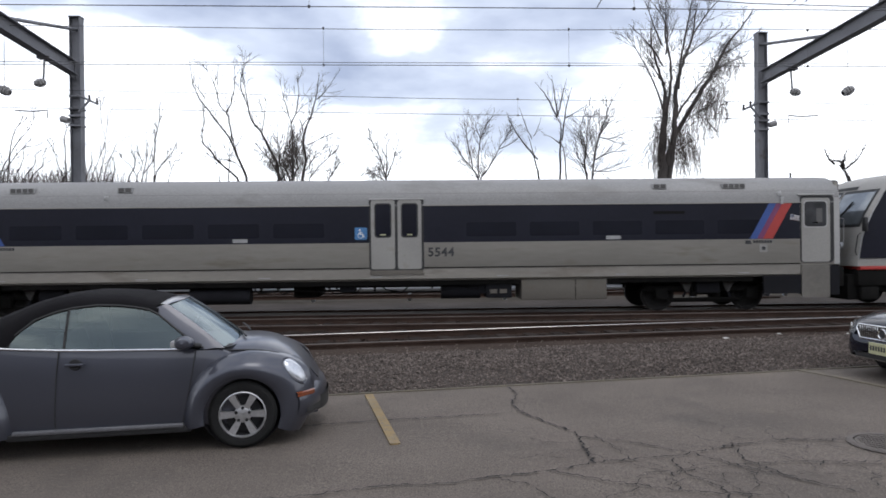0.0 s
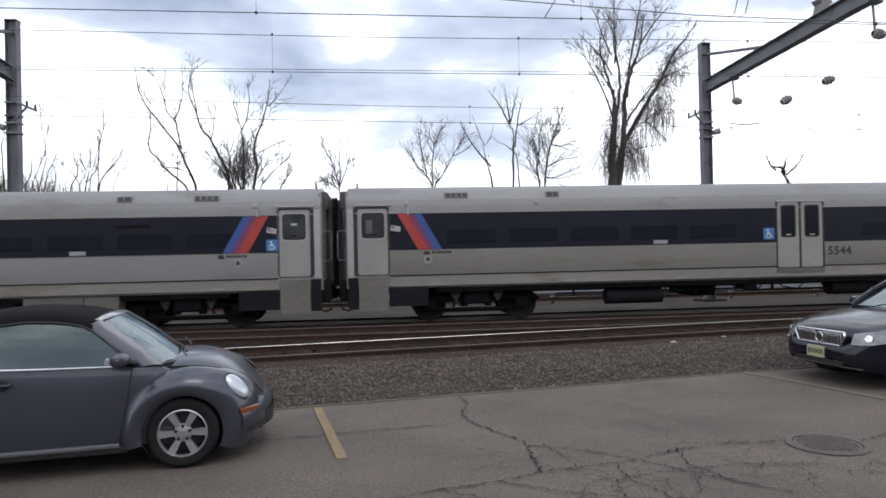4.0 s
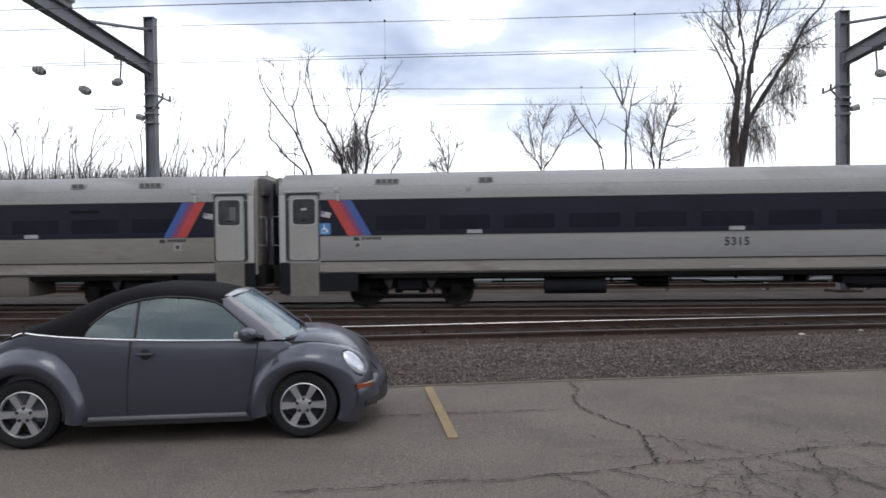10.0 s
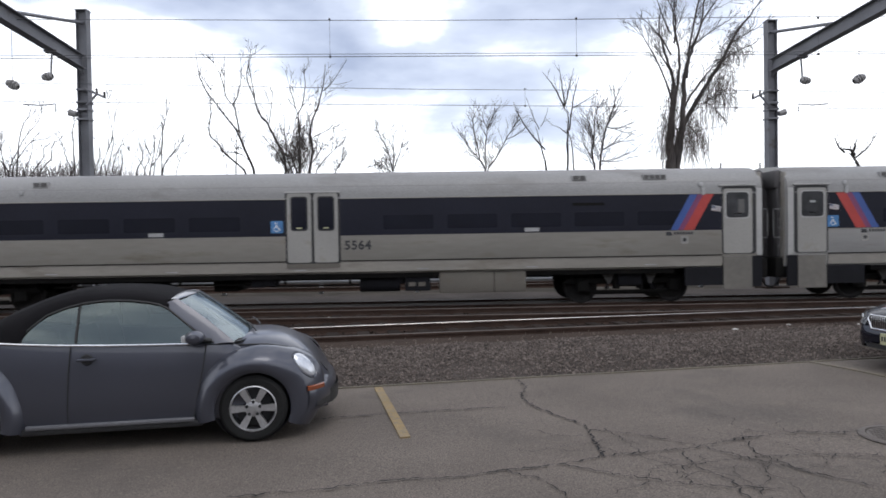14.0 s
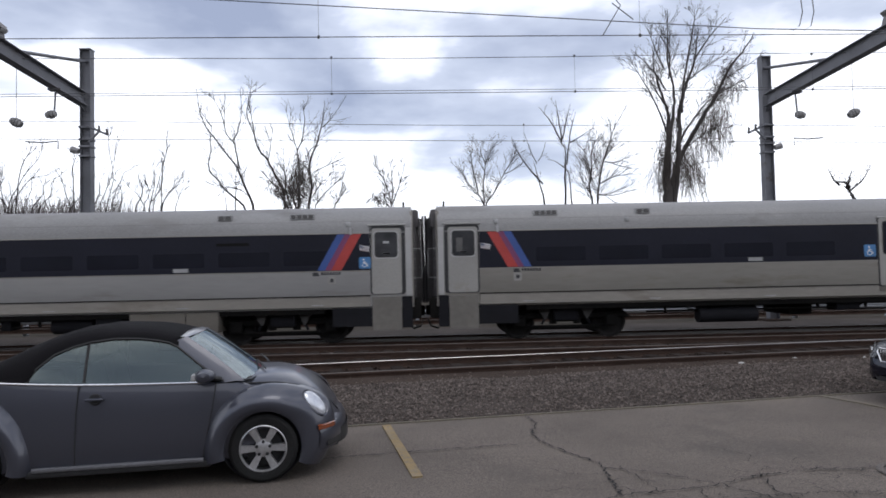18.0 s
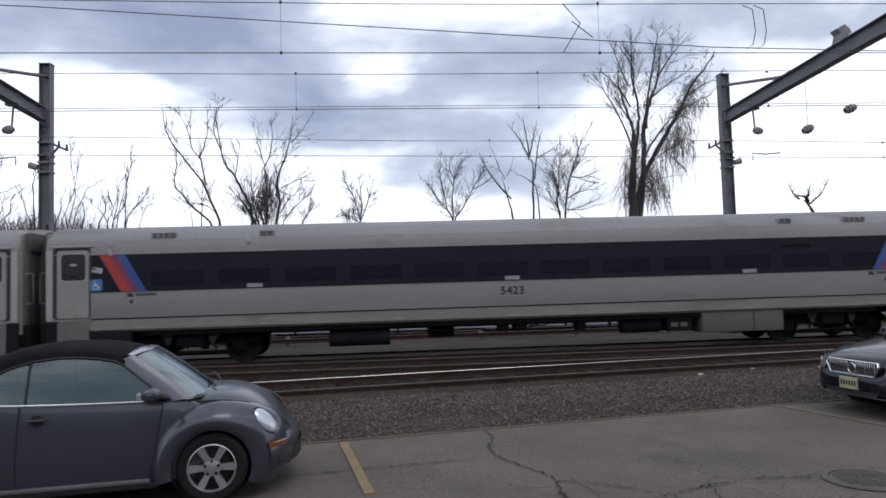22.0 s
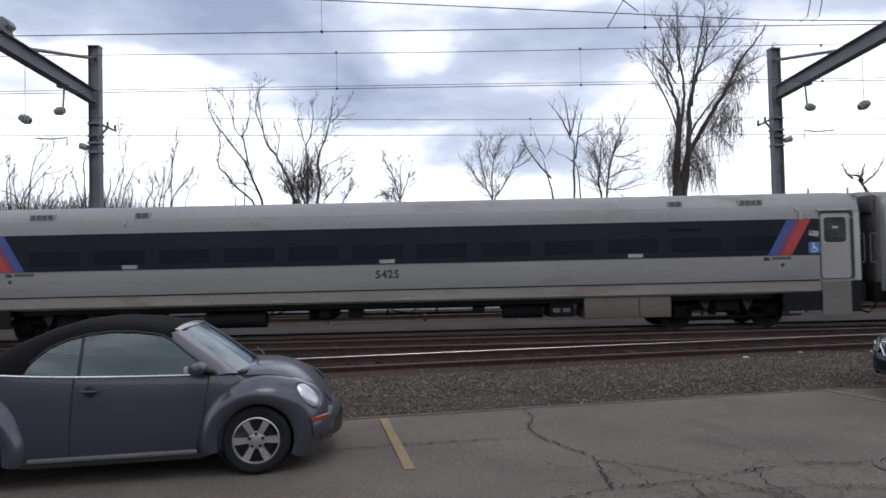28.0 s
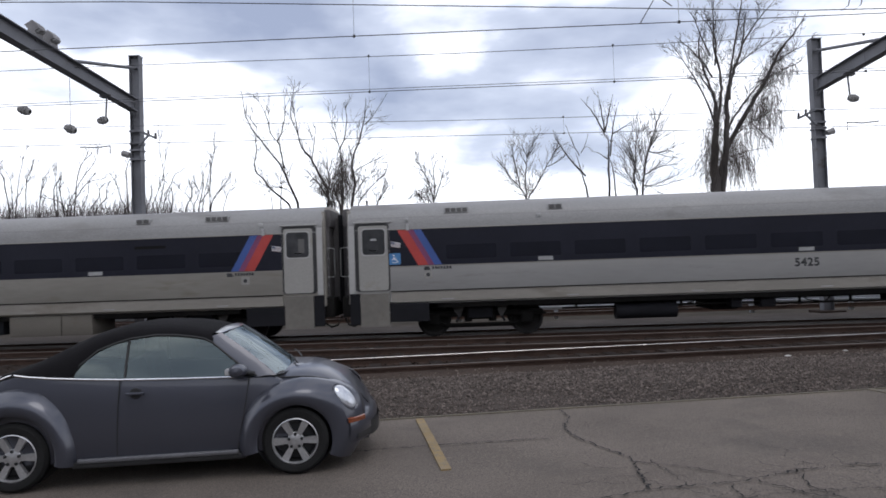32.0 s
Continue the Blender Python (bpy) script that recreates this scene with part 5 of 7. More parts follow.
def tree(name, label, x, y, boughs, cfg, seed, vines=(), mats=(BARK, TWIG)):
    """boughs: rows of (radius at the foot, (x, z) of its bends); vines: rows of (count, spread, lengths, (x, z) of the line they hang from)."""
    rnd = random.Random(seed)
    z = ground_height(x, y) - 0.1
    t = thing(name, label, "tree", pose(x, y, z), "bare trees beyond the railway")
    lists = (([], []), ([], []))
    for r, bends in boughs:
        r *= 0.95 if r > 0.3 else 0.72 if r > 0.09 else 0.75
        depth, line = 0.0, []
        for px, pz in bends:
            line.append(Vector((px - x, depth, pz - z)))
            depth += rnd.uniform(-0.5, 0.5)
        pts = curve_through(line, 4)
        wob = r * 0.2 + 0.012
        pts = [p + Vector((rnd.uniform(-wob, wob), rnd.uniform(-wob, wob), 0)) if 0 < k < len(pts) - 1 else p for k, p in enumerate(pts)]
        n = len(pts) - 1
        tip = 0.14 if r < 0.30 else 0.26
        tube(lists[0][0], lists[0][1], pts, [max(r * (1 - (1 - tip) * (k / n) ** 1.5), 0.011) for k in range(n + 1)], 9 if r > 0.2 else 6)
        reach = sum((q - p).length for p, q in zip(pts, pts[1:]))
        for k in range(int(reach * cfg["per"])):
            f = (0.12 + 0.80 * rnd.random() ** 1.15) * n
            i = min(int(f), n - 1)
            q = pts[i].lerp(pts[i + 1], f - i)
            if q.z < cfg["clear"]:
                continue
            along = (pts[i + 1] - pts[i]).normalized()
            side = Vector((rnd.uniform(-1, 1), rnd.uniform(-0.8, 0.8), rnd.uniform(-0.4, 0.7)))
            side = (side - along * side.dot(along)).normalized()
            a = rnd.uniform(*cfg["fork"])
            limb(rnd, lists, q, along * math.cos(a) + side * math.sin(a), cfg["size"] * rnd.uniform(0.45, 1.15) * (1.15 - 0.55 * f / n), max(min(cfg["thick"], r * 0.5), 0.010), 2, cfg)
    for (verts, faces), nm, mat in zip(lists, ("trunk", "crown"), mats):
        me = bpy.data.meshes.new(nm)
        me.from_pydata([tuple(v) for v in verts], [], faces)
        me.materials.append(mat)
        me.shade_smooth()
        part(nm, me, mat, t)
    if vines:
        verts, faces = [], []
        for count, spread, lengths, bends in vines:
            line = curve_through([Vector((px - x, 0, pz - z)) for px, pz in bends], 4)
            for k in range(count):
                f = rnd.random() * (len(line) - 1)
                i = min(int(f), len(line) - 2)
                p = line[i].lerp(line[i + 1], f - i) + Vector((rnd.gauss(0, spread), rnd.gauss(0, spread), rnd.gauss(0, 0.25)))
                pts, drop = [p.copy()], rnd.uniform(*lengths)
                drift = rnd.gauss(0, 0.07)
                for s in range(5):
                    p = p + Vector((drift + rnd.uniform(-0.12, 0.12), rnd.uniform(-0.12, 0.12), -drop / 5 * rnd.uniform(0.4, 1.5)))
                    pts.append(p.copy())
                tube(verts, faces, pts, [0.010, 0.010, 0.009, 0.009, 0.008, 0.007], 3)
        me = bpy.data.meshes.new("vines")
        me.from_pydata([tuple(v) for v in verts], [], faces)
        me.materials.append(VINE)
        part("vines", me, VINE, t, "tangle of dry hanging vines")
    return t


TALL = dict(levels=4, kids=(7, 6, 5, 2), fork=(0.30, 0.80), shrink=(0.35, 0.65), bend=0.05, up=0.04, per=3.0, size=1.55, thick=0.019, clear=9.2)
SLIM = dict(levels=3, kids=(6, 5, 3), fork=(0.35, 0.85), shrink=(0.35, 0.6), bend=0.04, up=0.05, per=1.6, size=1.0, thick=0.016, clear=7.0)
BUSHY = dict(levels=3, kids=(7, 5, 4, 2), fork=(0.35, 0.85), shrink=(0.35, 0.65), bend=0.05, up=0.04, per=4.4, size=1.4, thick=0.015, clear=5.6)
GNARLED = dict(levels=3, kids=(6, 5, 3), fork=(0.5, 1.1), shrink=(0.25, 0.5), bend=0.32, up=0.02, per=4.0, size=0.6, thick=0.02, clear=5.6)
BRUSH = dict(levels=3, kids=(4, 4, 3), fork=(0.25, 0.65), shrink=(0.40, 0.70), bend=0.035, up=0.05, per=1.3, size=0.95, thick=0.012, clear=5.2)

# the tall tree: a double trunk, an upright crown and one long bough that leans out
STEMS = ((0.36, ((14.0, 0.0), (14.05, 3.0), (14.11, 5.81), (14.27, 7.5), (14.35, 9.14), (14.44, 10.78))),
         (0.22, ((14.35, 4.5), (14.66, 7.5), (14.86, 9.46), (15.03, 10.77), (15.37, 12.08), (15.63, 12.74), (16.0, 14.06), (16.43, 15.88))),
         (0.125, ((14.37, 9.4), (14.42, 10.6), (14.22, 12.1), (14.02, 13.09), (13.88, 14.08), (13.84, 14.74))),
         (0.115, ((14.38, 9.7), (14.5, 11.0), (14.69, 12.42), (14.55, 14.07), (14.46, 15.4), (14.43, 16.73))),
         (0.07, ((14.34, 12.75), (14.28, 14.08), (14.05, 15.07), (13.35, 16.07))),
         (0.09, ((15.07, 10.77), (15.29, 12.41), (15.47, 14.06), (15.66, 15.72), (15.79, 16.65))))
LEANING = ((0.20, ((14.4, 6.4), (14.56, 7.33), (15.26, 8.63), (15.97, 10.1), (16.84, 11.4), (17.41, 12.39), (17.98, 13.44), (18.6, 14.2), (19.14, 15.19))),
           (0.09, ((14.86, 9.0), (15.0, 9.4), (15.55, 10.27), (16.34, 11.25), (17.19, 11.96))), (0.058, ((17.12, 11.8), (18.21, 12.38), (19.56, 13.02))),
           (0.051, ((17.62, 12.72), (18.57, 13.3), (19.32, 13.69))), (0.042, ((15.26, 8.73), (16.45, 9.6), (18.02, 9.91))),
           (0.038, ((16.11, 9.44), (16.92, 8.94), (18.05, 8.06))), (0.042, ((14.73, 7.49), (15.89, 7.8), (17.05, 7.95))))
SPREADING = ((0.051, ((15.49, 12.67), (16.58, 13.46), (17.77, 14.17))), (0.064, ((15.93, 13.89), (16.64, 15.05), (17.57, 16.1))),
             (0.075, ((14.17, 9.53), (13.67, 10.62), (12.64, 12.38), (11.79, 13.67))), (0.064, ((14.28, 11.04), (13.55, 11.84), (12.6, 13.17))),
             (0.064, ((14.15, 12.1), (13.66, 13.16), (12.15, 14.49))), (0.064, ((14.09, 13.35), (13.62, 14.25), (13.17, 15.58))))
tree("vine_grown_tree", "tall bare tree hung with dry vines behind the railway", 14.0, 38.0, [*STEMS, *LEANING, *SPREADING], TALL, 11,
     ((300, 0.30, (0.5, 2.2), ((14.2, 10.0), (13.95, 8.4), (13.75, 6.6))), (340, 0.42, (0.6, 2.2), ((14.8, 9.0), (15.2, 8.0), (15.7, 7.0))),
      (190, 0.34, (0.7, 2.4), ((16.0, 10.2), (16.9, 10.8), (17.7, 10.9))), (330, 0.20, (0.15, 0.6), ((16.7, 11.3), (17.4, 12.4), (18.4, 14.0))),
      (110, 0.25, (0.3, 1.4), ((17.2, 12.0), (18.0, 12.4), (18.6, 12.6))), (120, 0.30, (0.8, 2.2), ((15.3, 8.6), (16.4, 9.4), (17.8, 9.8)))))
tree("bare_tree", "slender bare tree with upright forked boughs", 8.2, 38.0, [
    (0.10, ((8.25, 0.0), (8.25, 5.59), (8.21, 7.6), (8.14, 8.58), (8.03, 9.23))), (0.064, ((8.02, 9.17), (7.44, 10.38), (6.81, 11.27))), (0.058, ((8.03, 9.23), (7.83, 10.54), (7.69, 11.52))),
    (0.058, ((8.09, 9.36), (8.35, 10.2), (8.61, 11.41))), (0.075, ((8.4, 0.0), (8.41, 5.58), (8.45, 6.94), (8.28, 7.92))), (0.058, ((8.28, 7.86), (8.48, 9.22), (8.74, 10.36), (8.99, 11.01))),
    (0.042, ((8.51, 9.13), (9.21, 9.54), (9.88, 9.95))), (0.035, ((8.11, 7.7), (7.7, 8.06), (7.28, 8.26)))], SLIM, 22)
tree("bare_tree", "slender leaning bare tree with one broken stem", 7.0, 37.0, [
    (0.10, ((7.0, 0.0), (6.86, 5.51), (6.7, 6.68), (6.39, 8.17))), (0.064, ((6.7, 6.65), (5.9, 7.64), (5.3, 8.6), (4.96, 9.24))), (0.032, ((6.38, 7.79), (5.93, 8.59), (5.57, 9.39))),
    (0.032, ((6.48, 7.95), (6.81, 8.48), (7.02, 9.11)))], dict(SLIM, per=1.2, size=0.6), 23)
tree("bare_tree", "round-crowned bare tree with fine twigs", 10.2, 39.0, [
    (0.09, ((10.0, 0.0), (10.01, 5.72), (9.97, 6.72), (10, 7.72), (10.24, 8.99), (10.47, 10.13))), (0.09, ((10.2, 0.0), (10.25, 5.78), (10.48, 6.88), (10.62, 8.05), (11.01, 8.78), (11.59, 9.21))),
    (0.051, ((10.48, 6.88), (11.23, 7.24), (12.35, 7.42))), (0.051, ((9.99, 6.05), (9.57, 6.73), (9.06, 7.47))), (0.045, ((10.02, 6.99), (9.74, 7.89), (9.54, 9.14))),
    (0.045, ((10.62, 8.22), (11.25, 8.04), (12.17, 8.43))), (0.045, ((10.69, 8.28), (11.14, 9.72), (11.36, 10.55))), (0.042, ((10.36, 6.22), (11.37, 6.2), (12.55, 6.51)))], dict(BUSHY, size=1.8, per=6.0), 24)
tree("bare_tree", "small bare tree with fine upright twigs", 3.7, 39.0, [
    (0.06, ((3.6, 0.0), (3.52, 5.77), (3.21, 6.5), (2.56, 7.34), (2.16, 8.58))), (0.055, ((3.65, 0.0), (3.62, 5.77), (3.65, 7.16), (3.74, 8.16), (4.09, 8.98), (4.5, 9.54))),
    (0.06, ((3.7, 0.0), (3.75, 5.77), (4.37, 6.65), (4.89, 7.64), (5.41, 8.46), (5.69, 9.06))), (0.048, ((3.24, 6.44), (3, 7.84), (2.93, 8.83), (3.28, 9.56))),
    (0.035, ((3.74, 8.09), (3.43, 8.99), (3.71, 9.62))), (0.035, ((4.82, 7.54), (5.39, 7.8), (5.9, 8.12)))], dict(BUSHY, size=1.2, per=4.6), 25)
tree("bare_tree", "low bare tree with fine twigs above the train", -1.9, 39.0, [
    (0.05, ((-1.85, 0.0), (-1.83, 5.53), (-1.97, 6.43), (-2.22, 7.26), (-2.6, 7.93), (-2.76, 8.66))), (0.045, ((-1.83, 5.53), (-1.74, 6.59), (-1.79, 7.58), (-1.9, 8.58))),
    (0.045, ((-1.75, 5.93), (-1.41, 6.75), (-1.16, 7.57), (-0.95, 8.16))), (0.04, ((-1.92, 5.73), (-2.41, 6.07), (-2.9, 6.28))), (0.04, ((-1.92, 5.67), (-2.24, 6.2), (-2.37, 6.44)))],
    dict(BUSHY, size=1.1, per=4.0), 26, ((90, 0.25, (0.2, 0.8), ((-2.8, 6.2), (-2.4, 6.4), (-2.0, 6.2))),))
MAIN_STEMS = ((0.115, ((-7.4, 0.0), (-7.61, 5.48), (-8.07, 6.42), (-8.54, 7.07), (-9.38, 8.04))),
              (0.13, ((-7.6, 0.0), (-7.8, 5.49), (-7.91, 6.58), (-8.28, 7.38), (-8.68, 8.35), (-9.3, 9.23), (-9.57, 10.78), (-9.71, 12.23))),
              (0.14, ((-7.0, 0.0), (-6.97, 5.47), (-6.89, 6.88), (-6.94, 8.0), (-7.05, 8.94))), (0.125, ((-6.5, 0.0), (-6.43, 5.46), (-6.32, 6.87), (-6.36, 8.15), (-5.97, 9.18), (-5.57, 10.4), (-5.45, 11.69))),
              (0.11, ((-7.1, 0.0), (-7.16, 5.48), (-7.4, 6.41), (-7.64, 7.44))), (0.075, ((-7.3, 0.0), (-7.48, 5.48), (-7.69, 6.57), (-7.86, 7.86), (-7.87, 9.3))))
SIDE_STEMS = ((0.045, ((-9.45, 9.81), (-9.76, 10.94), (-9.52, 11.9), (-9.29, 12.71))), (0.045, ((-8.68, 8.35), (-8.51, 9.31), (-8.49, 10.37))), (0.042, ((-6.39, 8.32), (-6.42, 8.86), (-5.96, 9.44), (-6.01, 10.47))),
              (0.058, ((-7.05, 8.87), (-6.82, 9.77), (-6.71, 10.9), (-6.79, 11.71))), (0.045, ((-7.05, 8.87), (-7.36, 9.94), (-7.78, 11.46))), (0.055, ((-6.4, 0.0), (-6.15, 5.58), (-5.43, 6.53), (-4.24, 7.54))),
              (0.042, ((-6.26, 6.23), (-5.68, 7.02), (-4.97, 7.71))), (0.038, ((-6.15, 7.67), (-5.35, 8.14), (-4.32, 8.51))), (0.064, ((-6.2, 0.0), (-5.07, 5.44), (-4.68, 6.04), (-4.22, 6.51))),
              (0.042, ((-5.6, 10.24), (-5.15, 10.55), (-4.66, 11.42))))
tree("bare_tree", "clump of bare stems with a dark tangle of vines", -7.1, 38.0, [*MAIN_STEMS, *SIDE_STEMS], dict(BUSHY, size=1.25, per=3.6), 27,
     ((170, 0.15, (0.4, 1.6), ((-6.9, 6.4), (-6.95, 7.6), (-7.05, 8.8))), (120, 0.32, (0.3, 1.3), ((-8.5, 7.3), (-7.8, 7.2), (-7.0, 7.4))), (90, 0.30, (0.3, 1.2), ((-7.2, 7.6), (-6.5, 7.7), (-5.9, 7.3)))))
tree("bare_tree", "pair of bare stems with long upswept boughs", -10.2, 38.5, [
    (0.12, ((-9.3, 0.0), (-9.56, 5.56), (-9.93, 6.83), (-10.4, 7.97), (-11.19, 9.12), (-12.07, 10.53), (-12.4, 12.3))), (0.064, ((-10.6, 0.0), (-10.58, 5.58), (-10.47, 7), (-10.4, 7.97))),
    (0.064, ((-10.43, 7.98), (-10.64, 8.95), (-10.8, 9.54), (-11.21, 10.1), (-11.29, 11.24), (-11.34, 12.45))), (0.051, ((-10.8, 9.54), (-10.6, 10.42), (-10.39, 11.55), (-10.51, 12.54))),
    (0.10, ((-9.8, 0.0), (-10.2, 5.58), (-11.37, 6.86), (-11.75, 7.35), (-12.28, 8.07), (-12.08, 9.3), (-12, 10.53))), (0.045, ((-11.24, 10.33), (-11.48, 11.41), (-11.96, 12.29))),
    (0.045, ((-11.1, 0.0), (-11.19, 5.59), (-11.31, 6.31), (-11.46, 6.86))), (0.035, ((-9.94, 6.44), (-10.41, 6.81), (-11.53, 6.92), (-12.48, 7.36))), (0.035, ((-12, 10.44), (-12.38, 11.09), (-12.85, 11.91)))],
    dict(SLIM, per=3.2, size=1.0), 28)
tree("bare_tree", "gnarled half-dead tree with stubby boughs", 25.2, 38.0, [
    (0.26, ((25.4, 0.0), (25.2, 4.0), (25.0, 5.5), (24.6, 6.4))), (0.14, ((24.7, 6.2), (24.3, 6.5), (23.8, 6.6))), (0.10, ((24.6, 6.3), (24.5, 6.7), (24.4, 7.2))), (0.08, ((24.2, 6.4), (23.9, 6.8), (23.5, 7.4))), (0.07, ((24.8, 6.1), (25.3, 6.7), (25.4, 7.4)))], GNARLED, 29)
# saplings: rows of stems, each by its foot, its middle and its tip
SAPLINGS = (
    (-14.6, ((-15.67, -15.42, 6.59, -15.36, 7.58), (-15.25, -15.0, 6.58, -15.11, 7.57), (-15.0, -14.69, 6.88, -14.41, 8.24), (-14.76, -14.3, 6.72, -13.92, 8.27), (-14.46, -13.84, 6.81, -13.31, 7.85),
             (-14.15, -13.69, 6.4, -13.1, 7.42), (-13.48, -13.08, 6.33, -12.58, 7.1), (-14.9, -14.35, 7.81, -14.19, 8.99), (-14.1, -13.98, 7.8, -13.45, 9.51), (-15.31, -15.55, 6.43, -16.03, 7.06))),
    (-17.5, ((-17.55, -16.79, 7.38, -16.1, 10.07), (-17.86, -17.55, 6.47, -17.27, 7.7), (-17.5, -16.97, 7.29, -16.99, 10.49), (-17.2, -16.33, 7.65, -15.66, 8.05), (-16.73, -16.52, 6.3, -16.39, 6.91))),
    (-19.4, ((-19.16, -19.3, 6.65, -19.42, 7.64), (-18.72, -18.76, 7.88, -18.69, 8.81), (-19.01, -18.7, 6.27, -18.52, 6.64))),
    (-20.9, ((-21.42, -21.12, 6.68, -20.63, 7.82), (-21.12, -20.51, 6.52, -20.03, 7.28), (-20.75, -20.06, 6.51, -19.36, 7.52))),
    (-22.4, ((-22.47, -21.66, 7.46, -20.51, 9.7), (-22.4, -21.57, 7.43, -20.15, 7.99), (-22.5, -22.92, 6.35, -23.52, 6.72), (-22.3, -22.17, 8.09, -21.84, 9.94), (-22.92, -22.83, 7.02, -22.86, 8.1), (-22.56, -22.68, 7.02, -22.26, 8.24))),
    (-23.9, ((-22.9, -22.93, 7.26, -22.73, 8.48), (-23.81, -23.37, 6.95, -22.8, 8.13), (-24.25, -24.31, 6.98, -24.25, 8.01))),
    (-26.0, ((-25.16, -25.04, 7.32, -24.7, 8.67), (-25.7, -25.81, 7.67, -25.1, 9.95), (-26.1, -25.56, 7.02, -25.02, 8.2), (-25.88, -26.04, 7.84, -26.18, 8.72), (-25.9, -26.32, 7.62, -26.8, 8.67), (-26.71, -26.97, 7.38, -27.39, 8.2), (-26.8, -26.72, 7.86, -26.51, 8.18))),
    (-28.6, ((-27.6, -27.8, 7.0, -28.0, 8.1), (-28.6, -29.0, 7.5, -29.4, 9.4), (-28.4, -28.1, 7.4, -27.8, 9.2))))
rnd = random.Random(77)
for k, (x, stems) in enumerate(SAPLINGS):
    boughs = [(rnd.uniform(0.034, 0.054), ((a * 0.7 + x * 0.3, 0.0), (a, 5.6), (m, h1), (0.45 * m + 0.55 * b + rnd.uniform(-0.08, 0.08), 0.45 * h1 + 0.55 * h2), (b, h2))) for a, m, h1, b, h2 in stems]
    tree("bare_shrub", "dark bare saplings fanning out behind the railway", x, 37.0, boughs, BRUSH, 40 + k)


def thicket(rnd):
    verts, faces = [], []
    for k in range(5200):
        x = rnd.uniform(-62, 62)
        y = rnd.uniform(52, 64)
        h = 5.4 + 1.5 * noise.noise((x * 0.07, 3.1, 0)) + 1.0 * noise.noise((x * 0.3, 7.7, 0)) + (2.6 if x < -24 else 0)
        p = Vector((x, y, -0.6))
        pts = [p.copy()]
        for s in range(3):
            p = p + Vector((rnd.uniform(-0.5, 0.5), rnd.uniform(-0.3, 0.3), h / 3 * rnd.uniform(0.7, 1.15)))
            pts.append(p.copy())
        tube(verts, faces, pts, [0.06, 0.045, 0.03, 0.012], 3)
    return verts, faces


def undergrowth(rnd, count):
    """A dark tangle of low stems on the bank where the line curves away."""
    verts, faces = [], []
    for k in range(count):
        x = -48 + 31 * rnd.random() ** 1.25
        y = rnd.uniform(39.5, 43.0)
        h = 7.25 + 0.7 * noise.noise((x * 0.25, 1.3, 0)) + 0.6 * noise.noise((x * 0.9, 4.1, 0)) - max(0, x + 23) * 0.16
        p = Vector((x, y, 0.0))
        pts = [p.copy()]
        for s in range(6):
            p = p + Vector((rnd.uniform(-0.55, 0.55), rnd.uniform(-0.2, 0.2), h / 6 * rnd.uniform(0.55, 1.2)))
            pts.append(p.copy())
        tube(verts, faces, pts, [0.022, 0.020, 0.018, 0.016, 0.013, 0.010, 0.007], 3)
    return verts, faces


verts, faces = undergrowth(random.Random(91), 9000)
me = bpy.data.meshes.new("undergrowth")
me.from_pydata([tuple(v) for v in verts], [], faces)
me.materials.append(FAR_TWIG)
tagged(new("undergrowth", me), "tangled leafless undergrowth beyond the tracks, its colour paled for haze", "undergrowth", kind="stuff")

verts, faces = thicket(random.Random(90))
me = bpy.data.meshes.new("far_thicket")
me.from_pydata([tuple(v) for v in verts], [], faces)
me.materials.append(TWIG)
tagged(new("far_thicket", me), "low grey-brown thicket far behind the railway", "thicket", kind="stuff")

# litter on the gravel
rnd = random.Random(5)
for x, y, w in ((7.44, 12.46, 0.09), (5.95, 12.75, 0.15), (7.25, 13.2, 0.12), (8.6, 13.1, 0.07), (-2.3, 15.9, 0.12), (2.4, 10.6, 0.09), (9.6, 13.2, 0.07)):
    bm = bmesh.new()
    pts = [Vector((x + w * 0.5 * math.cos(a + rnd.uniform(-0.3, 0.3)), y + w * 0.35 * math.sin(a), rnd.uniform(0.0, 0.025))) for a in np.linspace(0, math.tau, 8)[:-1]]
    top = bm.verts.new((x, y, 0.035))
    ring = [bm.verts.new(p) for p in pts]
    for k in range(7):
        bm.faces.new((top, ring[k], ring[(k + 1) % 7]))
    low = bmesh.ops.extrude_face_region(bm, geom=list(bm.faces))
    for v in low["geom"]:
        if isinstance(v, bmesh.types.BMVert):
            v.co.z -= 0.012
    solid("litter_scrap", bm, LITTER, "crumpled pale scrap of litter on gravel", "litter", "litter on the gravel", m=Matrix.Translation((0, 0, 0.026)))


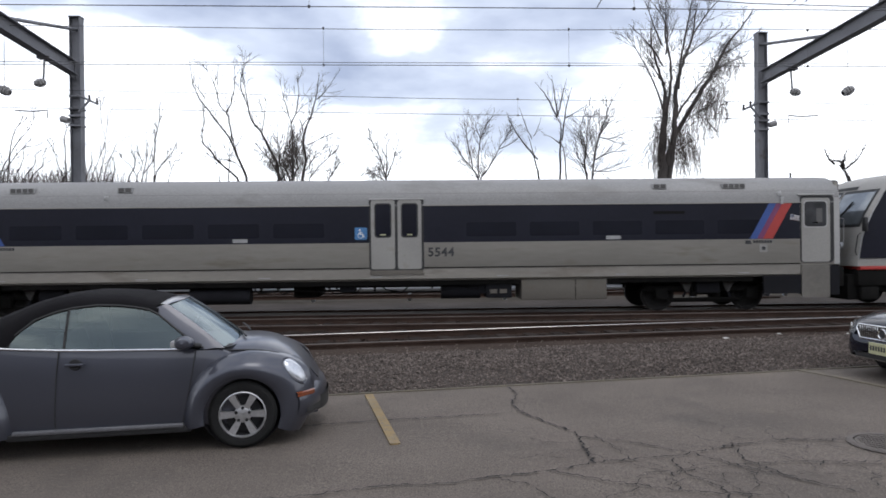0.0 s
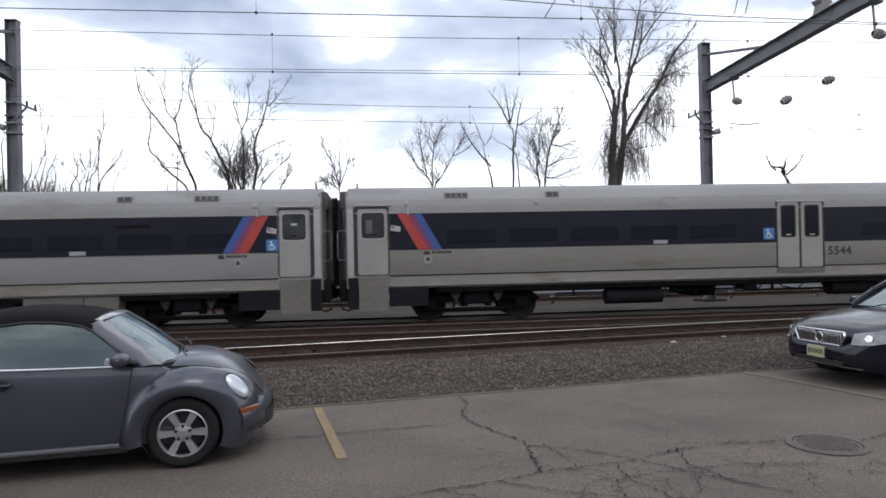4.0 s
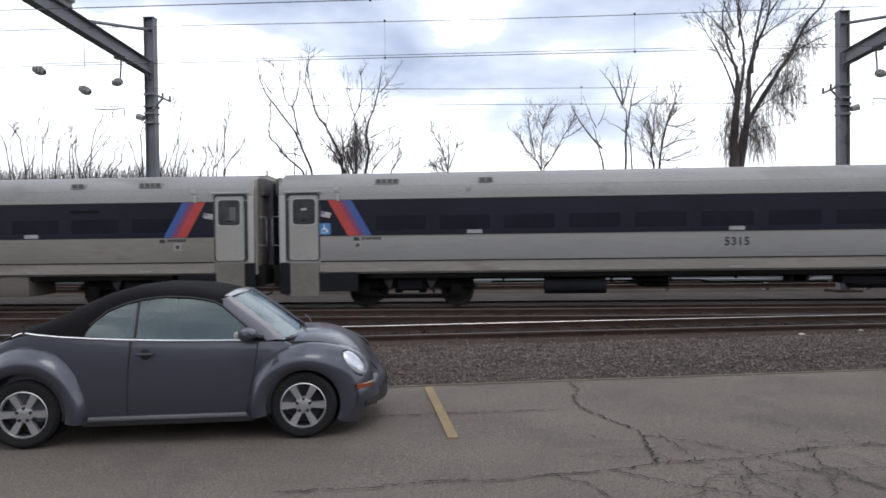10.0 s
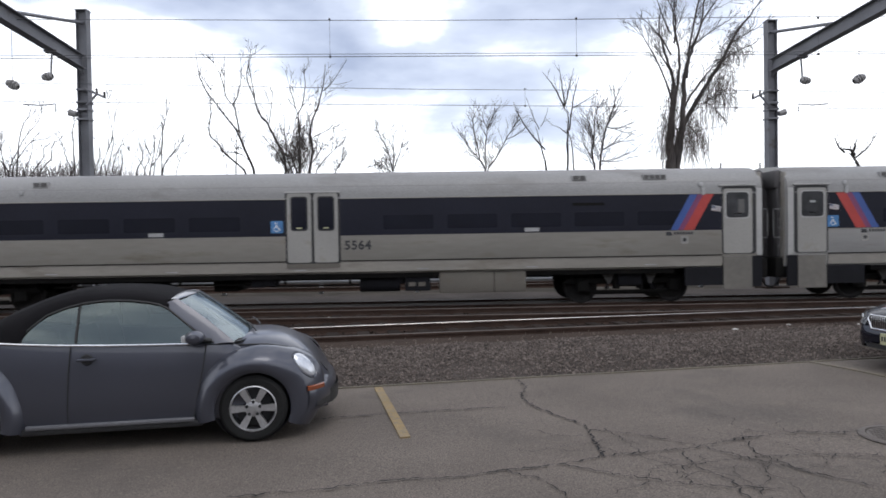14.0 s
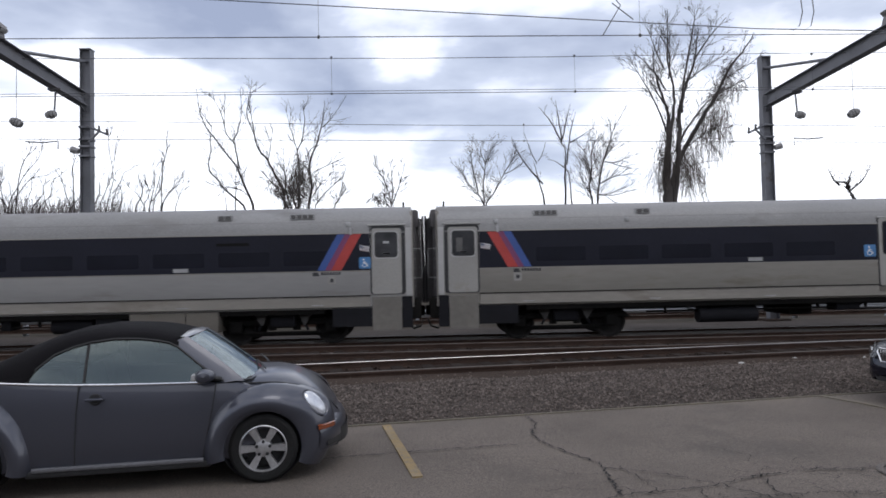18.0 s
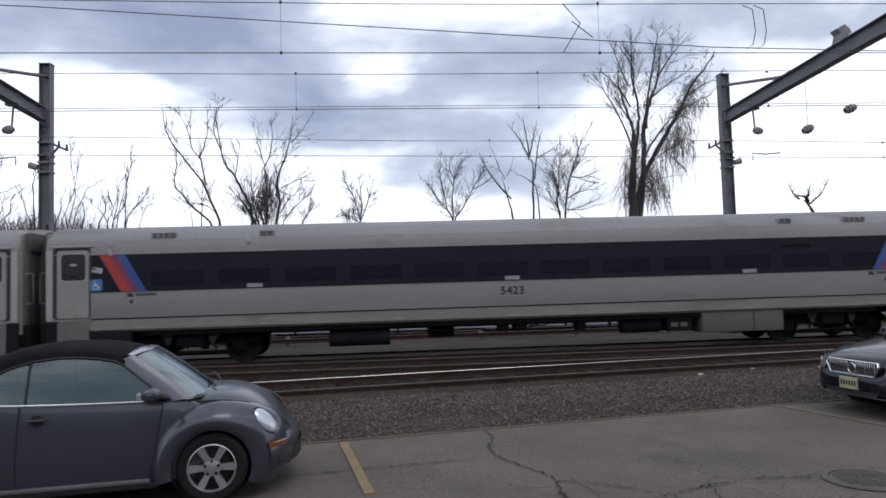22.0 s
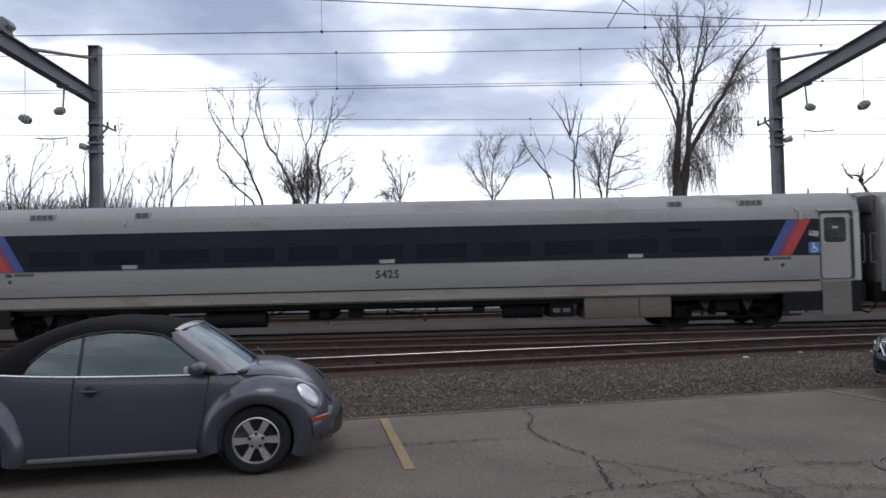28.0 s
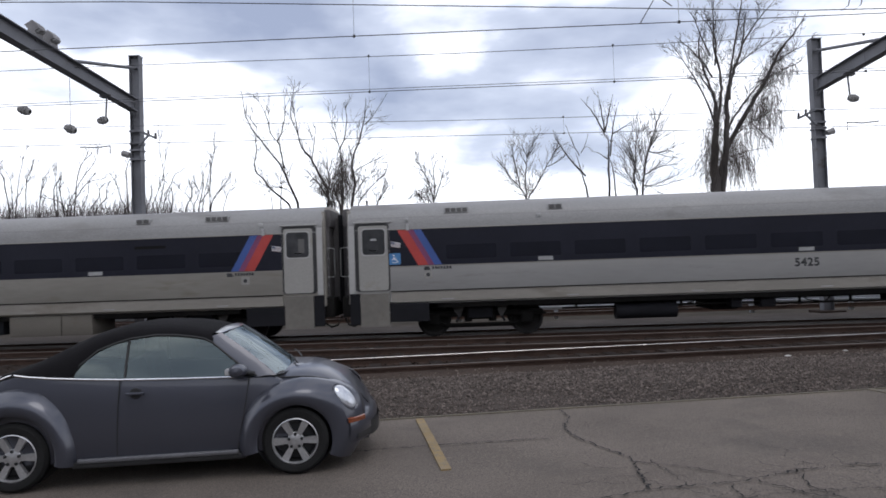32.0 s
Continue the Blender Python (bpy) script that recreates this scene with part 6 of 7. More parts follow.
# ---------------------------------------------------------------- cars
def road_wheel(parent, x, y, z, r, rim, s, spokes, name="wheel"):
    """A tyre with an alloy rim; s: the side on which its face lies (-1: towards -y)."""
    w = part(name, lathe([(rim, s * 0.0), (rim + 0.03, s * 0.012), (r - 0.035, s * 0.012), (r - 0.006, s * -0.015), (r, s * -0.05), (r, s * -0.15), (r - 0.02, s * -0.19), (rim, s * -0.20)], "Y", 40), TYRE, parent)
    w.location = (x, y, z)
    part("rim", lathe([(rim + 0.004, s * 0.004), (rim - 0.005, s * 0.009), (rim - 0.012, s * -0.004), (rim - 0.015, s * -0.018)], "Y", 36), ALLOY, w)
    # inner rim face and disc coloured dark as the shade behind the spokes
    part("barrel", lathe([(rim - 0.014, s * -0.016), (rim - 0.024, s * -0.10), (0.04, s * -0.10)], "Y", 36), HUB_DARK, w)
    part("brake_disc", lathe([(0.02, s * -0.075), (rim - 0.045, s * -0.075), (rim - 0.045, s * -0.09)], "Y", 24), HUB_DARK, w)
    for k in range(spokes):
        a = k * math.tau / spokes
        bm = bmesh.new()
        i0, i1, o0, o1 = 0.030, 0.021, rim - 0.012, 0.034
        pts = [(i0, -i1), (o0, -o1), (o0, o1), (i0, i1)]
        front = [(px * math.cos(a) - pz * math.sin(a), px * math.sin(a) + pz * math.cos(a)) for px, pz in pts]
        lo = [bm.verts.new((px, s * (-0.012 if k2 in (0, 3) else 0.000), pz)) for k2, (px, pz) in enumerate(front)]
        hi = [bm.verts.new((px, s * -0.05, pz)) for px, pz in front]
        bm.faces.new(lo)
        bm.faces.new(hi[::-1])
        for k2 in range(4):
            bm.faces.new((lo[k2], hi[k2], hi[(k2 + 1) % 4], lo[(k2 + 1) % 4]))
        part("spoke", bm, ALLOY, w, smooth=False)
    part("hub", lathe([(0.001, s * -0.004), (0.060, s * -0.006), (0.078, s * -0.016), (0.080, s * -0.06)], "Y", 24), ALLOY, w)
    for k in range(5):
        a = k * math.tau / 5 + 0.3
        part("lug_hole", rod((0.062 * math.cos(a), s * -0.03, 0.062 * math.sin(a)), (0.062 * math.cos(a), s * 0.002, 0.062 * math.sin(a)), 0.0150, 8), HUB_DARK, w)
    return w


def both(sec):
    """A full section from its half, which ends on the middle line."""
    return sec + [(x, -y, z) for x, y, z in sec[-2::-1]]


def fender(parent, cx, cz, lip, reach, inward, a0, a1, s, lipy=0.835):
    """A bulging wing round a wheel: from the lip of the opening out to where it meets the body."""
    rows = []
    n = 30
    for k in range(n + 1):
        a = a0 + (a1 - a0) * k / n
        R, ins = curve(reach, a), curve(inward, a)
        row = []
        for f, y in ((0.0, lipy - 0.05), (0.0, lipy), (0.05, lipy + 0.014), (0.18, lipy + 0.026), (0.34, lipy + 0.030), (0.48, lipy + 0.022), (0.60, lipy + 0.002), (0.74, lipy - 0.032), (0.88, lipy - 0.075), (0.98, lipy - 0.115), (1.02, lipy - 0.16), (1.02, lipy - 0.30)):
            r = lip + (R - lip) * f
            row.append((cx + r * math.cos(radians(a)), s * (y - ins * (0.35 + 0.65 * f)), cz + r * math.sin(radians(a))))
        rows.append(row)
    return part("wing", loft(rows), CAR_GREY, parent, "bulging grey front or rear wing")


def seam(parent, pts, r=0.005, name="panel_gap"):
    return part(name, pipe(pts, r, 5), SEAL, parent)


def beetle_convertible(m):
    c = thing("convertible_car", "rounded grey metallic convertible, closed black soft top, parked on asphalt", "car", m)
    belt = [(-0.45, 0.885), (-0.2, 0.985), (-0.05, 1.045), (0.23, 1.012), (0.48, 0.990), (0.96, 0.963), (1.39, 0.948), (1.9, 0.936), (2.45, 0.92)]
    width = [(-0.74, 0.42), (-0.60, 0.58), (-0.40, 0.665), (-0.1, 0.715), (0.4, 0.745), (1.0, 0.76), (1.7, 0.755), (2.2, 0.735), (2.5, 0.69), (2.8, 0.60), (3.05, 0.50), (3.22, 0.36)]
    top = [(-0.74, 0.62), (-0.6, 0.76), (-0.45, 0.87), (-0.2, 0.98), (-0.05, 1.04), (2.3, 0.93), (2.45, 0.86), (2.7, 0.84), (2.9, 0.77), (3.05, 0.66), (3.22, 0.50)]
    for s in (-1, 1):
        rows = []
        for x in np.linspace(-0.72, 3.2, 40):
            w, zt = curve(width, x), min(curve(belt, x), curve(top, x))
            rows.append([(x, s * (w + 0.01) * 0.95, 0.205), (x, s * (w + 0.010), 0.235), (x, s * (w + 0.028), 0.36), (x, s * (w + 0.030), 0.5), (x, s * (w + 0.020), 0.5 + (zt - 0.5) * 0.45),
                         (x, s * (w - 0.002), 0.5 + (zt - 0.5) * 0.8), (x, s * (w - 0.022), zt - 0.012), (x, s * (w - 0.045), zt)])
        part("side_panel", loft(rows), CAR_GREY, c)
    hood_w = [(2.32, 0.655), (2.5, 0.645), (2.75, 0.60), (2.93, 0.535), (3.05, 0.47), (3.15, 0.385), (3.26, 0.27)]
    hood_z = [(2.32, 0.955), (2.45, 0.972), (2.6, 0.970), (2.72, 0.950), (2.82, 0.918), (2.92, 0.868), (3.0, 0.812), (3.08, 0.730), (3.15, 0.635), (3.21, 0.55), (3.26, 0.47)]
    hood_e = [(2.32, 0.895), (2.5, 0.895), (2.65, 0.885), (2.8, 0.850), (2.93, 0.800), (3.05, 0.725), (3.15, 0.625), (3.26, 0.46)]
    rows = []
    for x in np.linspace(2.32, 3.26, 28):
        w, zc, ze = curve(hood_w, x), curve(hood_z, x), curve(hood_e, x)
        rows.append(both([(x, -w - 0.11, ze - 0.10), (x, -w, ze), (x, -w * 0.85, ze + (zc - ze) * 0.50), (x, -w * 0.6, ze + (zc - ze) * 0.82), (x, -w * 0.3, ze + (zc - ze) * 0.96), (x, 0, zc)]))
    part("bonnet", loft(rows), CAR_GREY, c, "rounded grey bonnet")
    for s in (-1, 1):
        seam(c, [(x, s * (curve(hood_w, x) + 0.003), curve(hood_e, x) + 0.004) for x in np.linspace(2.34, 3.2, 14)], 0.007)
    tail_z = [(-0.80, 0.52), (-0.74, 0.63), (-0.62, 0.77), (-0.48, 0.875), (-0.35, 0.945), (-0.2, 0.995), (-0.05, 1.03)]
    rows = []
    for x in np.linspace(-0.80, -0.05, 14):
        w, zc = curve(width, max(x, -0.74)) - 0.02, curve(tail_z, x)
        rows.append(both([(x, -w, max(zc - 0.25, 0.35)), (x, -w * 0.94, zc - 0.06), (x, -w * 0.7, zc - 0.015), (x, 0, zc)]))
    part("boot_lid", loft(rows), CAR_GREY, c, "rounded grey boot lid")
    part("tail_panel", loft([[(-0.80, y, 0.30), (-0.82, y * 0.9, 0.45), (-0.80, y * 0.85, 0.64)] for y in np.linspace(-0.5, 0.5, 9)]), CAR_GREY, c)
    # bumpers: plan curve swept in height
    def bumper(x_mid, x_side, half, z0, z1, mat, out=0.0, n=24, name="bumper", reach=90):
        rows = []
        for k in range(n + 1):
            a = radians(-reach + 2 * reach * k / n)
            rows.append([(x_side + (x_mid - x_side) * math.cos(a) ** 0.8 + (out * (1 if x_mid > 1 else -1)) * f + dx, (half + out * f) * math.sin(a), z) for z, f, dx in
                         ((z0, -0.6, -0.10 if x_mid > 1 else 0.10), (z0 + 0.03, 0.2, 0), (z0 + 0.35 * (z1 - z0), 1.0, 0), (z0 + 0.62 * (z1 - z0), 1.0, 0), (z0 + 0.78 * (z1 - z0), 0.6, -0.012 if x_mid > 1 else 0.012), (z0 + 0.91 * (z1 - z0), -0.2, -0.035 if x_mid > 1 else 0.035), (z1 + 0.01, -1.0, -0.075 if x_mid > 1 else 0.075))])
        return part(name, loft(rows), mat, c)
    front = bumper(3.262, 2.80, 0.775, 0.215, 0.575, CAR_GREY, 0.032, name="front_bumper", reach=70)
    part("air_intake", loft([[(3.10 + 0.21 * math.cos(a) ** 0.8, 0.55 * math.sin(a), z) for z in (0.26, 0.40)] for a in np.linspace(-1.2, 1.2, 12)]), PLASTIC, front)
    for s in (-1, 1):
        part("side_intake", loft([[(2.80 + (0.498 - d) * math.cos(s * radians(a)) ** 0.8, (0.811 - d) * math.sin(s * radians(a)), z) for z, d in ((0.265, 0.02), (0.28, 0.0), (0.375, 0.0), (0.39, 0.02))] for a in range(30, 59, 4)]), PLASTIC, front, "dark intake in the bumper corner")
    bumper(-0.78, -0.45, 0.74, 0.26, 0.62, CAR_GREY, 0.04, name="rear_bumper")
    front_reach = [(-24, 0.56), (0, 0.63), (15, 0.68), (30, 0.705), (38, 0.695), (50, 0.645), (62, 0.605), (75, 0.582), (94, 0.566), (115, 0.568), (134, 0.572), (150, 0.566), (161, 0.552), (186, 0.552), (192, 0.55)]
    front_in = [(-24, 0.13), (0, 0.135), (20, 0.135), (36, 0.115), (50, 0.07), (70, 0.02), (90, 0.0), (200, 0.0)]
    rear_reach = [(-12, 0.575), (0, 0.568), (25, 0.570), (39, 0.590), (67, 0.616), (90, 0.616), (115, 0.595), (150, 0.62), (180, 0.66), (192, 0.66)]
    rear_in = [(-12, 0.0), (110, 0.0), (140, 0.05), (165, 0.12), (192, 0.18)]
    for s in (-1, 1):
        fender(c, 2.51, 0.316, 0.345, front_reach, front_in, -24, 192, s)
        fender(c, 0.0, 0.316, 0.380, rear_reach, rear_in, -12, 192, s)
        for cx in (0.0, 2.51):
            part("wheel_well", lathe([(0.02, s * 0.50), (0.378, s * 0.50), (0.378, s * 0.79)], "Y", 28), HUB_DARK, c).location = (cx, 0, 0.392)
            road_wheel(c, cx, s * 0.800, 0.316, 0.316, 0.212, s, 6)
        # lamps
        out = Vector((0.60, s * 0.62, 0.50)).normalized()
        down = (Vector((0.70, 0, -0.62)) - out * out.dot(Vector((0.70, 0, -0.62)))).normalized()
        turn = Matrix((down, out.cross(down), out)).transposed().to_4x4()
        lamp = part("headlamp", lathe([(0.001, 0.052), (0.045, 0.048), (0.085, 0.035), (0.112, 0.012), (0.120, -0.03)], "Z", 28), LAMP_WHITE, c, "clear oval headlamp")
        lamp.matrix_basis = Matrix.Translation((2.985, s * 0.690, 0.690)) @ turn @ Matrix.Diagonal((1.22, 0.72, 0.75, 1.0))
        ring = part("lamp_ring", lathe([(0.118, -0.01), (0.130, 0.0), (0.132, -0.04)], "Z", 28), CAR_GREY, lamp)
        part("projector", lathe([(0.001, 0.030), (0.040, 0.026), (0.046, 0.0)], "Z", 20), CHROME, lamp)
        pts = []
        for k in range(8):
            a = s * radians(47 + 3.3 * k)
            pts.append([(2.80 + 0.503 * math.cos(a) ** 0.8 - d, (0.832 - d) * math.sin(a), z) for z, d in ((0.442, 0.012), (0.450, 0.0), (0.486, 0.0), (0.494, 0.012))])
        part("indicator", loft(pts), AMBER, c, "amber indicator lens on the bumper corner")
        part("sill_strip", box(0.56, 1.99, s * 0.795 - 0.02, s * 0.795 + 0.02, 0.232, 0.272, 0.012), TRIM, c, "grey rubbing strip along the sill")
        part("sill", box(0.50, 2.05, s * 0.74 - 0.05, s * 0.74 + 0.05, 0.18, 0.24, 0.015), PLASTIC, c)
        part("belt_trim", pipe([(x, s * (curve(width, x) + 0.004 - (0.03 if x < 0 else 0)), curve(belt, x) + 0.004) for x in (-0.14, -0.08, -0.03, 0.1, 0.3, 0.6, 0.9, 1.2, 1.5, 1.8, 1.96)], 0.010, 6), CHROME, c, "bright trim along the belt line")
        y = s * 0.788
        seam(c, [(0.93, s * 0.752, 0.985), (0.915, s * 0.786, 0.72), (0.905, s * 0.792, 0.45), (0.90, s * 0.775, 0.25)])
        seam(c, [(2.09, s * 0.735, 0.93), (2.06, s * 0.768, 0.70), (2.02, s * 0.775, 0.50), (1.97, s * 0.762, 0.25)])
        h = part("door_handle", box(0.99, 1.15, s * 0.800 - 0.018, s * 0.800 + 0.018, 0.828, 0.852, 0.010), CAR_GREY, c)
        part("handle_cup", lathe([(0.001, s * 0.782), (0.045, s * 0.783), (0.052, s * 0.775)], "Y", 18), HUB_DARK, c).location = (1.07, 0, 0.838)
        mir = part("mirror", lathe([(0.001, -0.085), (0.040, -0.075), (0.060, -0.03), (0.062, 0.03), (0.050, 0.075), (0.001, 0.082)], "Y", 20), CAR_GREY, c, "grey rounded door mirror")
        mir.matrix_basis = Matrix.Translation((2.01, s * 0.865, 1.010)) @ Matrix.Diagonal((1.45, 1.0, 1.0, 1.0))
        part("mirror_repeater", box(-0.075, -0.02, -0.05, 0.05, -0.035, 0.025, 0.012), GREY_MARK, mir)
        part("mirror_stalk", pipe([(2.06, s * 0.80, 0.985), (2.13, s * 0.72, 0.96)], 0.022, 8), PLASTIC, c)
        # glass and pillars
        glass_top = [(0.50, 1.00), (0.55, 1.11), (0.70, 1.235), (0.85, 1.295), (1.00, 1.332), (1.20, 1.352), (1.40, 1.345), (1.55, 1.325), (1.66, 1.302), (1.74, 1.262), (1.84, 1.180), (1.97, 1.070), (2.08, 0.985), (2.18, 0.935)]
        def pane_rows(x0, x1):
            rows = []
            for x in np.linspace(x0, x1, 12):
                zb, zt = curve(belt, x) + 0.004, max(curve(glass_top, x), curve(belt, x) + 0.006)
                rows.append([(x, s * (0.722 - 0.33 * (z - zb) * (0.9 + 0.35 * (z - zb))), z) for z in np.linspace(zb, zt, 6)])
            return rows
        for x0, x1, nm in ((0.50, 0.955, "quarter_glass"), (0.965, 2.18, "door_glass")):
            g = part(nm, loft(pane_rows(x0, x1)), CAR_GLASS, c, "greenish side glass")
            g.visible_shadow = False
        part("glass_divider", pipe([(0.960, s * 0.724, 0.985), (0.965, s * 0.66, 1.17), (0.972, s * 0.598, 1.325)], 0.012, 6), SEAL, c)
        part("window_seal", pipe([(x, s * (0.722 - 0.33 * (curve(glass_top, x) - 0.98) * (0.9 + 0.35 * (curve(glass_top, x) - 0.98)) + 0.004), curve(glass_top, x)) for x in (0.50, 0.55, 0.62, 0.70, 0.85, 1.0, 1.2, 1.4, 1.55, 1.66, 1.74, 1.84, 1.97, 2.08, 2.16)], 0.010, 6), SEAL, c)
        rows = []
        for f in (0.0, 0.25, 0.5, 0.75, 1.0):
            bow = 0.03 * f * (1 - f) * 4 * 0.6
            xr, xf = 2.155 - 0.475 * f, 2.345 - 0.535 * f
            yr, yf = 0.728 - 0.115 * f, 0.690 - 0.125 * f
            zr, zf = 0.925 + 0.363 * f + bow, 0.930 + 0.420 * f + bow
            rows.append([(xr, s * yr, zr), (0.5 * (xr + xf), s * (0.5 * (yr + yf) + 0.008), 0.5 * (zr + zf) + 0.008), (xf, s * yf, zf), (xf - 0.05, s * (yf - 0.06), zf - 0.02), (xr + 0.01, s * (yr - 0.05), zr - 0.01)])
        part("windscreen_pillar", loft(rows, closed=True, caps=True), CAR_GREY, c, "grey windscreen pillar")
    rows = []
    for k in range(9):
        f = k / 8
        row = []
        for y in np.linspace(-1, 1, 11):
            half = 0.665 - 0.135 * f
            x = 2.325 - 0.525 * f + (0.135 - 0.055 * f) * (1 - y * y)
            row.append((x, y * half, 0.938 + 0.410 * f + 0.05 * f * (1 - f) + 0.015 * (1 - y * y)))
        rows.append(row)
    ws = part("windscreen", loft(rows), WINDSCREEN, c, "raked curved windscreen")
    ws.visible_shadow = False
    part("header_rail", loft([[(1.69 + 0.06 * (1 - y * y), y * 0.585, 1.318 + 0.058 * (1 - y * y)), (1.755 + 0.06 * (1 - y * y), y * 0.585, 1.352 + 0.032 * (1 - y * y)), (1.82 + 0.07 * (1 - y * y), y * 0.56, 1.345 + 0.018 * (1 - y * y))] for y in np.linspace(-1, 1, 11)]), CAR_GREY, c)
    part("cowl", loft([[(2.29 + 0.15 * (1 - y * y), y * 0.68, 0.925), (2.40 + 0.10 * (1 - y * y), y * 0.62, 0.935 + 0.020 * (1 - y * y))] for y in np.linspace(-1, 1, 11)]), PLASTIC, c)
    for y in (-0.30, 0.20):
        part("wiper", pipe([(2.50, y, 0.985), (2.44, y + 0.25, 1.005), (2.38, y + 0.42, 1.02)], 0.009, 5), SEAL, c)
    # soft top
    roof = [(-0.42, 0.97), (-0.30, 1.005), (-0.12, 1.070), (0.05, 1.130), (0.20, 1.200), (0.40, 1.305), (0.60, 1.385), (0.80, 1.440), (1.01, 1.466), (1.2, 1.462), (1.4, 1.450), (1.55, 1.425), (1.70, 1.385), (1.76, 1.362)]
    edge = [(-0.42, 0.90), (-0.2, 0.985), (-0.05, 1.045), (0.23, 1.012), (0.47, 0.995), (0.52, 1.045), (0.58, 1.125), (0.70, 1.222), (0.85, 1.292), (1.00, 1.338), (1.20, 1.354), (1.40, 1.346), (1.55, 1.328), (1.68, 1.298), (1.75, 1.270)]
    rows = []
    for x in np.linspace(-0.30, 1.745, 46):
        zc, ze = curve(roof, x), curve(edge, x)
        ye = 0.728 - 0.33 * (ze - 0.98) * (0.9 + 0.35 * (ze - 0.98))
        if x < 0:
            ye -= 0.32 * min(-x / 0.42, 1) ** 2
        h = zc - ze
        rows.append(both([(x, -ye + 0.02, ze - 0.004), (x, -ye - 0.002, ze), (x, -ye * 0.985, ze + h * 0.25), (x, -ye * 0.92, ze + h * 0.55), (x, -ye * 0.75, ze + h * 0.82), (x, -ye * 0.45, ze + h * 0.95), (x, 0, zc)]))
    part("soft_top", loft(rows), CANVAS, c, "closed black canvas soft top")
    # cabin
    part("floor", box(-0.3, 2.35, -0.66, 0.66, 0.20, 0.30), INTERIOR, c)
    part("dashboard", box(2.0, 2.42, -0.62, 0.62, 0.70, 0.95, 0.06), INTERIOR, c)
    part("rear_shelf", box(-0.35, 0.35, -0.64, 0.64, 0.60, 0.96, 0.05), INTERIOR, c)
    for y in (-0.35, 0.35):
        seat = part("front_seat", box(1.0, 1.5, y - 0.25, y + 0.25, 0.35, 0.60, 0.08), SEAT, c)
        part("backrest", box(-0.07, 0.09, -0.24, 0.24, 0.0, 0.60, 0.06), SEAT, seat).matrix_basis = pose(1.0, y, 0.52, 0, -12, 0)
        part("headrest", box(0.83, 0.93, y - 0.13, y + 0.13, 1.12, 1.28, 0.04), SEAT, seat)
    part("rear_seat", box(0.25, 0.75, -0.55, 0.55, 0.35, 0.80, 0.08), SEAT, c)
    part("steering_wheel", lathe([(0.175, 0.0), (0.19, 0.014), (0.205, 0.0), (0.19, -0.014), (0.175, 0.0)], "Z", 28), PLASTIC, c).matrix_basis = pose(1.83, 0.35, 0.92, 0, -65, 0)
    part("tail_lamp", lathe([(0.001, 0.04), (0.06, 0.03), (0.085, 0.0)], "Z", 20), RED, c).matrix_basis = Matrix.Translation((-0.66, -0.62, 0.66)) @ Vector((-0.7, -0.6, 0.3)).to_track_quat("Z", "Y").to_matrix().to_4x4()
    return c


BEETLE_TURN = 8.6
along = Vector((math.cos(radians(BEETLE_TURN)), math.sin(radians(BEETLE_TURN)), 0))
across = Vector((-along.y, along.x, 0))
rear_hub = Vector((-4.119, 5.898, 0)) + across * 0.80
beetle_convertible(Matrix.Translation((rear_hub.x, rear_hub.y, 0.006)) @ Matrix.Rotation(radians(BEETLE_TURN), 4, "Z"))


def plate_on(outline, x0, x1):
    """A flat plate across the car's nose: outline of (y, z), between x0 and x1."""
    bm = bmesh.new()
    a = [bm.verts.new((x0, y, z)) for y, z in outline]
    b = [bm.verts.new((x1, y, z)) for y, z in outline]
    bm.faces.new(a)
    bm.faces.new(b[::-1])
    for k in range(len(a)):
        bm.faces.new((a[k], b[k], b[(k + 1) % len(a)], a[(k + 1) % len(a)]))
    return bm


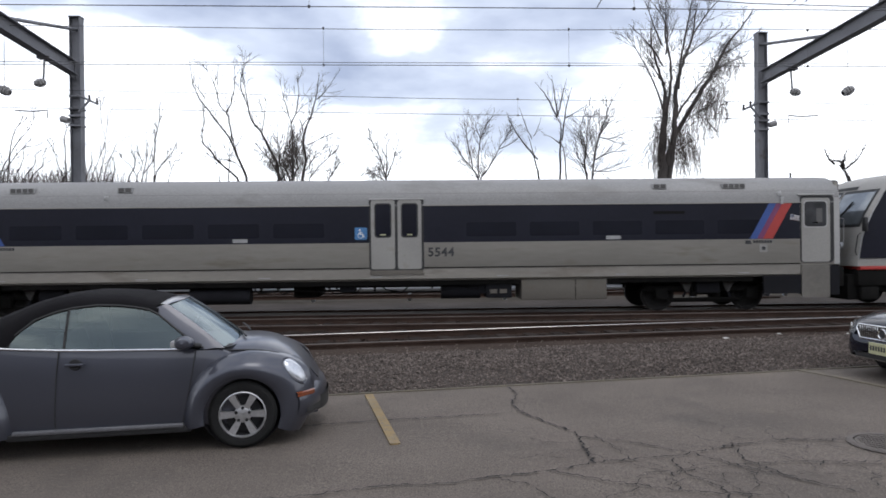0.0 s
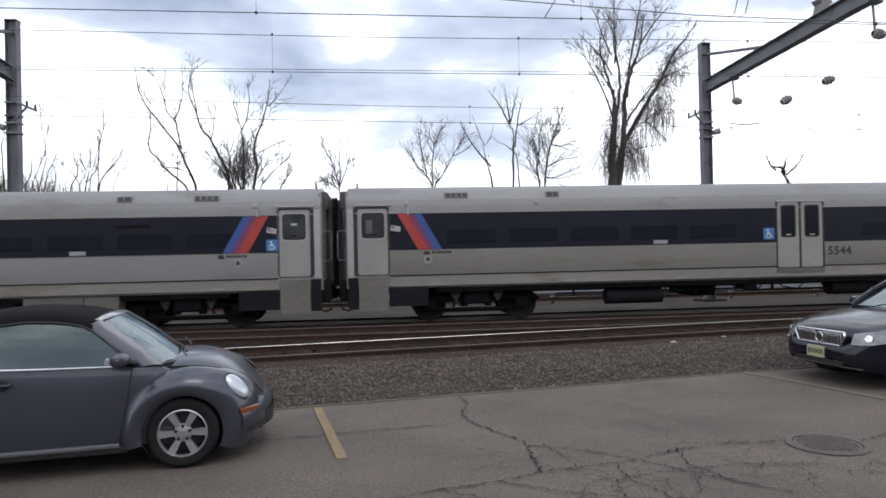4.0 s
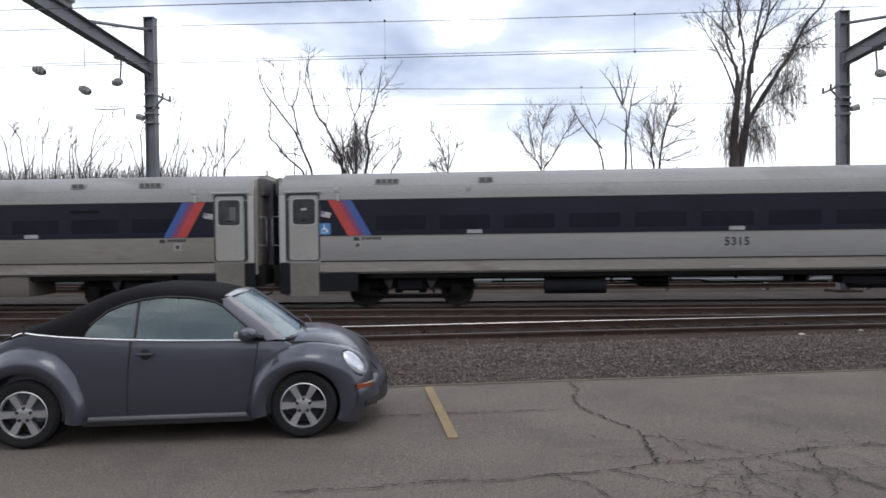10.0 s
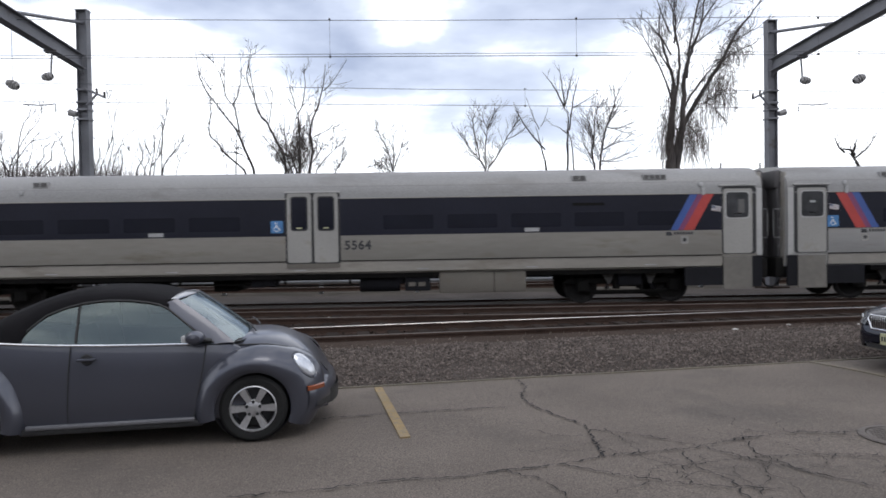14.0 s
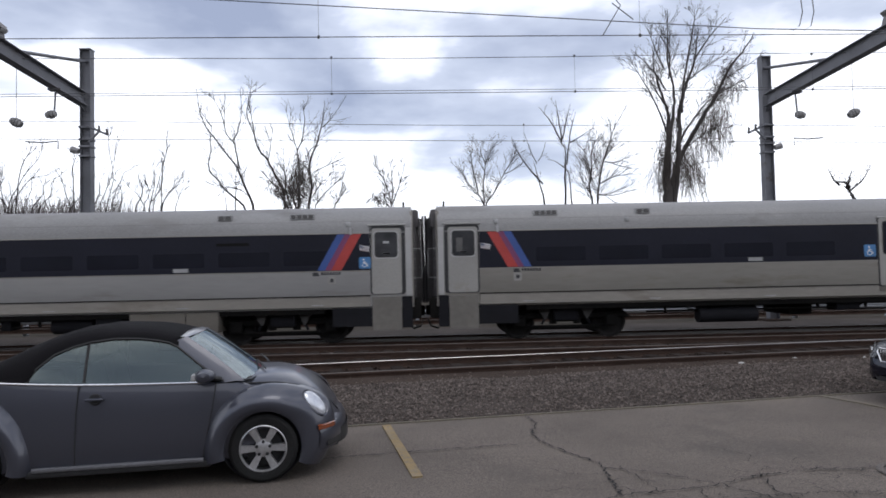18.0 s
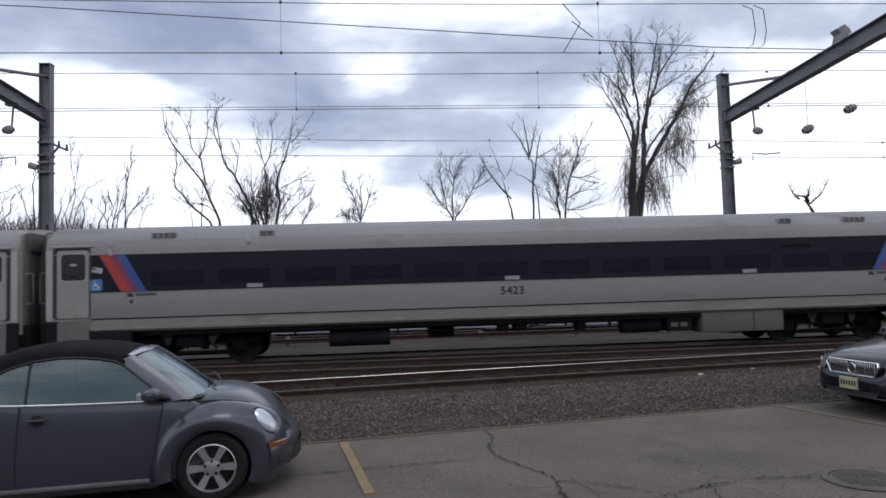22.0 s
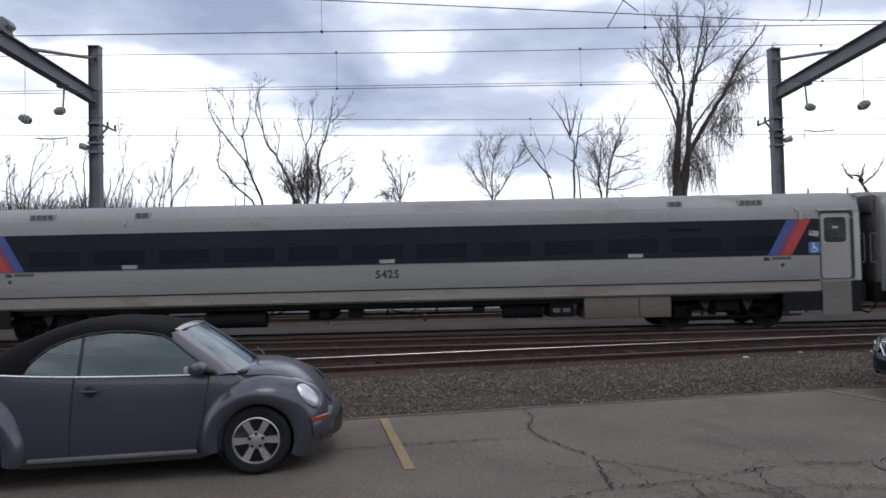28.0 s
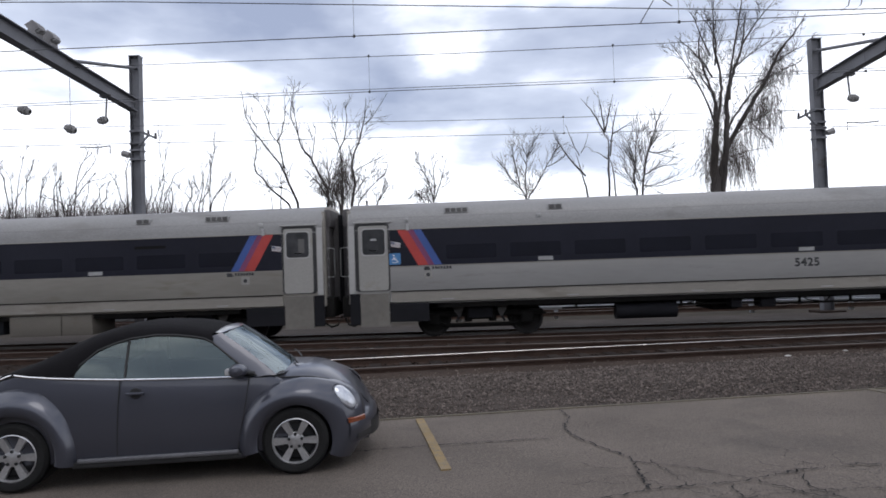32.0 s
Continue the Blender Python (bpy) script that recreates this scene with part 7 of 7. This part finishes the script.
def saloon(m):
    """A dark saloon: x = 0 at its nose, -x towards its tail."""
    c = thing("saloon_car", "glossy black saloon car with a bright slatted grille, parked on asphalt", "car", m)
    stations = [(0.115, 0.34, 0.37, 0.48, 0.49), (0.095, 0.50, 0.32, 0.505, 0.515), (0.05, 0.61, 0.28, 0.53, 0.56), (-0.01, 0.67, 0.25, 0.61, 0.65), (-0.07, 0.73, 0.235, 0.685, 0.735), (-0.16, 0.80, 0.22, 0.735, 0.785), (-0.30, 0.865, 0.21, 0.775, 0.83), (-0.55, 0.900, 0.20, 0.81, 0.872), (-0.95, 0.915, 0.20, 0.875, 0.930), (-1.35, 0.915, 0.20, 0.93, 0.975),
                (-1.8, 0.915, 0.20, 0.955, 0.97), (-3.2, 0.91, 0.20, 0.98, 0.99), (-3.9, 0.90, 0.21, 0.985, 1.02), (-4.4, 0.86, 0.24, 0.965, 1.00), (-4.70, 0.78, 0.28, 0.90, 0.93), (-4.80, 0.62, 0.34, 0.74, 0.76)]
    rows = []
    for x, w, zb, zs, zc in stations:
        rows.append(both([(x, -w * 0.93, zb), (x, -w * 0.985, zb + 0.06), (x, -w, zb + 0.35 * (zs - zb)), (x, -w * 0.995, zb + 0.7 * (zs - zb)), (x, -w * 0.965, zs - 0.03), (x, -w * 0.90, zs + 0.1 * (zc - zs)), (x, -w * 0.6, zs + 0.65 * (zc - zs)), (x, -w * 0.3, zs + 0.93 * (zc - zs)), (x, 0, zc)]))
    part("body", loft(rows, caps=True), CAR_BLACK, c, "glossy black bodywork")
    for s in (-1, 1):
        seam(c, [(-0.14, s * 0.70, 0.735), (-0.5, s * 0.74, 0.842), (-0.95, s * 0.76, 0.905), (-1.33, s * 0.76, 0.958)], 0.006)
    rows = []
    for x, w, z in ((-1.28, 0.80, 0.96), (-1.75, 0.72, 1.26), (-2.05, 0.665, 1.40), (-2.6, 0.65, 1.45), (-3.1, 0.65, 1.43), (-3.5, 0.68, 1.31), (-4.05, 0.74, 1.01)):
        base = 0.955
        rows.append(both([(x, -0.80 if x > -3.9 else -w, base), (x, -(0.80 * 0.45 + w * 0.55), base + (z - base) * 0.55), (x, -w, base + (z - base) * 0.88), (x, -w * 0.85, base + (z - base) * 0.97), (x, 0, z)]))
    shell = part("cabin_glass", loft(rows), WINDSCREEN, c, "tinted glass round the cabin")
    shell.visible_shadow = False
    part("roof_panel", loft([both([(x, -w * 1.01, z - 0.05), (x, -w * 0.86, z - 0.008), (x, 0, z + 0.008)]) for x, w, z in ((-1.98, 0.68, 1.385), (-2.3, 0.66, 1.435), (-2.6, 0.655, 1.45), (-3.1, 0.655, 1.432), (-3.45, 0.68, 1.335))]), CAR_BLACK, c)
    for s in (-1, 1):
        part("front_pillar", pipe([(-1.26, s * 0.815, 0.95), (-1.6, s * 0.765, 1.17), (-1.98, s * 0.69, 1.375)], 0.035, 8), CAR_BLACK, c)
        part("door_pillar", pipe([(-2.55, s * 0.815, 0.96), (-2.6, s * 0.68, 1.40)], 0.045, 8), CAR_BLACK, c)
        part("rear_pillar", pipe([(-3.98, s * 0.80, 1.0), (-3.45, s * 0.69, 1.33)], 0.06, 8), CAR_BLACK, c)
        part("mirror", box(-1.62, -1.46, s * 0.99 - 0.10, s * 0.99 + 0.10, 0.93, 1.07, 0.05), CAR_BLACK, c)
        seam(c, [(-1.45, s * 0.905, 0.93), (-1.42, s * 0.922, 0.6), (-1.40, s * 0.91, 0.26)])
        seam(c, [(-2.60, s * 0.905, 0.95), (-2.58, s * 0.922, 0.6), (-2.58, s * 0.91, 0.26)])
        for x in (-0.95, -3.68):
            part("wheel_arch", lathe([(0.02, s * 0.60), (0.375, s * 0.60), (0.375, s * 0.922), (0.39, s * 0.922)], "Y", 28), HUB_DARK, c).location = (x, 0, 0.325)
            road_wheel(c, x, s * 0.918, 0.325, 0.325, 0.215, s, 7)
        # a wrapped clear headlamp
        lamp = part("headlamp", loft([[(0.045, s * 0.520, 0.575), (-0.030, s * 0.505, 0.715)], [(0.005, s * 0.640, 0.575), (-0.075, s * 0.615, 0.738)], [(-0.085, s * 0.765, 0.590), (-0.155, s * 0.735, 0.762)],
                                     [(-0.165, s * 0.835, 0.612), (-0.225, s * 0.800, 0.785)], [(-0.255, s * 0.882, 0.660), (-0.305, s * 0.855, 0.800)]]), LAMP_GREY, c, "clear wrapped headlamp")
        part("projector", lathe([(0.001, 0.012), (0.045, 0.008), (0.05, 0.0)], "Z", 18), CHROME, lamp).matrix_basis = Matrix.Translation((-0.060, s * 0.70, 0.665)) @ Vector((0.9, s * 0.4, 0.2)).to_track_quat("Z", "Y").to_matrix().to_4x4()
    back_plate = part("grille", plate_on([(-0.44, 0.675), (-0.37, 0.535), (0.37, 0.535), (0.44, 0.675), (0.42, 0.712), (-0.42, 0.712)], -0.02, 0.052), PLASTIC, c, "bright grille of upright slats")
    part("grille_surround", pipe([(0.058, -0.44, 0.68), (0.066, -0.37, 0.535), (0.066, 0.37, 0.535), (0.058, 0.44, 0.68), (0.044, 0.42, 0.715), (0.044, -0.42, 0.715), (0.058, -0.44, 0.68)], 0.017, 8), CHROME, back_plate)
    for k in range(21):
        y = -0.38 + 0.038 * k
        if abs(y) < 0.06:
            continue
        part("slat", box(0.050, 0.070, y - 0.010, y + 0.010, 0.54, 0.708, 0.003), CHROME, back_plate)
    part("badge", lathe([(0.050, 0.0), (0.058, 0.012), (0.072, 0.012), (0.078, 0.0)], "Z", 26), CHROME, back_plate, "round bright badge ring").matrix_basis = Matrix.Translation((0.064, 0, 0.622)) @ Matrix.Rotation(radians(90), 4, "Y")
    part("badge_field", lathe([(0.001, 0.006), (0.050, 0.004)], "Z", 20), LETTER, back_plate).matrix_basis = Matrix.Translation((0.064, 0, 0.622)) @ Matrix.Rotation(radians(90), 4, "Y")
    plate = part("number_plate", plate_on([(-0.15, 0.355), (0.15, 0.355), (0.15, 0.505), (-0.15, 0.505)], 0.10, 0.135), PLATE_YELLOW, c, "pale yellow plate with dark bars")
    for k in range(6):
        y = -0.115 + 0.046 * k
        part("plate_bar", plate_on([(y - 0.014, 0.40), (y + 0.014, 0.40), (y + 0.014, 0.465), (y - 0.014, 0.465)], 0.135, 0.138), LETTER, plate)
    part("lower_intake", plate_on([(-0.42, 0.285), (0.42, 0.285), (0.46, 0.345), (-0.46, 0.345)], 0.05, 0.10), PLASTIC, c)
    part("bumper_strip", pipe([(0.0, -0.66, 0.262), (0.085, -0.4, 0.272), (0.085, 0.4, 0.272), (0.0, 0.66, 0.262)], 0.008, 6), BOX_BEIGE, c)
    for y in (-0.30, 0.25):
        part("wiper", pipe([(-1.20, y, 0.985), (-1.33, y + 0.3, 1.02), (-1.40, y + 0.5, 1.06)], 0.010, 5), SEAL, c)
    part("cabin_floor", box(-4.0, -1.3, -0.75, 0.75, 0.3, 0.5), INTERIOR, c)
    part("dashboard", box(-1.75, -1.35, -0.74, 0.74, 0.7, 0.95, 0.05), INTERIOR, c)
    for y in (-0.37, 0.37):
        part("front_seat", box(-2.75, -2.55, y - 0.25, y + 0.25, 0.5, 1.22, 0.07), SEAT, c)
    part("rear_seat", box(-3.75, -3.45, -0.65, 0.65, 0.5, 1.10, 0.07), SEAT, c)
    return c


saloon(Matrix.Translation((6.26, 8.72, 0.006)) @ Matrix.Rotation(radians(180 + 6.5), 4, "Z"))

# a plain unseen wall, added behind the camera, closes the lot and darkens reflections
wall_bm = box(-60, 60, -18.4, -18, 0, 7.5)
solid("added_wall_behind", wall_bm, material("plain_render", (0.20, 0.185, 0.17), 0.9, coarse=(0.5, 0.2), bump=0.2), "plain brown wall added unseen across the car park to darken reflections", kind="structure", smooth=False)


# ---------------------------------------------------------------- what moves
TRAVEL = [
    (0.0, 0.0), (0.5, 1.56), (1.0, 3.15), (1.5, 4.75), (2.0, 6.36), (2.5, 7.97), (3.0, 9.59), (3.5, 11.24), (4.5, 14.53), (5.5, 17.83), (6.0, 19.50), (6.5, 21.21), (7.0, 22.95), (7.5, 24.72),
    (8.0, 26.53), (8.5, 28.36), (9.0, 30.18), (9.5, 32.05), (10.0, 33.94), (10.5, 35.82), (11.0, 37.70), (11.5, 39.58), (12.0, 41.50), (12.5, 43.43), (13.0, 45.38), (13.5, 47.36), (14.5, 51.38),
    (15.5, 55.41), (16.0, 57.40), (16.5, 59.44), (17.0, 61.50), (17.5, 63.56), (18.0, 65.61), (18.5, 67.66), (19.0, 69.74), (19.5, 71.86), (20.0, 73.98), (20.5, 76.08), (21.0, 78.12),
    (21.5, 80.16), (22.0, 82.22), (22.5, 84.25), (23.0, 86.23), (23.5, 88.17), (24.0, 90.06), (24.5, 91.92), (25.0, 93.73), (25.5, 95.49), (26.5, 98.92), (27.5, 102.13), (28.0, 103.65),
    (28.5, 105.11), (29.0, 106.50), (29.5, 107.85), (30.0, 109.14), (30.5, 110.39), (31.0, 111.60), (31.5, 112.78), (32.0, 113.93),
]


def motions():
    """The train rolls to the right, gathers pace and slows again; every wheelset turns with it."""
    for k, car in enumerate([*coaches, loco]):
        x0 = car.location.x
        walk(car, [(t, pose(x0 + s, TRAIN_Y, RAIL_Z)) for t, s in TRAVEL])
        for w in [o for o in car.children if o.name.startswith("wheelset")]:
            p = w.location.copy()
            fine = []
            for (t0, s0), (t1, s1) in zip(TRAVEL, TRAVEL[1:]):
                n = max(1, math.ceil((s1 - s0) / 0.46 / radians(80)))
                fine += [(t0 + (t1 - t0) * i / n, s0 + (s1 - s0) * i / n) for i in range(n)]
            fine.append(TRAVEL[-1])
            walk(w, [(t, pose(p.x, p.y, p.z, 0, math.degrees(s / 0.46), 0)) for t, s in fine])


motions()
